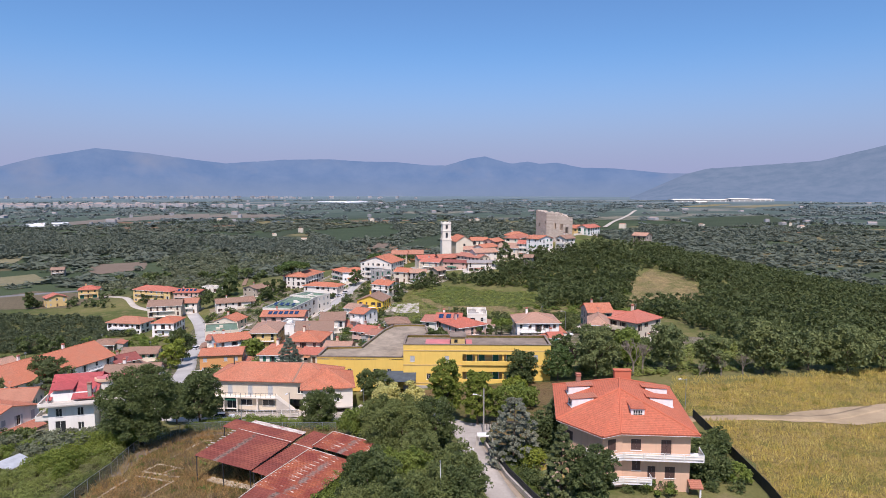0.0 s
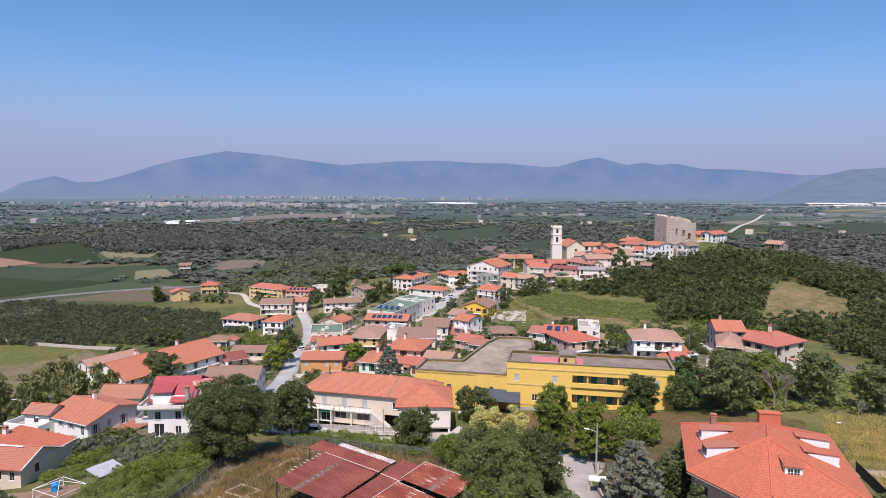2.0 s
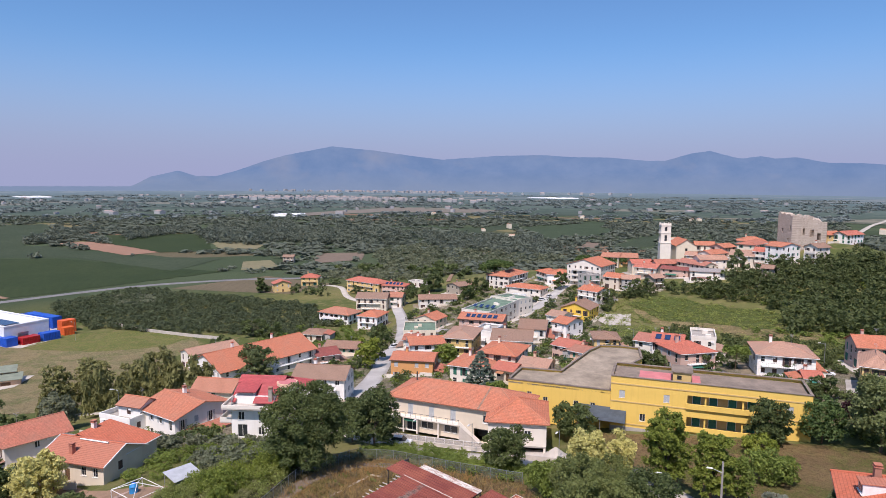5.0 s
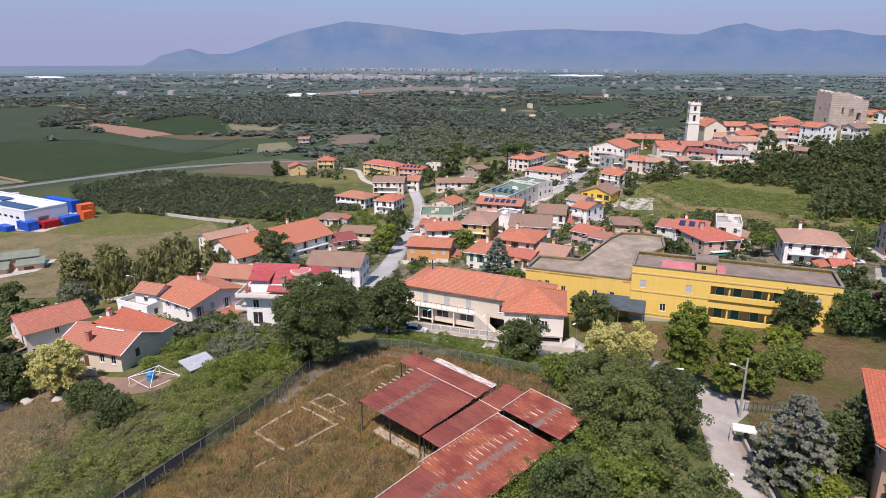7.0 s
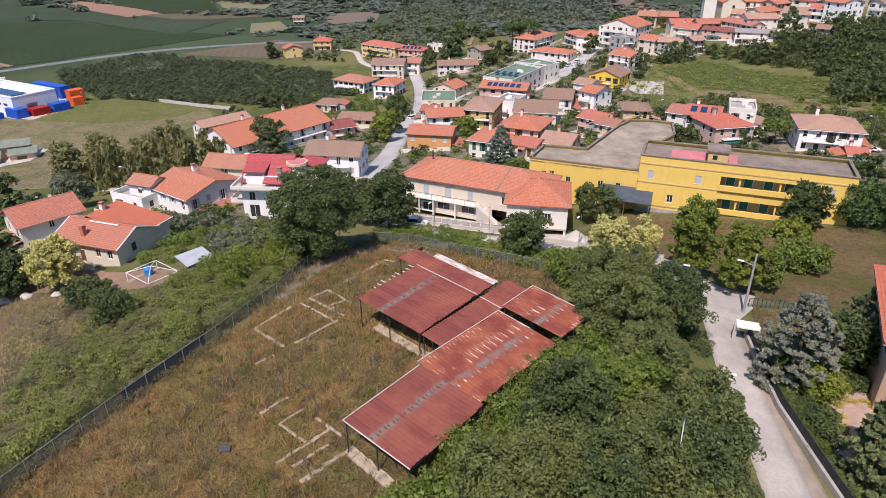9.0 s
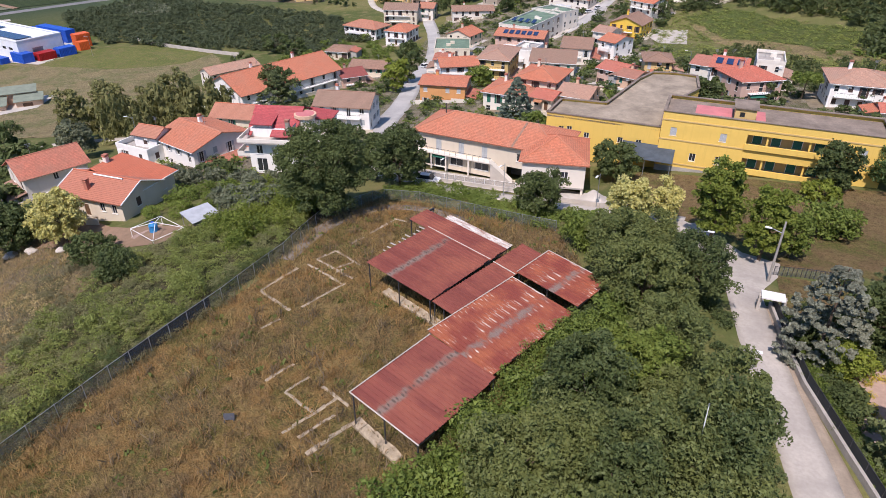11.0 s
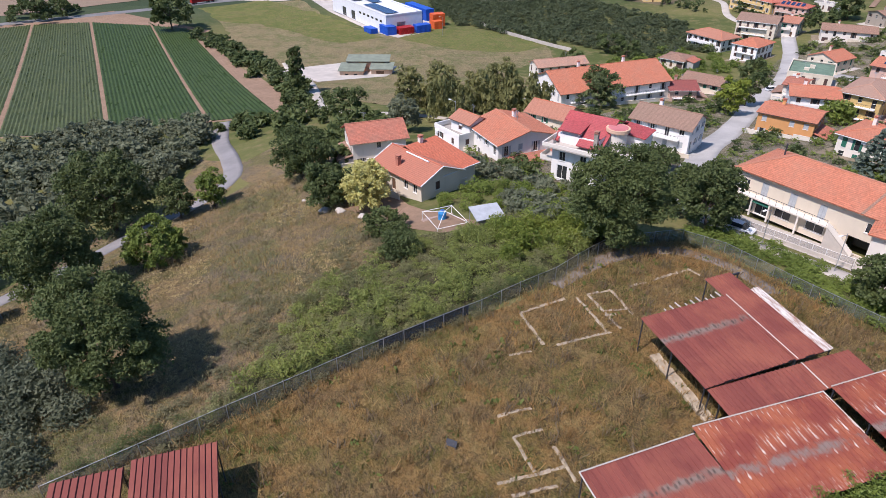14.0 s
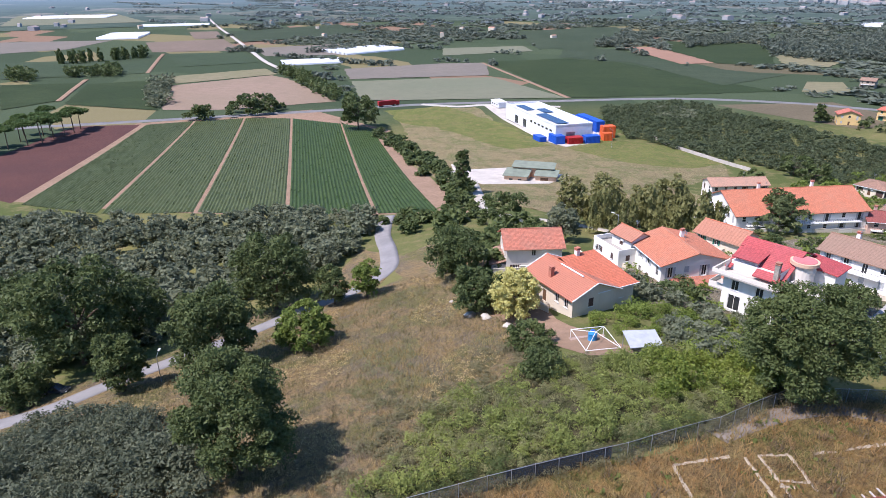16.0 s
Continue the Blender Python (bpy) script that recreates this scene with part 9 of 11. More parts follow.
def crimson_villa():
    vl = thing("villa", pose(-81.3, 127.3, 12.6, 0, 0, 15), "white villa with stepped crimson roofs, terraces and a round turret", "villa")
    bm = bmesh.new()
    hl = [(1.2, 0.4, 3.2, 3.0), (5.4, 0.9, 6.6, 2.5), (1.4, 3.9, 2.6, 5.6), (5.4, 3.9, 6.6, 5.6)]
    wall_face(bm, (0.8, 1.0, 0), (1, 0, 0), 8.6, 6.5, hl, 0.25)
    wall_face(bm, (9.4, 1.0, 0), (0, 1, 0), 12.5, 9.2, [(3, 4.0, 4.2, 5.6), (7, 4.0, 8.2, 5.6)], 0.25)
    wall_face(bm, (9.4, 13.5, 0), (-1, 0, 0), 8.6, 8.0, [])
    wall_face(bm, (0.8, 13.5, 0), (0, -1, 0), 12.5, 8.4, [(4, 0.9, 5.2, 2.5), (4, 3.9, 5.2, 5.5), (8, 3.9, 9.2, 5.5)], 0.25)
    part("wall", bm, "plaster_white", vl)
    for q in hl:
        put_window(vl, Matrix.Translation((0.8 + (q[0] + q[2]) / 2, 1.0, q[1])), q[2] - q[0], q[3] - q[1], "plain")
    for y, z in ((9.5, 3.9), (5.5, 3.9), (9.5, 0.9)):
        put_window(vl, Matrix.Translation((0.8, y - 0.6, z)) @ pose(0, 0, 0, 0, 0, -90), 1.2, 1.6, "plain")
    part("terrace", boxes((-0.6, -0.6, 6.502, 10.4, 13.8, 6.75)), "pale_concrete", vl)
    for r in ((-0.6, -0.6, 10.4, -0.4), (-0.6, -0.4, -0.4, 9.0), (10.2, -0.4, 10.4, 4.0)):
        part("parapet", boxes((r[0], r[1], 6.752, r[2], r[3], 7.35)), "plaster_offwhite", vl)
    part("attic_wall", boxes((1.0, 2.4, 6.752, 9.2, 13.2, 8.4)), "plaster_white", vl)
    rf = part("roof", slab(bmesh.new(), [(5.2, 0.9, 7.5), (10.0, 0.9, 7.5), (10.0, 8.0, 11.0), (5.2, 8.0, 11.0)], 0.18), "tile_crimson", vl)
    part("roof", slab(bmesh.new(), [(0.4, 6.0, 9.9), (5.19, 6.0, 9.9), (5.19, 8.0, 11.0), (0.4, 8.0, 11.0)], 0.18), "tile_crimson", vl)
    part("roof", slab(bmesh.new(), [(10.0, 14.0, 8.6), (0.4, 14.0, 8.6), (0.4, 8.02, 11.0), (10.0, 8.02, 11.0)], 0.18), "tile_crimson", vl)
    part("roof", slab(bmesh.new(), [(0.4, 1.6, 7.4), (1.4, 1.6, 7.4), (1.4, 6.0, 9.7), (0.4, 6.0, 9.7)], 0.18), "tile_crimson", vl)
    dm = part("dormer", boxes((1.5, 2.6, 6.752, 5.1, 6.4, 9.3)), "plaster_offwhite", vl)
    part("dormer_roof", slab(bmesh.new(), [(1.1, 1.9, 9.3), (5.5, 1.9, 9.3), (5.5, 7.0, 10.2), (1.1, 7.0, 10.2)], 0.15), "tile_crimson", dm)
    part("dormer_shutter", boxes((1.9, 2.5, 7.0, 4.7, 2.598, 8.9)), "grey_shutter", dm)
    chimney(vl, 8.6, 1.6, 7.4, 10.2, "stone_wall")
    tu = part("turret", rod(bmesh.new(), (10.6, 6.2, 0), (10.6, 6.2, 9.7), 1.7, 1.7, 20), "plaster_offwhite", vl)
    part("turret_rim", rod(bmesh.new(), (10.6, 6.2, 9.702), (10.6, 6.2, 10.25), 2.1, 2.1, 20), "plaster_peachwall", tu)
    part("turret_top", rod(bmesh.new(), (10.6, 6.2, 10.252), (10.6, 6.2, 10.32), 1.75, 1.75, 20), "pinkfelt", tu)
    part("rear_wing", boxes((9.6, 8.6, 0, 14.6, 13.4, 8.2)), "plaster_white", vl)
    part("roof", slab(bmesh.new(), [(9.2, 8.2, 9.0), (15.0, 8.2, 8.4), (15.0, 13.8, 8.4), (9.2, 13.8, 9.0)], 0.16), "tile_crimson", vl)
    b1 = part("balcony", boxes((10.6, 3.0, 5.6, 14.6, 8.4, 5.85)), "pale_concrete", vl)
    part("railing", boxes((10.6, 3.0, 5.852, 14.6, 3.12, 6.7), (14.48, 3.12, 5.852, 14.6, 8.4, 6.7)), "plaster_offwhite", b1)
    b2 = part("balcony", boxes((-1.6, 1.0, 3.2, 0.79, 5.0, 3.4)), "pale_concrete", vl)
    part("railing", boxes((-1.6, 1.0, 3.402, -1.5, 5.0, 4.3), (-1.5, 1.0, 3.402, 0.78, 1.1, 4.3)), "plaster_offwhite", b2)


crimson_villa()


def red_house():
    hs = thing("house", pose(-93.3, 107.1, 13.2, 0, 0, 2.0), "cream house with bright red tiled gable roofs", "house", "village houses")
    L, W, h, rise = 12.6, 8.8, 4.1, 1.8
    bm = bmesh.new()
    f = [(8.0, 1.6, 9.0, 3.1), (10.4, 1.6, 11.4, 3.1), (4.6, 0.3, 5.6, 2.4)]
    r = [(3.2, 1.7, 4.2, 3.2)]
    wall_face(bm, (-L / 2, -W / 2, -1.0), (1, 0, 0), L, h + 1, [(a, b + 1, c, d + 1) for a, b, c, d in f], 0.25)
    wall_face(bm, (L / 2, -W / 2, -1.0), (0, 1, 0), W, h + 1, [(a, b + 1, c, d + 1) for a, b, c, d in r], 0.25)
    wall_face(bm, (L / 2, W / 2, -1.0), (-1, 0, 0), L, h + 1, [])
    wall_face(bm, (-L / 2, W / 2, -1.0), (0, -1, 0), W, h + 1, [])
    for sx in (-1, 1):
        v = [bm.verts.new(p) for p in ((sx * L / 2, -W / 2, h), (sx * L / 2, W / 2, h), (sx * L / 2, 0, h + rise))]
        bm.faces.new(v if sx > 0 else v[::-1])
    part("wall", bm, "plaster_cream", hs)
    for a, b, c, d in f[:2]:
        put_window(hs, Matrix.Translation((-L / 2 + (a + c) / 2, -W / 2, b)), c - a, d - b, "plain")
    put_window(hs, Matrix.Translation((L / 2, -W / 2 + 3.7, 1.7)) @ pose(0, 0, 0, 0, 0, 90), 1.0, 1.5, "closed")
    part("door", boxes((-L / 2 + 4.6, -W / 2 + 0.1, 0.3, -L / 2 + 5.6, -W / 2 + 0.16, 2.4)), "wood_frame", hs)
    rb = bmesh.new()
    lines = roof_gable(rb, L, W, h, rise, True, 0.7)
    rf = part("roof", rb, "tile_coral", hs)
    part("ridge_tiles", ridge_caps(lines), "tile_coral", rf)
    for sx in (-1, 1):
        x = sx * (L / 2 + 0.72)
        for sy in (-1, 1):
            part("barge_board", rod(bmesh.new(), (x, sy * (W / 2 + 0.7), h - 0.3), (x, 0, h + rise + 0.05), 0.11, 0.11, 5), "white_trim", rf)
    part("ridge_flashing", rod(bmesh.new(), (-2.2, -0.5, h + rise + 0.0), (3.8, -0.5, h + rise + 0.0), 0.14, 0.14, 6), "white_trim", rf)
    chimney(hs, -1.2, -3.2, h + 0.1, h + 1.9, "tile_redtile")
    chimney(hs, -3.6, 3.9, h + 0.4, h + 3.0, "plaster_offwhite")
    wg = part("rear_wing", boxes((-5.4, W / 2 - 3.2, -1.0, 5.6, W / 2 + 4.4, 3.7)), "plaster_cream", hs)
    part("wing_roof", slab(bmesh.new(), [(6.3, 0.6, 3.75), (6.3, W / 2 + 5.0, 3.75), (-4.0, W / 2 + 3.6, 6.2), (-4.0, 0.6, 6.2)], 0.16), "tile_coral", wg)
    part("wing_roof", slab(bmesh.new(), [(-6.2, W / 2 + 5.0, 4.9), (-6.2, 0.6, 4.9), (-4.02, 0.6, 6.2), (-4.02, W / 2 + 3.6, 6.2)], 0.16), "tile_coral", wg)
    part("wing_eave", rod(bmesh.new(), (6.34, 0.6, 3.72), (6.34, W / 2 + 5.0, 3.72), 0.09, 0.09, 5), "white_trim", wg)
    put_window(wg, Matrix.Translation((5.6, W / 2 + 1.8, 1.4)) @ pose(0, 0, 0, 0, 0, 90), 1.0, 1.4, "plain")
    part("porch_wall", boxes((-0.6, -W / 2 - 1.6, -0.8, 2.2, -W / 2 - 1.45, 0.9)), "plaster_offwhite", hs)


red_house()
for _i, (_x, _y, _s) in enumerate(((-104, 93, 0.8), (-106, 95, 0.6), (-108, 92, 0.5), (-99, 91, 1.1), (-96, 92.5, 0.9), (-112, 97, 0.6), (-90, 93, 0.8))):
    _bm = bmesh.new()
    bmesh.ops.create_icosphere(_bm, subdivisions=2, radius=_s)
    for _v in _bm.verts:
        _v.co += _s * 0.45 * noise.noise_vector(_v.co * 1.1 / _s + Vector((_i, 0, 0)))
        _v.co.z *= 0.6
    _o = tagged(part("rock", _bm, "pale_concrete", None), "pale limestone rock lying in the meadow", "rock", "rocks in the meadow")
    _o.matrix_world = pose(_x, _y, ground_z(_x, _y) + _s * 0.1)



# ---- plants ----
def clear(pts, gap=1.0, wide=0.6):
    """Those of the points that stand off every house and road."""
    pts = np.asarray(pts, float)
    ok = np.ones(len(pts), bool)
    for x, y, rot, L, W in SPOTS:
        c, s = math.cos(radians(rot)), math.sin(radians(rot))
        dx, dy = pts[:, 0] - x, pts[:, 1] - y
        ok &= ~((np.abs(dx * c + dy * s) < L / 2 + gap) & (np.abs(dy * c - dx * s) < W / 2 + gap))
    for line, w in LINES:
        p = np.array([(v.x, v.y) for v in line])
        ok &= np.min((pts[:, None, 0] - p[None, :, 0]) ** 2 + (pts[:, None, 1] - p[None, :, 1]) ** 2, 1) > (w / 2 + wide) ** 2
    return pts[ok]


tree(-73.1, 49.5, 14.8, 13.4, "round", "leaf_oak", "large dark oak standing in the meadow", "tree", leaf_size=0.16, most=42000, fill=3.4, category="tree")
tree(-109.3, 64.8, 7.8, 11.5, "round", "leaf_green", "low spreading fruit tree in the meadow", "tree", leaf_size=0.24, most=42000, fill=3.4, category="tree")
tree(-110.1, 50.5, 14.7, 14.7, "round", "leaf_oak", "dark oak beside the path", "tree", leaf_size=0.24, most=42000, fill=3.4, category="tree")
tree(-141.1, 65.8, 17.6, 17.7, "round", "leaf_oak", "tall dark oak by the path", "tree", leaf_size=0.31, category="tree")
tree(-129.6, 82.7, 8.2, 6.4, "round", "leaf_green", "small young tree on the meadow edge", "tree", leaf_size=0.29, category="tree")
tree(-132.3, 76.3, 9.3, 7.0, "round", "leaf_oak", "small dark tree by the path", "tree", leaf_size=0.29, category="tree")
tree(-111.4, 36.7, 10.1, 7.9, "round", "leaf_oak", "small oak beside the path", "tree", leaf_size=0.24, most=42000, fill=3.4, category="tree")
tree(-119.0, 21.1, 7.4, 10.8, "bush", "leaf_oak", "dark rounded shrub by the path", "shrub", leaf_size=0.26, most=42000, fill=3.4, category="shrub")
tree(-132.3, 29.3, 20.2, 21.1, "round", "leaf_oak", "tall oak in the olive grove", "tree", leaf_size=0.29, category="tree")
tree(-157.2, 17.9, 15.2, 15.8, "round", "leaf_oak", "oak among olive trees", "tree", leaf_size=0.34, category="tree")
tree(-140.7, 38.8, 12.4, 12.8, "round", "leaf_oak", "oak among olive trees", "tree", leaf_size=0.30, category="tree")
tree(-91.8, 95.6, 8.9, 7.1, "round", "leaf_blossom", "flowering chestnut with cream blossom", "tree", leaf_size=0.22, most=42000, fill=3.4, category="tree")
tree(-100.2, 93.8, 7.7, 5.5, "round", "leaf_oak", "dark garden tree beside the house", "tree", leaf_size=0.24, category="tree")
tree(-80.6, 91.3, 4.5, 8.4, "bush", "leaf_oak", "dark rounded evergreen garden shrub", "shrub", leaf_size=0.20, category="shrub")
tree(-71.5, 86.8, 4.7, 5.9, "bush", "leaf_oak", "dark rounded evergreen garden shrub", "shrub", leaf_size=0.18, category="shrub")
tree(-52.4, 109.0, 14.6, 13.4, "round", "leaf_oak", "large dense dark tree by the fence", "tree", leaf_size=0.18, most=42000, fill=3.4, category="tree")
tree(-149.2, 147.3, 15.1, 7.6, "round", "leaf_euca", "tall eucalyptus in the roadside row", "tree", leaf_size=0.38, category="tree")
tree(-148.9, 159.2, 14.2, 12.2, "round", "leaf_euca", "tall eucalyptus in the roadside row", "tree", leaf_size=0.40, category="tree")
tree(-143.0, 166.7, 12.9, 7.7, "round", "leaf_euca", "thin dry eucalyptus in the roadside row", "tree", leaf_size=0.40, category="tree")
tree(-138.6, 172.9, 16.0, 10.8, "round", "leaf_euca", "thin dry eucalyptus in the roadside row", "tree", leaf_size=0.40, category="tree")
tree(-120.4, 98.6, 11.0, 11.3, "round", "leaf_oak", "dark oak group behind the barn", "tree", leaf_size=0.28, category="tree")
tree(-160.9, 133.5, 9.1, 14.3, "round", "leaf_oak", "dark rounded tree by the farm", "tree", leaf_size=0.39, category="tree")
tree(-209.7, 145.3, 17.1, 9.3, "column", "leaf_oak", "tall dark columnar tree by the farm drive", "tree", leaf_size=0.49, category="tree")
tree(-366.3, 158.1, 19.6, 25.8, "round", "leaf_oak", "dense dark tree clump at the field corner", "tree", leaf_size=0.80, category="tree")
tree(-447.2, 113.2, 13.3, 45.0, "bush", "leaf_oak", "long dark thicket beyond the crop field", "shrub", leaf_size=0.80, category="shrub")
tree(-439.3, 79.9, 11.3, 18.4, "bush", "leaf_oak", "dark rounded bush beside the road", "shrub", leaf_size=0.80, category="shrub")
tree(-123.6, 197.9, 11.2, 14.9, "cone", "leaf_fir", "dark cedar beside the long terrace", "tree", leaf_size=0.42, category="tree")
tree(-181.4, 257.2, 6.4, 13.7, "round", "leaf_oak", "dark tree by the orchard", "tree", leaf_size=0.59, category="tree")
tree(-49.4, 128.0, 11.2, 9.4, "round", "leaf_oak", "dark spreading tree beside the long house", "tree", leaf_size=0.24, most=42000, fill=3.4, category="tree")
tree(-55.6, 131.3, 8.8, 6.9, "round", "leaf_oak", "dark tree beside the village street", "tree", leaf_size=0.26, most=42000, fill=3.4, category="tree")
tree(-24.4, 124.9, 7.2, 7.5, "round", "leaf_oak", "leafy tree in front of the house wing", "tree", leaf_size=0.22, most=42000, fill=3.4, category="tree")
tree(-15.9, 146.5, 7.6, 7.9, "round", "leaf_oak", "dark tree beside the house wing", "tree", leaf_size=0.26, most=42000, fill=3.4, category="tree")
tree(-10.6, 123.1, 8.2, 6.4, "round", "leaf_blossom", "flowering chestnut with pale yellow blossom", "tree", leaf_size=0.21, most=42000, fill=3.4, category="tree")
tree(-6.1, 126.9, 7.0, 5.6, "round", "leaf_blossom", "flowering chestnut with pale yellow blossom", "tree", leaf_size=0.22, category="tree")
tree(0.5, 121.3, 12.7, 6.8, "round", "leaf_walnut", "tall yellow-green tree beside the lane", "tree", leaf_size=0.21, most=42000, fill=3.4, category="tree")
tree(6.5, 116.7, 11.1, 5.6, "round", "leaf_walnut", "leafy green tree by the lane", "tree", leaf_size=0.20, most=42000, fill=3.4, category="tree")
tree(10.1, 119.1, 7.0, 4.5, "round", "leaf_green", "leafy green tree by the school yard", "tree", leaf_size=0.21, category="tree")
tree(15.8, 129.6, 5.7, 8.4, "bush", "leaf_green", "round bright green shrub in the yard", "shrub", leaf_size=0.23, category="shrub")
tree(16.4, 144.5, 3.9, 7.8, "bush", "leaf_lime", "lime-yellow rounded shrub in the school yard", "shrub", leaf_size=0.26, category="shrub")
tree(19.2, 151.7, 5.0, 7.4, "round", "leaf_oak", "small dark tree by the school", "tree", leaf_size=0.27, category="tree")
tree(28.0, 153.7, 8.6, 9.3, "round", "leaf_pine", "dense green pine beside the school", "tree", leaf_size=0.28, category="tree")
tree(11.0, 96.2, 11.6, 9.0, "cedar", "leaf_spruce", "blue-grey cedar in the garden", "tree", leaf_size=0.14, most=52000, fill=3.4, category="tree")
tree(19.7, 106.2, 9.2, 8.5, "cedar", "leaf_fir", "drooping dark cedar in the garden", "tree", leaf_size=0.19, most=42000, fill=3.4, category="tree")
tree(13.4, 94.0, 4.2, 4.4, "bush", "leaf_lime", "yellow-green garden shrub beside the spruce", "shrub", leaf_size=0.16, category="shrub")
tree(-44.0, 181.6, 11.6, 10.0, "cone", "leaf_bluefir", "blue-green spruce behind the long house", "tree", leaf_size=0.17, most=32000, fill=3.4, category="tree")
tree(-129.8, 204.6, 10.4, 14.1, "cone", "leaf_fir", "dark cedar beside the long terrace", "tree", leaf_size=0.47, category="tree")
tree(-96.9, 97.4, 6.8, 9.7, "round", "leaf_blossom", "flowering chestnut with cream blossom by the house", "tree", leaf_size=0.26, most=42000, fill=3.4, category="tree")
tree(-100.0, 92.7, 8.2, 9.1, "round", "leaf_oak", "dark tree beside the garden", "tree", leaf_size=0.26, most=42000, fill=3.4, category="tree")
tree(-72.4, 150.8, 6.1, 8.4, "bush", "leaf_oak", "dark hedge beside the villa", "shrub", leaf_size=0.31, category="shrub")
tree(-14.8, 113.3, 6.3, 7.1, "bush", "leaf_green", "leafy shrubs behind the sheds", "shrub", leaf_size=0.19, category="shrub")
tree(-67.4, 222.7, 7.5, 9.2, "bush", "leaf_green", "green garden shrub by the street", "shrub", leaf_size=0.44, category="shrub")
tree(-95.1, 231.6, 10.7, 8.4, "round", "leaf_oak", "leafy garden tree beside the street", "tree", leaf_size=0.49, category="tree")
tree(-91.5, 214.7, 10.9, 8.4, "round", "leaf_lime", "pale green garden tree beside the street", "tree", leaf_size=0.45, category="tree")
tree(-116.5, 279.1, 7.3, 13.8, "round", "leaf_oak", "dark street tree at the junction", "tree", leaf_size=0.59, category="tree")
tree(-38.1, 176.8, 4.2, 8.0, "bush", "leaf_green", "garden shrubs beside the houses", "shrub", leaf_size=0.34, category="shrub")
tree(-51.5, 378.8, 9.4, 8.7, "round", "leaf_oak", "round tree on the village car park", "tree", leaf_size=0.75, category="tree")
tree(-42.5, 414.8, 11.7, 14.3, "umbrella", "leaf_pine", "umbrella pine before the old palace", "tree", leaf_size=0.80, category="tree")
tree(-32.9, 430.9, 7.6, 15.6, "umbrella", "leaf_pine", "umbrella pine before the old palace", "tree", leaf_size=0.80, category="tree")
tree(-23.2, 430.5, 5.8, 15.6, "umbrella", "leaf_pine", "umbrella pine before the old palace", "tree", leaf_size=0.80, category="tree")
tree(-95.7, 406.8, 17.4, 13.6, "umbrella", "leaf_pine", "umbrella pine beside the village road", "tree", leaf_size=0.80, category="tree")
tree(-90.7, 407.7, 15.9, 12.8, "umbrella", "leaf_pine", "umbrella pine beside the village road", "tree", leaf_size=0.80, category="tree")
tree(-100.8, 409.2, 14.8, 11.5, "umbrella", "leaf_pine", "umbrella pine beside the village road", "tree", leaf_size=0.80, category="tree")
tree(35.7, 368.7, 15.1, 15.2, "cone", "leaf_fir", "tall dark cedar below the church", "tree", leaf_size=0.72, category="tree")
tree(13.3, 210.3, 5.5, 9.2, "round", "leaf_oak", "garden tree by the pink villa", "tree", leaf_size=0.40, category="tree")
tree(19.9, 215.6, 6.9, 8.2, "umbrella", "leaf_green", "palm-like tree beside the pink villa", "tree", leaf_size=0.41, category="tree")
tree(32.8, 212.2, 5.7, 9.4, "round", "leaf_oak", "garden tree before the white house", "tree", leaf_size=0.41, category="tree")
tree(35.4, 187.7, 5.3, 5.8, "round", "leaf_oak", "garden tree before the white house", "tree", leaf_size=0.36, category="tree")
tree(9.5, 218.4, 4.7, 7.5, "bush", "leaf_oak", "garden shrub by the pink villa", "shrub", leaf_size=0.41, category="shrub")
tree(-2.3, 210.7, 6.6, 9.1, "bush", "leaf_oak", "dark garden shrub behind the school", "shrub", leaf_size=0.40, category="shrub")
tree(2.8, 215.5, 4.2, 9.3, "bush", "leaf_oak", "dark garden shrub behind the school", "shrub", leaf_size=0.41, category="shrub")
tree(-134.6, 405.2, 12.6, 13.1, "round", "leaf_oak", "dark tree by the field road", "tree", leaf_size=0.80, category="tree")
tree(-134.1, 374.3, 10.2, 12.2, "round", "leaf_oak", "dark tree by the upper houses", "tree", leaf_size=0.79, category="tree")
tree(-102.6, 393.9, 8.6, 12.5, "round", "leaf_oak", "dark tree by the upper houses", "tree", leaf_size=0.80, category="tree")
tree(-103.2, 372.8, 8.2, 10.0, "round", "leaf_oak", "dark tree by the upper houses", "tree", leaf_size=0.76, category="tree")
tree(-259.1, 400.3, 10.7, 11.4, "column", "leaf_oak", "dark cypress beside the yellow farmhouse", "tree", leaf_size=0.80, category="tree")
tree(-188.3, 290.2, 8.7, 13.4, "round", "leaf_oak", "large dark tree by the orchard", "tree", leaf_size=0.69, category="tree")
tree(-175.8, 286.0, 7.7, 12.9, "round", "leaf_oak", "large dark tree by the orchard", "tree", leaf_size=0.67, category="tree")
tree(-131.2, 132.2, 9.1, 8.5, "round", "leaf_olive", "tall eucalyptus beside the road", "tree", leaf_size=0.37, category="tree")
tree(36.6, 151.5, 13.8, 10.7, "round", "leaf_elm", "large green tree below the villas", "tree", leaf_size=0.31, category="tree")
tree(36.1, 161.4, 7.9, 6.3, "round", "leaf_purple", "purple-leaved plum tree below the villas", "tree", leaf_size=0.33, category="tree")
tree(47.9, 164.3, 10.3, 7.8, "round", "leaf_green", "tall green tree below the villas", "tree", leaf_size=0.34, category="tree")
bare_tree(50.3, 159.3, 12.8, 8.5, 7, "leafless grey-brown tree among green ones")
tree(18.8, 150.2, 8.7, 6.9, "round", "leaf_oak", "tree at the end of the school", "tree", leaf_size=0.30, category="tree")
tree(55.5, 192.2, 7.2, 9.1, "bush", "leaf_green", "leafy shrubs behind the villa", "shrub", leaf_size=0.40, category="shrub")
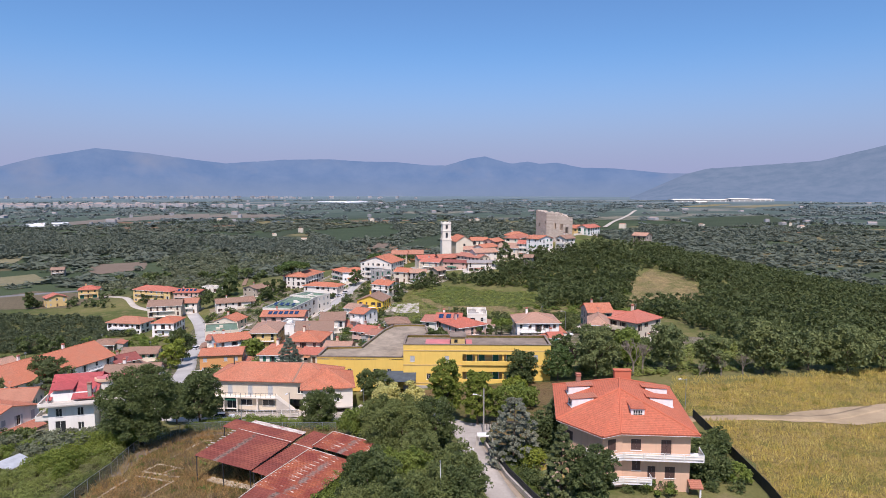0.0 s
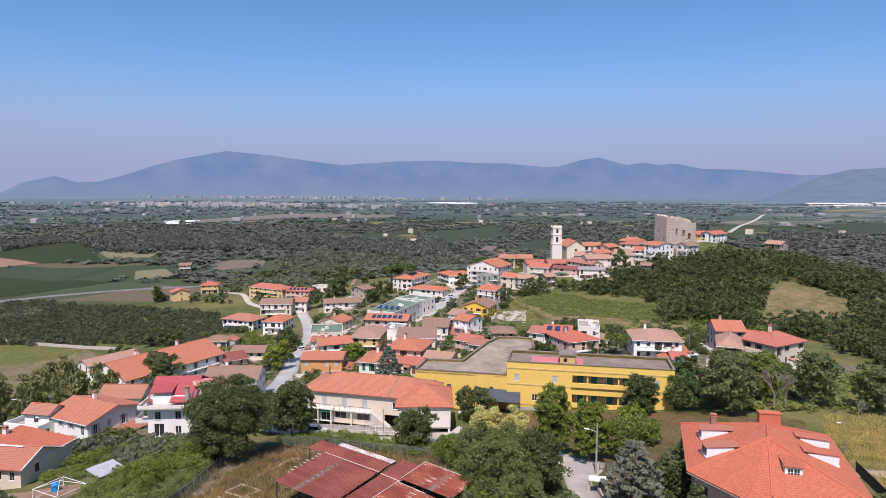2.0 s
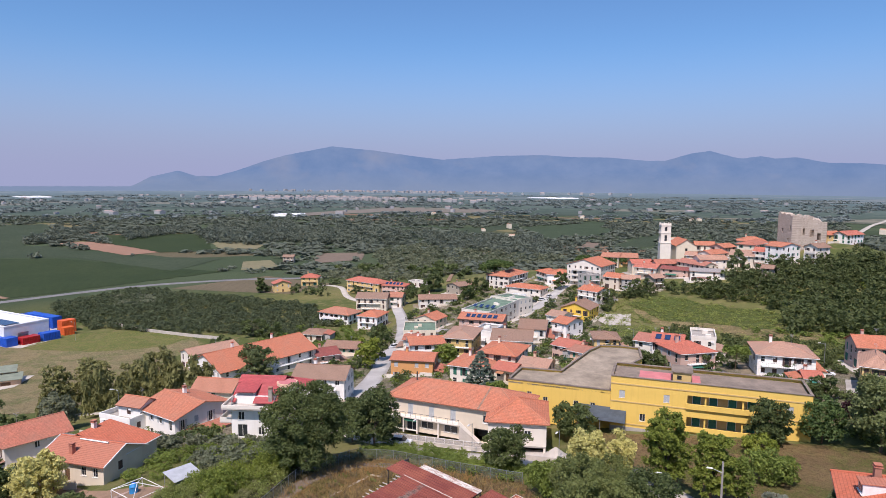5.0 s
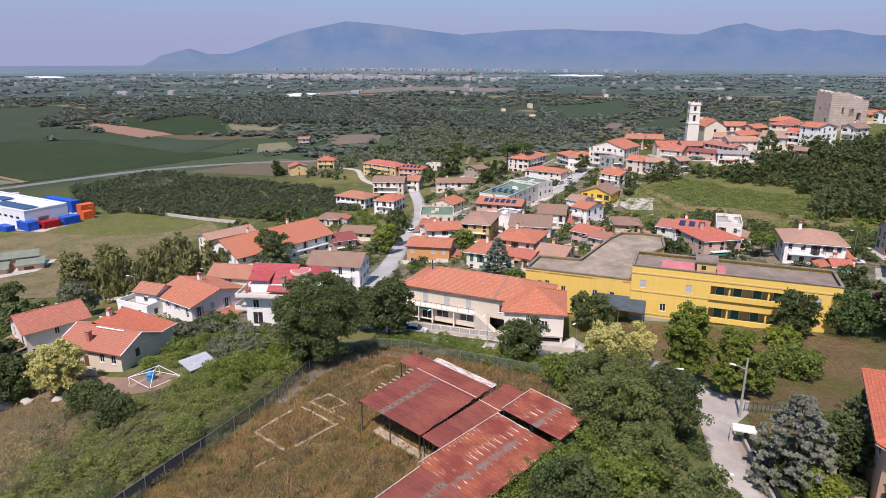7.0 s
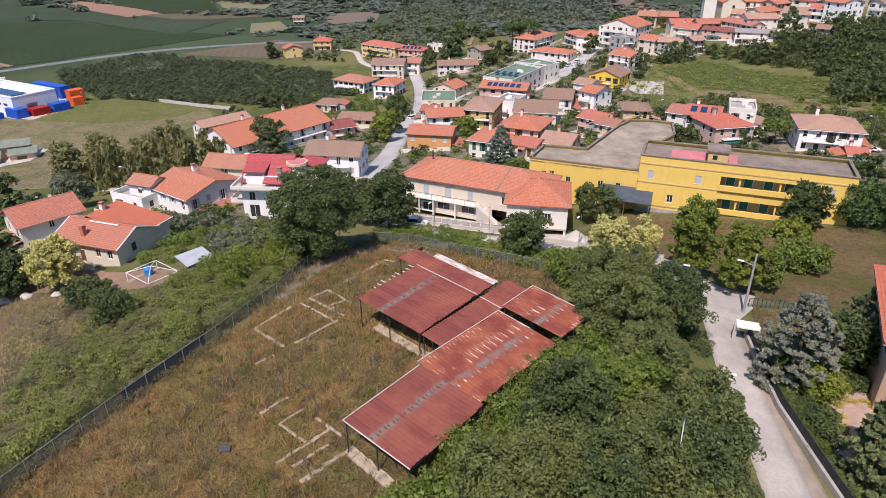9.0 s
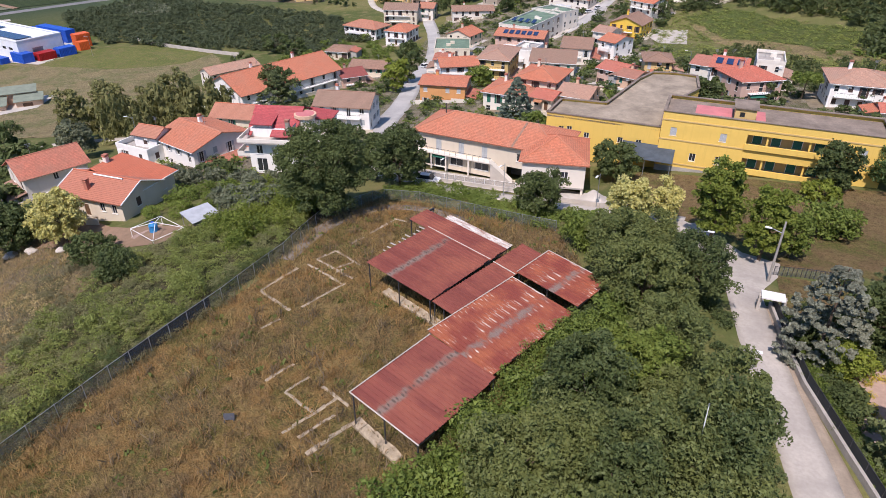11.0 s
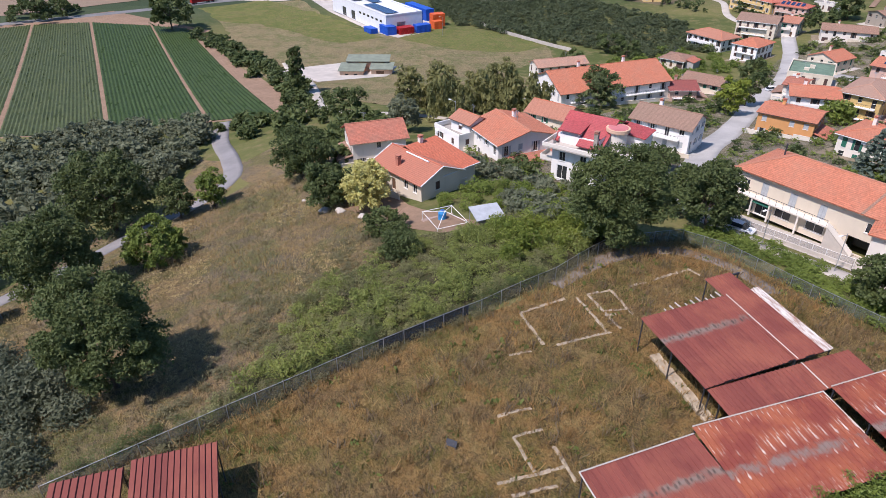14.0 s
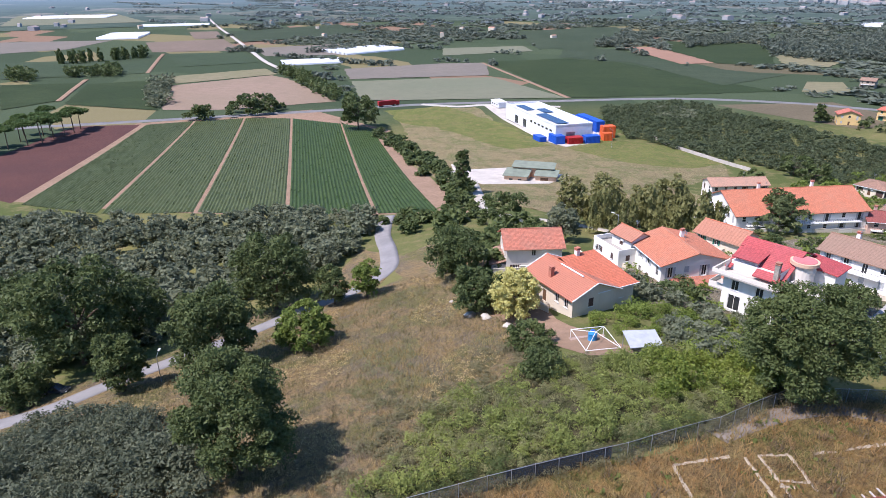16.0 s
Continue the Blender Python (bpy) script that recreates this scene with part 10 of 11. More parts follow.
tree(57.3, 161.8, 12.1, 10.1, "round", "leaf_elm", "green tree behind the salmon house", "tree", leaf_size=0.37, category="tree")
bare_tree(47.1, 156.4, 14.0, 9.0, 8, "leafless grey-brown tree among green ones")
tree(38.2, 160.2, 12.0, 9.7, "round", "leaf_elm", "green tree behind the salmon house", "tree", leaf_size=0.36, category="tree")
tree(66.8, 158.4, 10.4, 8.7, "round", "leaf_elm", "green tree on the meadow edge", "tree", leaf_size=0.37, category="tree")
tree(80.3, 158.5, 14.0, 13.4, "round", "leaf_elm", "large tree on the meadow edge", "tree", leaf_size=0.39, category="tree")
tree(93.6, 162.1, 9.8, 12.5, "round", "leaf_elm", "large tree on the meadow edge", "tree", leaf_size=0.41, category="tree")
tree(102.4, 159.9, 11.9, 12.7, "round", "leaf_elm", "large tree on the meadow edge", "tree", leaf_size=0.41, category="tree")
tree(114.0, 164.3, 9.9, 11.7, "round", "leaf_elm", "large tree on the meadow edge", "tree", leaf_size=0.43, category="tree")
tree(15.8, 82.9, 12.4, 6.8, "cone", "leaf_fir", "dark cedar beside the salmon house", "tree", leaf_size=0.20, most=42000, fill=3.4, category="tree")
tree(19.5, 81.4, 9.3, 6.6, "round", "leaf_oak", "dark garden tree beside the salmon house", "tree", leaf_size=0.20, most=42000, fill=3.4, category="tree")
tree(16.6, 101.0, 6.3, 6.3, "round", "leaf_oak", "dark garden tree beside the lane", "tree", leaf_size=0.23, category="tree")
tree(30.5, 87.7, 1.9, 5.9, "bush", "leaf_green", "garden shrubs before the salmon house", "shrub", leaf_size=0.22, category="shrub")
tree(45.4, 104.2, 4.5, 7.0, "bush", "leaf_oak", "garden shrubs beside the salmon house", "shrub", leaf_size=0.26, category="shrub")
tree(39.3, 92.6, 5.4, 7.4, "bush", "leaf_oak", "garden shrubs beside the salmon house", "shrub", leaf_size=0.23, category="shrub")
tree(43.3, 93.0, 3.6, 5.4, "bush", "leaf_green", "garden shrubs beside the fence", "shrub", leaf_size=0.23, category="shrub")
tree(-127.7, 204.0, 11.1, 11.8, "round", "leaf_oak", "dark cedar beside the orange villa", "tree", leaf_size=0.52, category="tree")
# the copse between the sheds and the lane: a few kinds, each repeated
_copse = strew([(-13, 113), (-5, 112), (-1.5, 104), (0, 92), (2, 80), (4, 70), (3, 58), (-9, 56), (-13, 66), (-11.5, 78), (-9, 87), (-10, 98)], 4.9, 11, 0.45)
leaf("leaf_ash", (0.064, 0.086, 0.028), (0.180, 0.210, 0.070))
_kinds = [("leaf_oak", "dense dark broadleaf tree in the copse"), ("leaf_ash", "grey-green ash tree in the copse"), ("leaf_green", "fresh green broadleaf tree in the copse")]
_protos = []
for _i, (_x, _y) in enumerate(_copse):
    if _i < 6:
        _t = tree(float(_x), float(_y), (7.6, 6.8, 5.6)[_i % 3], (6.6, 7.0, 4.8)[_i % 3], "round", _kinds[_i % 3][0], _kinds[_i % 3][1], "tree", 0.13, most=15000, fill=2.2)
        tagged(_t, group="trees of the copse")
        _protos.append(_t)
    else:
        _s = 0.6 + 0.75 * random.random()
        _t = copy_thing(_protos[random.choice((0, 3, 0, 1, 4, 4, 1, 2))], pose(float(_x), float(_y), ground_z(_x, _y) - 0.1, 0, 0, random.uniform(0, 360)))
        _t.scale = (_s, _s, _s * random.uniform(0.85, 1.1))
R = np.random.default_rng(8)
leaf("leaf_bramble", (0.078, 0.100, 0.028), (0.285, 0.325, 0.092))
leaf("leaf_flower", (0.30, 0.26, 0.02), (0.62, 0.52, 0.05))
leaf("leaf_scrub", (0.085, 0.085, 0.045), (0.20, 0.185, 0.10))
_fence = []
for _a, _b in zip(((-60, 40), (-57.6, 56), (-55, 70), (-51.8, 84), (-50.6, 95), (-52, 107)), ((-57.6, 56), (-55, 70), (-51.8, 84), (-50.6, 95), (-52, 107), (-48.6, 120))):
    for _f in np.arange(0, 1, 1.1 / math.dist(_a, _b)):
        _fence.append((_a[0] + (_b[0] - _a[0]) * _f + R.normal() * 0.35 - 0.3, _a[1] + (_b[1] - _a[1]) * _f + R.normal() * 0.4))
wood("fence_weeds", sized(R, np.array(_fence), 1.1, 1.7, 0.5), "leaf_scrub", "tall grey-green weeds grown into the wire fence", "bush", 8, 60, 0.24, "weeds")
wood("field_wood", sized(R, strew([(-692, 185), (-479, 185), (-452, 175), (-477, 169), (-631, 171)], 7.0, 100, 0.45, 0.9), 8, 8), "leaf_oak", "tree line along the field road", "round", 8, 11, 0.9, "woodland")
wood("poplar_row", sized(R, strew([(-844, -23), (-855, 24), (-829, 24), (-820, -21)], 7.0, 101, 0.45, 0.9), 14, 7.35), "leaf_oak", "row of dark poplars on the plain", "column", 8, 14, 0.9, "woodland")
wood("poplar_row", sized(R, strew([(-865, 30), (-883, 71), (-855, 70), (-832, 30)], 7.0, 102, 0.45, 0.9), 12, 7.35), "leaf_oak", "second row of dark poplars", "column", 8, 14, 0.9, "woodland")
wood("field_wood", sized(R, strew([(-732, -59), (-747, -38), (-684, -32), (-697, -54)], 8.0, 103, 0.45, 0.9), 11, 10), "leaf_oak", "dark tree clump on the plain", "round", 8, 11, 0.9, "woodland")
wood("field_wood", sized(R, strew([(-740, -9), (-754, 38), (-687, 37), (-703, -7)], 9.0, 104, 0.45, 0.9), 9, 9.45), "leaf_oak", "dark tree clump beside the track", "round", 8, 11, 0.9, "woodland")
wood("field_wood", sized(R, strew([(-620, 57), (-648, 78), (-508, 66), (-489, 52)], 8.0, 105, 0.45, 0.9), 7, 8.4), "leaf_olive", "grey-green trees beside the stubble", "round", 8, 11, 0.9, "woodland")
wood("field_wood", sized(R, strew([(-827, 246), (-846, 360), (-817, 348), (-800, 239)], 12.0, 106, 0.45, 0.9), 8, 12.6), "leaf_far_hazed", "trees behind the greenhouses", "round", 8, 11, 0.9, "woodland")
wood("field_wood", sized(R, strew([(-702, 569), (-801, 714), (-825, 801), (-750, 721), (-685, 599)], 11.0, 107, 0.45, 0.9), 9, 11.55), "leaf_far_hazed", "dark wood between the fields", "round", 8, 11, 0.9, "woodland")
wood("field_wood", sized(R, strew([(-615, 775), (-590, 980), (-434, 736), (-456, 658), (-536, 691)], 11.0, 108, 0.45, 0.9), 9, 11.55), "leaf_far_hazed", "dark woods on the plain", "round", 8, 11, 0.9, "woodland")
wood("field_wood", sized(R, strew([(-662, 853), (-406, 926), (-331, 872), (-290, 729), (-413, 711), (-483, 745), (-564, 732)], 11.0, 109, 0.45, 0.9), 9, 11.5454), "leaf_far_hazed", "dark woods behind the village fields", "round", 8, 11, 0.9, "woodland")
wood("field_wood", sized(R, strew([(-317, 887), (-144, 864), (-98, 738), (-110, 667), (-177, 709), (-263, 739)], 10.0, 110, 0.45, 0.9), 8, 10.5), "leaf_far_hazed", "dark woods behind the village", "round", 8, 11, 0.9, "woodland")
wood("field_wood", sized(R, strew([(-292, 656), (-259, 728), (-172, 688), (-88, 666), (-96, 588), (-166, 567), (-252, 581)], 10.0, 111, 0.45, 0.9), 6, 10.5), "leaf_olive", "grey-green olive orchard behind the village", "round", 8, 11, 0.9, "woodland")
wood("field_wood", sized(R, strew([(-708, 731), (-711, 834), (-659, 809), (-629, 660)], 9.0, 112, 0.45, 0.9), 8, 9.45), "leaf_far_hazed", "dark wood between the fields", "round", 8, 11, 0.9, "woodland")
wood("field_wood", sized(R, strew([(-338, 351), (-320, 366), (-291, 344), (-312, 324)], 6.0, 113, 0.45, 0.9), 4, 6.3), "leaf_olive", "olive bushes by the main road", "bush", 8, 14, 0.9, "woodland")
# the garden round the salmon house
for _x, _y, _h, _w, _n in ((68.5, 155.5, 8.0, 7.0, 4), (74.5, 157.0, 7.5, 7.0, 5), (63.0, 155.0, 5.0, 4.5, 6)):
    bare_tree(_x, _y, _h, _w, _n, "leafless grey tree at the edge of the golden meadow")
wood("garden_hedge", sized(R, strew([(7.6, 103.6), (8.6, 103.8), (9.6, 97.5), (11.0, 90.8), (13.6, 83.4), (16.8, 74.6), (15.7, 74.2), (12.5, 83), (9.9, 90.4), (8.5, 97.3)], 0.7, 71, 0.3), 1.3, 1.4, 0.2), "leaf_green", "clipped green hedge inside the garden fence", "bush", 8, 44, 0.3, "hedge")
wood("flower_border", sized(R, np.array([(15.0, 93.1), (15.4, 94.0), (16.0, 94.5), (16.6, 94.5), (17.3, 94.9), (17.9, 94.9), (18.3, 94.5), (18.2, 93.3), (18.0, 91.9), (17.6, 90.5), (15.0, 91.5), (15.0, 90.0), (15.1, 88.6), (15.1, 87.5), (15.1, 86.7), (19.2, 103.5), (19.0, 101.1), (18.8, 99.4), (14.7, 96.1), (14.2, 95.0)]), 0.8, 1.1, 0.25), "leaf_flower", "bright yellow flowering border in the garden", "bush", 8, 50, 0.26, "flowers")
wood("garden_bushes", sized(R, np.array([(12.4, 90.0), (13.0, 89.0), (13.3, 87.9), (11.8, 91.1), (16.4, 96.8), (17.5, 97.2), (11.1, 98.8), (12.4, 102.9), (10.8, 104.9), (17.7, 87.8), (16.5, 85.1), (16.8, 83.2), (15.4, 82.6), (41.5, 103.8), (41.5, 100.2), (44.4, 104.1), (42.9, 97.0), (42.8, 93.0), (38.0, 92.5), (42.4, 89.2), (38.6, 88.9), (32.0, 88.6), (28.5, 87.9), (26.0, 87.2), (12.0, 100.7), (12.0, 93.8), (10.6, 95.8), (16.5, 113.1), (15.6, 103.6), (18.3, 130.2)]), 2.2, 2.6, 0.35), "leaf_oak", "mixed dark shrubs in the garden", "bush", 10, 70, 0.34, "shrubs")
wood("copse_undergrowth", sized(R, strew([(-15, 114), (-3, 114), (1.5, 106), (4, 94), (6.5, 82), (9, 68), (-14, 58), (-16, 70), (-13, 80), (-11, 90), (-13, 100)], 2.4, 4, 0.45, 0.7), 1.6, 2.8, 0.4), "leaf_oak",
     "low dark green undergrowth in the copse", "bush", 9, 58, 0.38, "undergrowth")
wood("shed_elders", sized(R, strew([(-21.5, 64), (-20, 67), (-17.2, 77), (-14, 86), (-11.8, 92), (-10.5, 98), (-6, 98), (-7, 88), (-10, 78), (-12, 66), (-14, 56), (-22, 54)], 2.0, 92, 0.45, 0.9), 3.9, 3.6, 0.35), "leaf_green", "green elder bushes grown against the open sheds", "bush", 12, 100, 0.26, "scrub")
wood("shed_brambles", sized(R, strew([(-19, 68.5), (-16.4, 77), (-13, 86), (-10.8, 92), (-12.4, 92.5), (-15.4, 86), (-18.2, 77.5), (-20.4, 70)], 1.4, 93, 0.45, 0.75), 3.4, 2.4, 0.3), "leaf_green", "green brambles climbing the open sides of the sheds", "bush", 10, 70, 0.24, "scrub")
BRAMBLES = [(-57, 48), (-63, 62), (-73, 74), (-75, 90), (-71, 98), (-68, 106), (-60, 113), (-54, 110), (-52.5, 96), (-53.5, 84), (-57, 70), (-59, 58)]
leaf("leaf_thicket", (0.092, 0.100, 0.042), (0.290, 0.290, 0.130))
MEADOW = [(-62, 48), (-62, 60), (-68, 78), (-80, 89), (-104, 97), (-122, 100), (-129, 92), (-129, 80), (-122, 62), (-113, 44), (-101, 28), (-80, 12)]
leaf("grass_gold", (0.33, 0.25, 0.11), (0.52, 0.41, 0.21), 0.9)
leaf("leaf_weed", (0.085, 0.10, 0.045), (0.19, 0.20, 0.095))
_mp = strew(MEADOW, 1.3, 91, 0.5)
_mk = np.sin(_mp[:, 0] * 0.23 + 1.3 * np.sin(_mp[:, 1] * 0.17)) + np.sin(_mp[:, 1] * 0.29 + _mp[:, 0] * 0.11)
wood("golden_tussocks", sized(R, _mp[_mk > 0.75], 0.6, 1.3, 0.6), "grass_gold", "pale golden grass tussocks on the slope", "bush", 5, 12, 0.36, "grass")
wood("meadow_weeds", sized(R, _mp[_mk < -0.85][::2], 0.7, 1.5, 0.6), "leaf_weed", "grey-green weeds scattered over the meadow", "bush", 6, 18, 0.34, "weeds")
def hillocks(pts, lo, hi, w, seed):
    """Scrub that stands in mounds, tall in the middle and low between them."""
    g = np.random.default_rng(seed)
    k = np.array([noise.noise(Vector((x * 0.16, y * 0.16, seed))) for x, y in pts])
    k = np.clip(k * 1.5 + 0.42, 0.0, 1.0)
    h = (lo + (hi - lo) * k) * g.uniform(0.8, 1.2, len(pts))
    return np.column_stack([pts, h, w * (0.75 + 0.5 * k) * g.uniform(0.85, 1.15, len(pts))])


wood("meadow_scrub", hillocks(strew(BRAMBLES, 1.8, 5, 0.5, 0.72), 0.8, 3.4, 2.5, 5), "leaf_bramble", "tangled green brambles in mounds beside the fence", "bush", 10, 76, 0.24, "scrub")
wood("meadow_thicket", hillocks(strew(BRAMBLES, 1.8, 55, 0.5, 0.75), 0.7, 2.6, 2.2, 9), "leaf_thicket", "grey-green thicket beside the fence", "bush", 9, 70, 0.22, "scrub")
wood("fence_brambles", hillocks(strew([(-63, 40), (-61, 58), (-58.5, 72), (-54.6, 84), (-53.6, 97), (-52.0, 97), (-52.8, 84), (-56.2, 72), (-58.6, 58), (-61, 42)], 1.3, 66, 0.5, 0.85), 0.9, 2.4, 2.0, 12), "leaf_oak", "dark brambles grown along the plot fence", "bush", 9, 60, 0.20, "scrub")
wood("grey_scrub", sized(R, strew([(-58, 40), (-66, 56), (-82, 70), (-84, 88), (-66, 96), (-60, 74), (-56.5, 56)], 1.9, 6, 0.5, 0.7), 1.0, 2.0, 0.55), "leaf_scrub", "dry grey-green scrub in the meadow", "bush", 8, 60, 0.26, "scrub")
wood("bank_scrub", sized(R, strew([(-52, 123), (-47, 131), (-34, 131), (-22, 127), (-14, 128), (-11, 117), (-19, 117.5), (-34, 120.5)], 2.1, 7, 0.5, 0.9), 1.7, 2.8), "leaf_green", "green brambles on the bank behind the sheds", "bush", 10, 90, 0.30, "scrub")
wood("garden_shrubs", sized(R, strew([(-100, 116), (-98, 124), (-84, 126), (-66, 124), (-60, 116), (-62, 104), (-70, 108), (-84, 118)], 3.2, 9, 0.5, 0.85), 3.2, 3.6), "leaf_olive", "grey-green olives and shrubs behind the red-roofed house", "bush", 10, 70, 0.45, "shrubs")
wood("kitchen_garden", sized(R, strew([(-86, 103), (-84, 118), (-74, 124), (-64, 122), (-62, 108), (-68, 106), (-76, 104)], 2.3, 94, 0.5, 0.8), 2.2, 2.6, 0.5), "leaf_green", "leafy kitchen garden shrubs beside the red-roofed house", "bush", 9, 60, 0.32, "shrubs")
wood("fence_elders", sized(R, strew([(-66, 100), (-63, 113), (-57, 117), (-54, 112), (-55, 102), (-58, 94)], 2.0, 95, 0.5, 0.85), 3.8, 3.2, 0.4), "leaf_walnut", "tall bright green shrubs beside the fence corner", "bush", 11, 80, 0.27, "scrub")
wood("farm_gardens", sized(R, clear(strew([(-262, 392), (-268, 430), (-250, 458), (-205, 446), (-178, 440), (-140, 425), (-128, 392), (-150, 384), (-200, 398)], 9.0, 96, 0.5, 0.5)), 4.2, 5.0, 0.5), "leaf_oak", "garden trees round the yellow houses", "round", 9, 24, 0.7, "shrubs")
wood("lane_gardens", sized(R, clear(strew([(-175, 268), (-180, 345), (-150, 352), (-128, 330), (-118, 262), (-128, 232), (-150, 250)], 5.5, 97, 0.5, 0.6)), 3.2, 4.2, 0.5), "leaf_green", "leafy gardens round the white villas", "bush", 9, 26, 0.6, "shrubs")
wood("village_gardens", sized(R, clear(strew(VILLAGE, 4.2, 12, 0.5, 0.36)), 2.6, 3.6, 0.45), "leaf_oak", "garden trees and shrubs between the houses", "bush", 9, 24, 0.65, "shrubs")
wood("village_shrubs", sized(R, clear(strew(VILLAGE, 3.2, 13, 0.5, 0.42), 0.6), 1.7, 2.6, 0.45), "leaf_green", "green garden shrubs between the houses", "bush", 6, 11, 0.74, "shrubs")
wood("upper_gardens", sized(R, clear(strew([(-28, 232), (-24, 262), (-6, 262), (26, 240), (60, 226), (78, 206), (60, 180), (30, 190), (0, 196), (-6, 204)], 4.6, 15, 0.5, 0.6)), 2.8, 4.0, 0.4),
     "leaf_oak", "garden trees among the upper villas", "bush", 9, 24, 0.7, "shrubs")
_gaps = [[(-22, 280), (-22, 345), (6, 352), (34, 334), (52, 312), (42, 280), (10, 286)], [(78, 274), (92, 320), (111, 346), (121, 335), (126, 314), (121, 286), (108, 272)],
         [(-60, 362), (-60, 480), (30, 470), (50, 372), (20, 362)], [(38, 372), (40, 450), (96, 440), (90, 372)]]
wood("castle_hill_wood", sized(R, strew([(-26, 346), (-10, 362), (20, 362), (34, 346), (60, 352), (78, 372), (100, 384), (150, 420), (260, 500), (330, 470), (300, 330), (220, 230), (160, 196), (120, 190), (92, 200),
     (88, 236), (66, 268), (40, 282), (30, 300), (-20, 296)], 5.6, 21, 0.45, 0.95, _gaps), 6.4, 7.6, 0.4), "leaf_hill", "dense dark green wood on the castle hill", "round", 10, 32, 0.46, "woodland")
wood("hill_undergrowth", sized(R, strew([(-26, 300), (-24, 345), (10, 352), (60, 350), (100, 384), (140, 330), (120, 260), (66, 240), (40, 278), (10, 284)], 5.5, 22, 0.5, 0.7, _gaps[:2]), 2.2, 4.4), "leaf_green", "green undergrowth on the hillside", "bush", 8, 18, 0.7, "undergrowth")
wood("clearing_brambles", sized(R, clear(strew([(-20, 268), (-24, 345), (6, 350), (40, 322), (66, 290), (86, 246), (66, 232), (30, 244), (0, 262)], 2.3, 24, 0.5, 0.72, [DRY_BANK])), 1.0, 2.5, 0.5), "leaf_bramble", "low green brambles on the open hillside", "bush", 6, 10, 0.62, "undergrowth")
wood("bank_bushes", sized(R, clear(strew(DRY_BANK, 3.4, 26, 0.5, 0.5)), 1.1, 2.4, 0.6), "leaf_bramble", "scattered brambles on the dry bank", "bush", 6, 12, 0.55, "undergrowth")
wood("castle_foot_wood", sized(R, clear(strew([(22, 352), (40, 364), (54, 372), (66, 380), (88, 381), (100, 384), (96, 360), (70, 344), (40, 342)], 4.6, 27, 0.5, 0.95)), 7.0, 6.8, 0.35), "leaf_hill", "dark trees at the foot of the castle", "round", 10, 32, 0.46, "woodland")
wood("villa_trees", sized(R, clear(strew([(-4, 290), (17, 277), (31, 265), (52, 260), (62, 236), (50, 226), (25, 224), (-5, 250)], 4.4, 28, 0.5, 0.7)), 3.6, 4.2, 0.45), "leaf_hill", "dark trees and shrubs on the slope above the villas", "bush", 9, 26, 0.5, "shrubs")
wood("slope_undergrowth", sized(R, clear(strew([(34, 156), (52, 154), (80, 160), (118, 170), (130, 192), (92, 200), (64, 190), (40, 180)], 2.7, 25, 0.5, 0.85)), 1.5, 3.2, 0.6), "leaf_bramble", "rough shrubs on the slope below the villas", "bush", 8, 20, 0.6, "undergrowth")
wood("orchard", sized(R, strew([(-352, 318), (-350, 382), (-260, 378), (-200, 368), (-152, 318), (-168, 292), (-214, 286), (-276, 276), (-312, 290)], 5.2, 31, 0.18, 0.97), 4.0, 5.6, 0.2), "leaf_orchard",
     "dark green orchard in close rows", "bush", 8, 34, 0.55, "orchard")
wood("olive_grove", sized(R, strew([(-262, 10), (-240, 42), (-212, 88), (-196, 108), (-176, 100), (-160, 88), (-148, 64), (-136, 44), (-128, 30), (-132, 4), (-170, -30), (-230, -40)], 6.0, 32, 0.4, 0.93), 5.4, 6.6, 0.25), "leaf_olive",
     "silvery olive grove on the slope", "round", 13, 46, 0.52, "olive grove")
wood("near_olives", sized(R, clear(strew([(-106, 20), (-98, 36), (-84, 44), (-74, 42), (-74, 26), (-90, 6), (-110, 2)], 4.6, 33, 0.4, 0.95), 1, 3.0), 5.2, 6.0, 0.2), "leaf_dark_olive", "grey-green olive trees on the lower slope", "bush", 22, 160, 0.20, "olive grove")
wood("lower_olives", sized(R, clear(strew([(-101, 34), (-95, 41), (-81, 43.5), (-71, 44.5), (-64.5, 41), (-63, 33), (-78, 24), (-92, 22)], 3.6, 98, 0.45, 0.9), 1, 2.6), 3.6, 4.6, 0.3), "leaf_dark_olive", "low olive bushes below the meadow", "bush", 14, 90, 0.26, "olive grove")
wood("field_hedge", sized(R, strew([(-352, 170), (-348, 160), (-283, 152), (-218, 142), (-180, 124), (-172, 132), (-212, 152), (-284, 164)], 4.6, 34, 0.5, 0.75), 4.2, 5.0, 0.45), "leaf_oak", "dark hedge along the crop field", "bush", 9, 22, 0.95, "hedge")
wood("slope_bushes", sized(R, strew([(-200, 108), (-186, 126), (-160, 140), (-130, 132), (-118, 102), (-132, 96), (-150, 100), (-180, 106)], 6.0, 35, 0.5, 0.55), 4.4, 5.2, 0.45), "leaf_oak", "dark bushes above the crop field", "bush", 9, 26, 0.9, "shrubs")
wood("plain_olives", sized(R, strew([(-262, 470), (-230, 610), (-150, 560), (-146, 462), (-200, 446)], 9.0, 36, 0.25, 0.95), 5.0, 6.4, 0.2), "leaf_olive", "olive grove in rows on the plain", "round", 8, 14, 1.1, "olive grove")
wood("roadside_trees", sized(R, strew([(-300, 455), (-240, 500), (-170, 470), (-120, 440), (-100, 470), (-160, 540), (-260, 520)], 17, 37, 0.5, 0.45), 8, 9, 0.4), "leaf_oak", "dark trees along the plain's edge", "round", 8, 16, 1.2, "woodland")
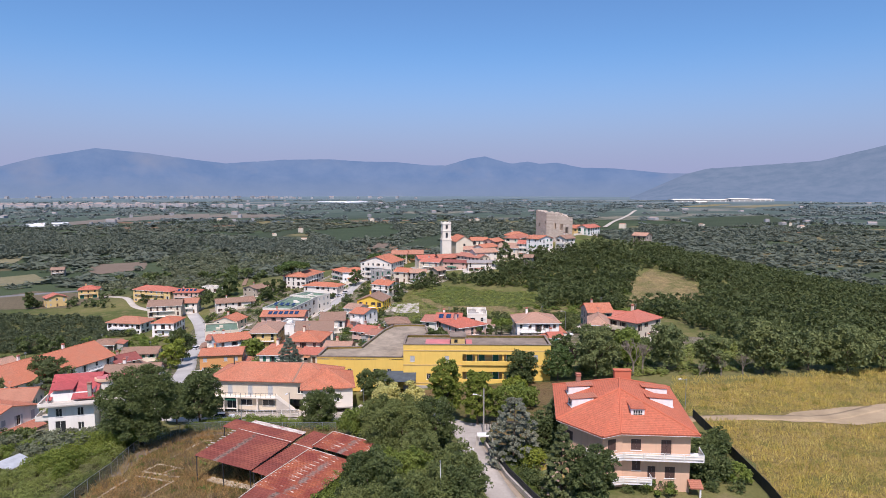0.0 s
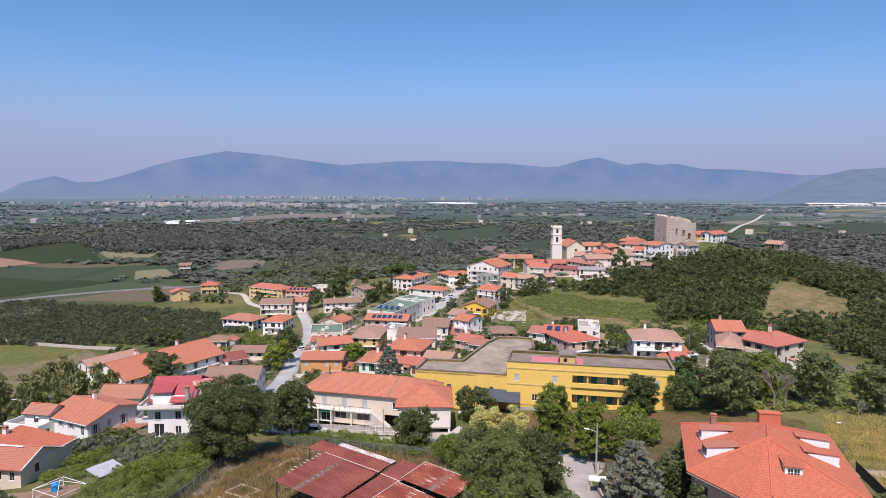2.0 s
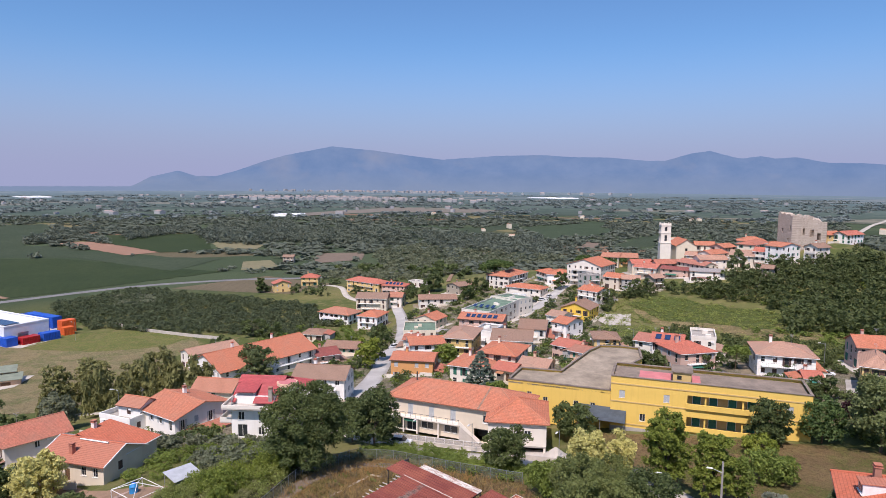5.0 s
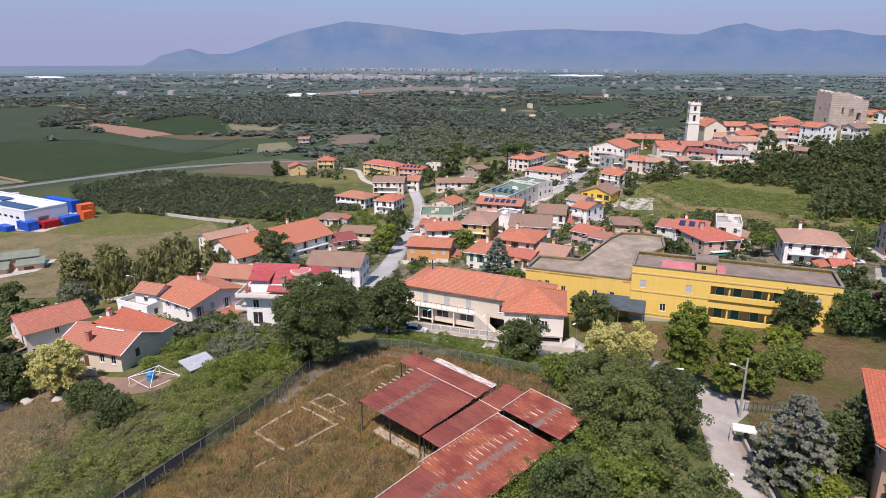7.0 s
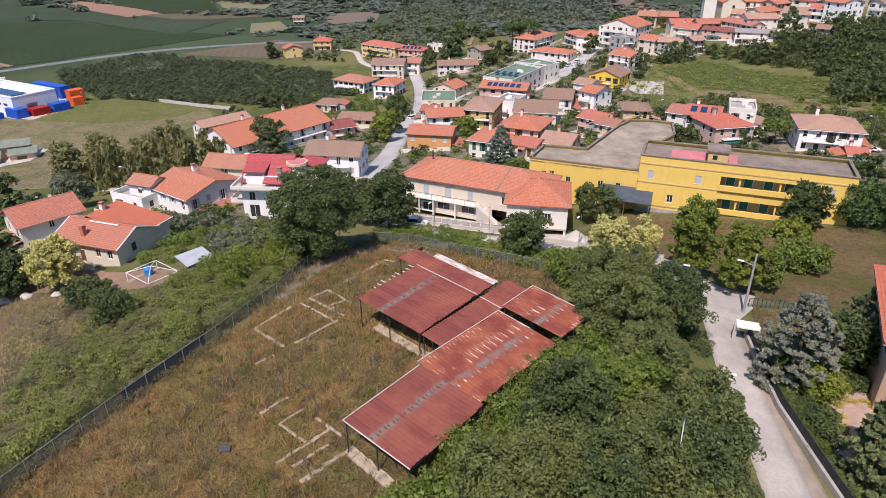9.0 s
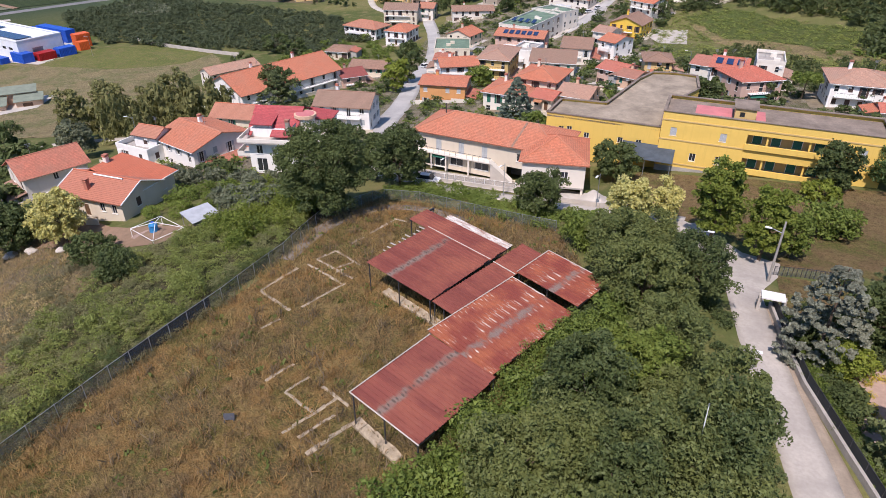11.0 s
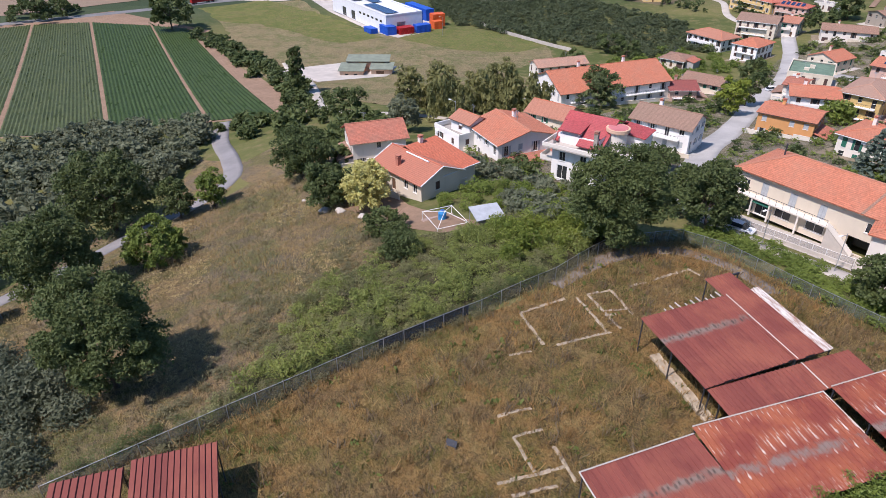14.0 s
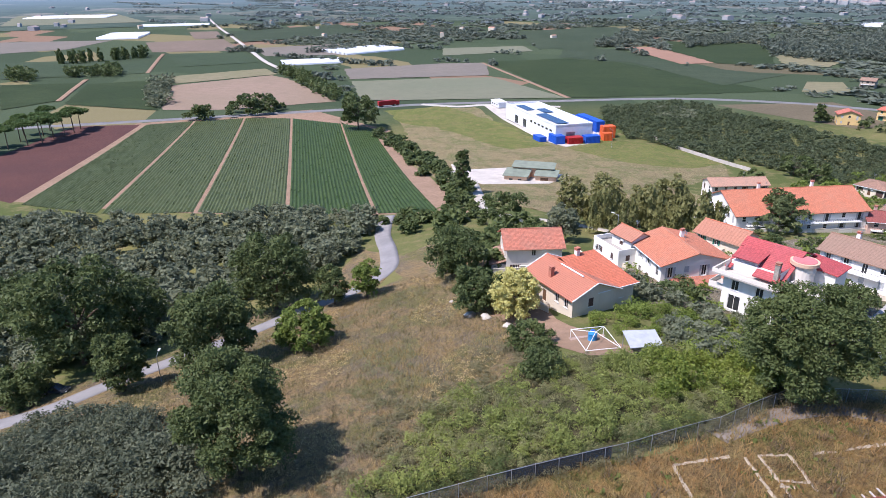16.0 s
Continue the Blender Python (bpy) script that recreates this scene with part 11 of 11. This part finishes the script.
wood("eucalyptus_row", sized(R, strew([(-160, 150), (-128, 184), (-120, 178), (-130, 150), (-146, 138)], 5.6, 38, 0.5, 0.7), 10.5, 5.6, 0.35), "leaf_euca", "dry-looking eucalyptus belt beside the lane", "round", 12, 60, 0.5, "woodland")


# the open strip along the valley road, and the pale land below the works
VALLEY = [(262, 1100), (360, 1530), (490, 1908), (560, 2050), (690, 2050), (605, 1908), (465, 1530), (350, 1150)]
PALE_PLAIN = [(740, 2080), (1100, 2650), (1250, 3050), (1650, 3150), (1480, 2740), (1220, 2180), (900, 2000)]


def plain_cover(n, r0, r1, a0, a1, seed, thresh, h, w):
    """Hedges and woods of the plain, thicker in some places than in others, off the fields."""
    rng = np.random.default_rng(seed)
    m = n * 6
    r, a = np.sqrt(rng.uniform(r0 ** 2, r1 ** 2, m)), np.radians(rng.uniform(a0, a1, m))
    x, y = -np.sin(a) * r, np.cos(a) * r
    ok = ~((x > -420) & (x < 100) & (y < 480))
    ok &= ~(((x > -860) & (x < -360) & (y > -10) & (y < 580) | (x < -250) & (y < 250)) & (rng.uniform(size=m) > 0.03))
    for f in FIELDS + [VALLEY, PALE_PLAIN]:
        ok &= ~inside(x, y, f)
    out = []
    for x, y in zip(x[ok], y[ok]):
        if noise.noise(Vector((x * 0.006 + 3, y * 0.011, 1.7))) * 0.8 + noise.noise(Vector((x * 0.02, y * 0.03, 4.0))) * 0.5 < thresh:
            continue
        k = rng.uniform(0.6, 1.3)
        out.append((x, y, h * k, w * k * rng.uniform(0.9, 1.6)))
        if len(out) == n:
            break
    return out


def hedge_lines(n, r0, r1, a0, a1, seed, h, w):
    """Tree rows between the plots of the plain, along two crossing directions."""
    rng = np.random.default_rng(seed)
    out = []
    for _ in range(n):
        r, a = math.sqrt(rng.uniform(r0 ** 2, r1 ** 2)), math.radians(rng.uniform(a0, a1))
        x, y = -math.sin(a) * r, math.cos(a) * r
        d = 0.42 + rng.normal() * 0.1 + (1.571 if rng.uniform() < 0.35 else 0.0)
        m = int(rng.uniform(60, 330) * (r / 1400) ** 0.5 / (w * 0.8))
        t = (np.arange(m) - m / 2) * w * 0.8
        px, py = x + np.cos(d) * t + rng.normal(size=m) * w * 0.25, y + np.sin(d) * t + rng.normal(size=m) * w * 0.25
        ok = ~((px > -420) & (px < 150) & (py < 520)) & (np.hypot(px, py) > r0)
        for f in FIELDS + [VALLEY, PALE_PLAIN]:
            ok &= ~inside(px, py, f)
        k = rng.uniform(0.55, 1.3, m)
        out += [(u, v, h * q, w * q) for u, v, q in zip(px[ok], py[ok], k[ok])]
    return out


wood("plain_woods", plain_cover(5600, 430, 1350, -42, 82, 41, -0.26, 4.4, 11.5), "leaf_far_hazed", "dark woods and hedges on the plain", "bush", 5, 9, 1.35, "woodland")
wood("plain_hedges", hedge_lines(150, 600, 1500, -42, 82, 45, 7.0, 9.0), "leaf_far_hazed", "tree rows between the plots of the plain", "bush", 5, 9, 1.35, "hedge")
wood("distant_woods", plain_cover(1500, 1300, 2700, -42, 80, 42, 0.04, 7, 16), "leaf_distant_hazed", "dark distant woods on the plain", "bush", 5, 7, 1.7, "woodland")
wood("distant_hedges", hedge_lines(210, 1400, 3400, -42, 88, 46, 7.0, 15.0), "leaf_distant_hazed", "tree rows far out on the plain", "bush", 4, 6, 1.7, "hedge")
wood("right_woods", sized(R, strew([(150, 440), (260, 520), (420, 900), (300, 1000), (150, 800), (60, 640), (20, 560), (60, 480)], 14, 43, 0.5, 0.85), 5.5, 14, 0.35), "leaf_far_hazed", "dark woods behind the castle hill", "bush", 7, 14, 1.5, "woodland")
for _i, (_x, _y) in enumerate(((-399, -17), (-405, -9), (-411, -3), (-418, 2), (-424, 7), (-433, 11), (-441, 14), (-430, -4), (-446, -2), (-420, -14), (-408, -24), (-392, -26), (-437, -14))):
    tagged(tree(_x, _y, 13.0 + 1.3 * (_i % 3), 9.5 + 1.1 * (_i % 4), "umbrella", "leaf_pine", "tall umbrella pine beside the ploughed strip", "tree", leaf_size=0.5, fill=3.0), group="umbrella pines by the ploughed strip")


# ---- grass and crops ----
def tufts(name, poly, gap, hgt, wid, mat, label, seed, keep=1.0, blades=3, avoid=(), spread=0.0):
    """Tufts of upright blades."""
    rng = np.random.default_rng(seed)
    p = np.repeat(strew(poly, gap, seed, 0.5, keep, avoid), blades, 0)
    n = len(p)
    p = p + rng.normal(size=(n, 2)) * (spread or wid * 0.7)
    z = height_grid(p[:, 0], p[:, 1])
    a = rng.uniform(0, 6.28, n)
    w = wid * rng.uniform(0.5, 1.2, n)
    h = hgt * rng.uniform(0.4, 1.3, n)
    lean = rng.normal(size=(n, 2)) * 0.32 * h[:, None]
    dx, dy = np.cos(a) * w / 2, np.sin(a) * w / 2
    q = np.stack([np.stack([p[:, 0] - dx, p[:, 1] - dy, z], -1), np.stack([p[:, 0] + dx, p[:, 1] + dy, z], -1),
                  np.stack([p[:, 0] + dx * 0.5 + lean[:, 0], p[:, 1] + dy * 0.5 + lean[:, 1], z + h], -1),
                  np.stack([p[:, 0] - dx * 0.5 + lean[:, 0], p[:, 1] - dy * 0.5 + lean[:, 1], z + h * 0.9], -1)], 1)
    return tagged(part(name, quad_mesh(name, q, mat), None, None), label, "grass", "", "stuff")


tufts("dry_grass_tufts", PLOT, 0.38, 0.50, 0.045, "grass_plot", "tall dry straw-coloured grass on the plot", 51, 0.8, 4)
tufts("plot_clumps", PLOT, 1.5, 0.95, 0.055, "grass_plot", "tall clumps of dry grass on the plot", 55, 0.62, 22, spread=0.30)
tufts("plot_thistles", PLOT, 3.1, 1.0, 0.09, "grass_thistle", "grey-brown dead thistles among the dry grass", 56, 0.5, 26, spread=0.38)
tufts("slope_clumps", MEADOW, 1.7, 0.85, 0.06, "grass_slope", "clumps of faded grass on the slope", 57, 0.6, 18, spread=0.34)
tufts("green_weeds", PLOT, 2.0, 0.4, 0.5, "grass_green", "green weeds in the dry grass", 52, 0.25, 8)
tufts("meadow_grass", [(-59, 46), (-58, 58), (-62, 76), (-70, 88), (-86, 92), (-104, 99), (-122, 103), (-131, 95), (-131, 80), (-124, 62), (-114, 42), (-102, 26), (-80, 8)], 0.46, 0.42, 0.05, "grass_slope",
      "faded meadow grass on the slope", 53, 0.8, 3)
YELLOW = [(45, 72), (50, 100), (50, 121), (62, 119.5), (74, 117.5), (92, 121), (130, 126), (126, 92), (100, 60), (70, 44)]
UPPER_YELLOW = [(49, 125), (52, 142), (56, 154), (80, 155), (115, 166), (138, 150), (128, 138), (92, 132.5), (74, 128), (62, 124.5)]
tufts("yellow_grass", YELLOW, 0.58, 0.50, 0.09, "grass_golden", "tall golden uncut grass in the meadow", 54, 0.9, 4, spread=0.28)
tufts("yellow_clumps", YELLOW, 2.4, 0.85, 0.10, "grass_golden", "taller golden clumps in the meadow", 58, 0.6, 22, spread=0.5)
tufts("upper_grass", UPPER_YELLOW, 0.66, 0.55, 0.10, "grass_golden", "tall golden grass beyond the track", 59, 0.9, 4, spread=0.3)
tufts("upper_clumps", UPPER_YELLOW, 2.6, 0.9, 0.11, "grass_golden", "taller golden clumps beyond the track", 60, 0.6, 22, spread=0.5)


def crop_rows(name, near, far, lo, hi, mat, label, seed, gap=2.0, step=1.5):
    """Rows of plants that run from the near to the far edge of a strip."""
    rng = np.random.default_rng(seed)
    a, b = (Vector(p) for p in near)
    d, c = (Vector(p) for p in far)
    n = max(3, int((b - a).length / gap))
    quads = []
    for i in range(n):
        f = lo + (hi - lo) * (i + 0.5) / n
        p, q = a.lerp(b, f), d.lerp(c, f)
        m = int((q - p).length / step)
        t = np.linspace(0, 1, m + 1)
        w = gap * rng.uniform(0.40, 0.54, m + 1)
        h = rng.uniform(0.20, 0.46, m + 1)
        x, y = p.x + (q.x - p.x) * t, p.y + (q.y - p.y) * t
        z = height_grid(x, y)
        s = (b - a).normalized()
        rim = [np.stack([x + s.x * w * k, y + s.y * w * k, z + hh], -1) for k, hh in ((-1, 0.06), (0, h), (1, 0.06))]
        for u, v in ((0, 1), (1, 2)):
            quads.append(np.stack([rim[u][:-1], rim[v][:-1], rim[v][1:], rim[u][1:]], 1)[rng.uniform(size=m) > 0.03])
    return tagged(part(name, quad_mesh(name, np.concatenate(quads), mat), None, None), label, "crop", "", "stuff")


leaf("leaf_crop", (0.038, 0.068, 0.020), (0.066, 0.105, 0.032))
leaf("leaf_pale_crop", (0.068, 0.092, 0.034), (0.110, 0.135, 0.056))
for _i in range(5):
    crop_rows("crop_rows", (FIELD_NEAR[_i], FIELD_NEAR[_i + 1]), (FIELD_FAR[_i], FIELD_FAR[_i + 1]), 0.025, 0.975, "leaf_crop" if _i > 2 else "leaf_pale_crop",
              "rows of low green crop plants", 60 + _i, 1.5, 2.4)
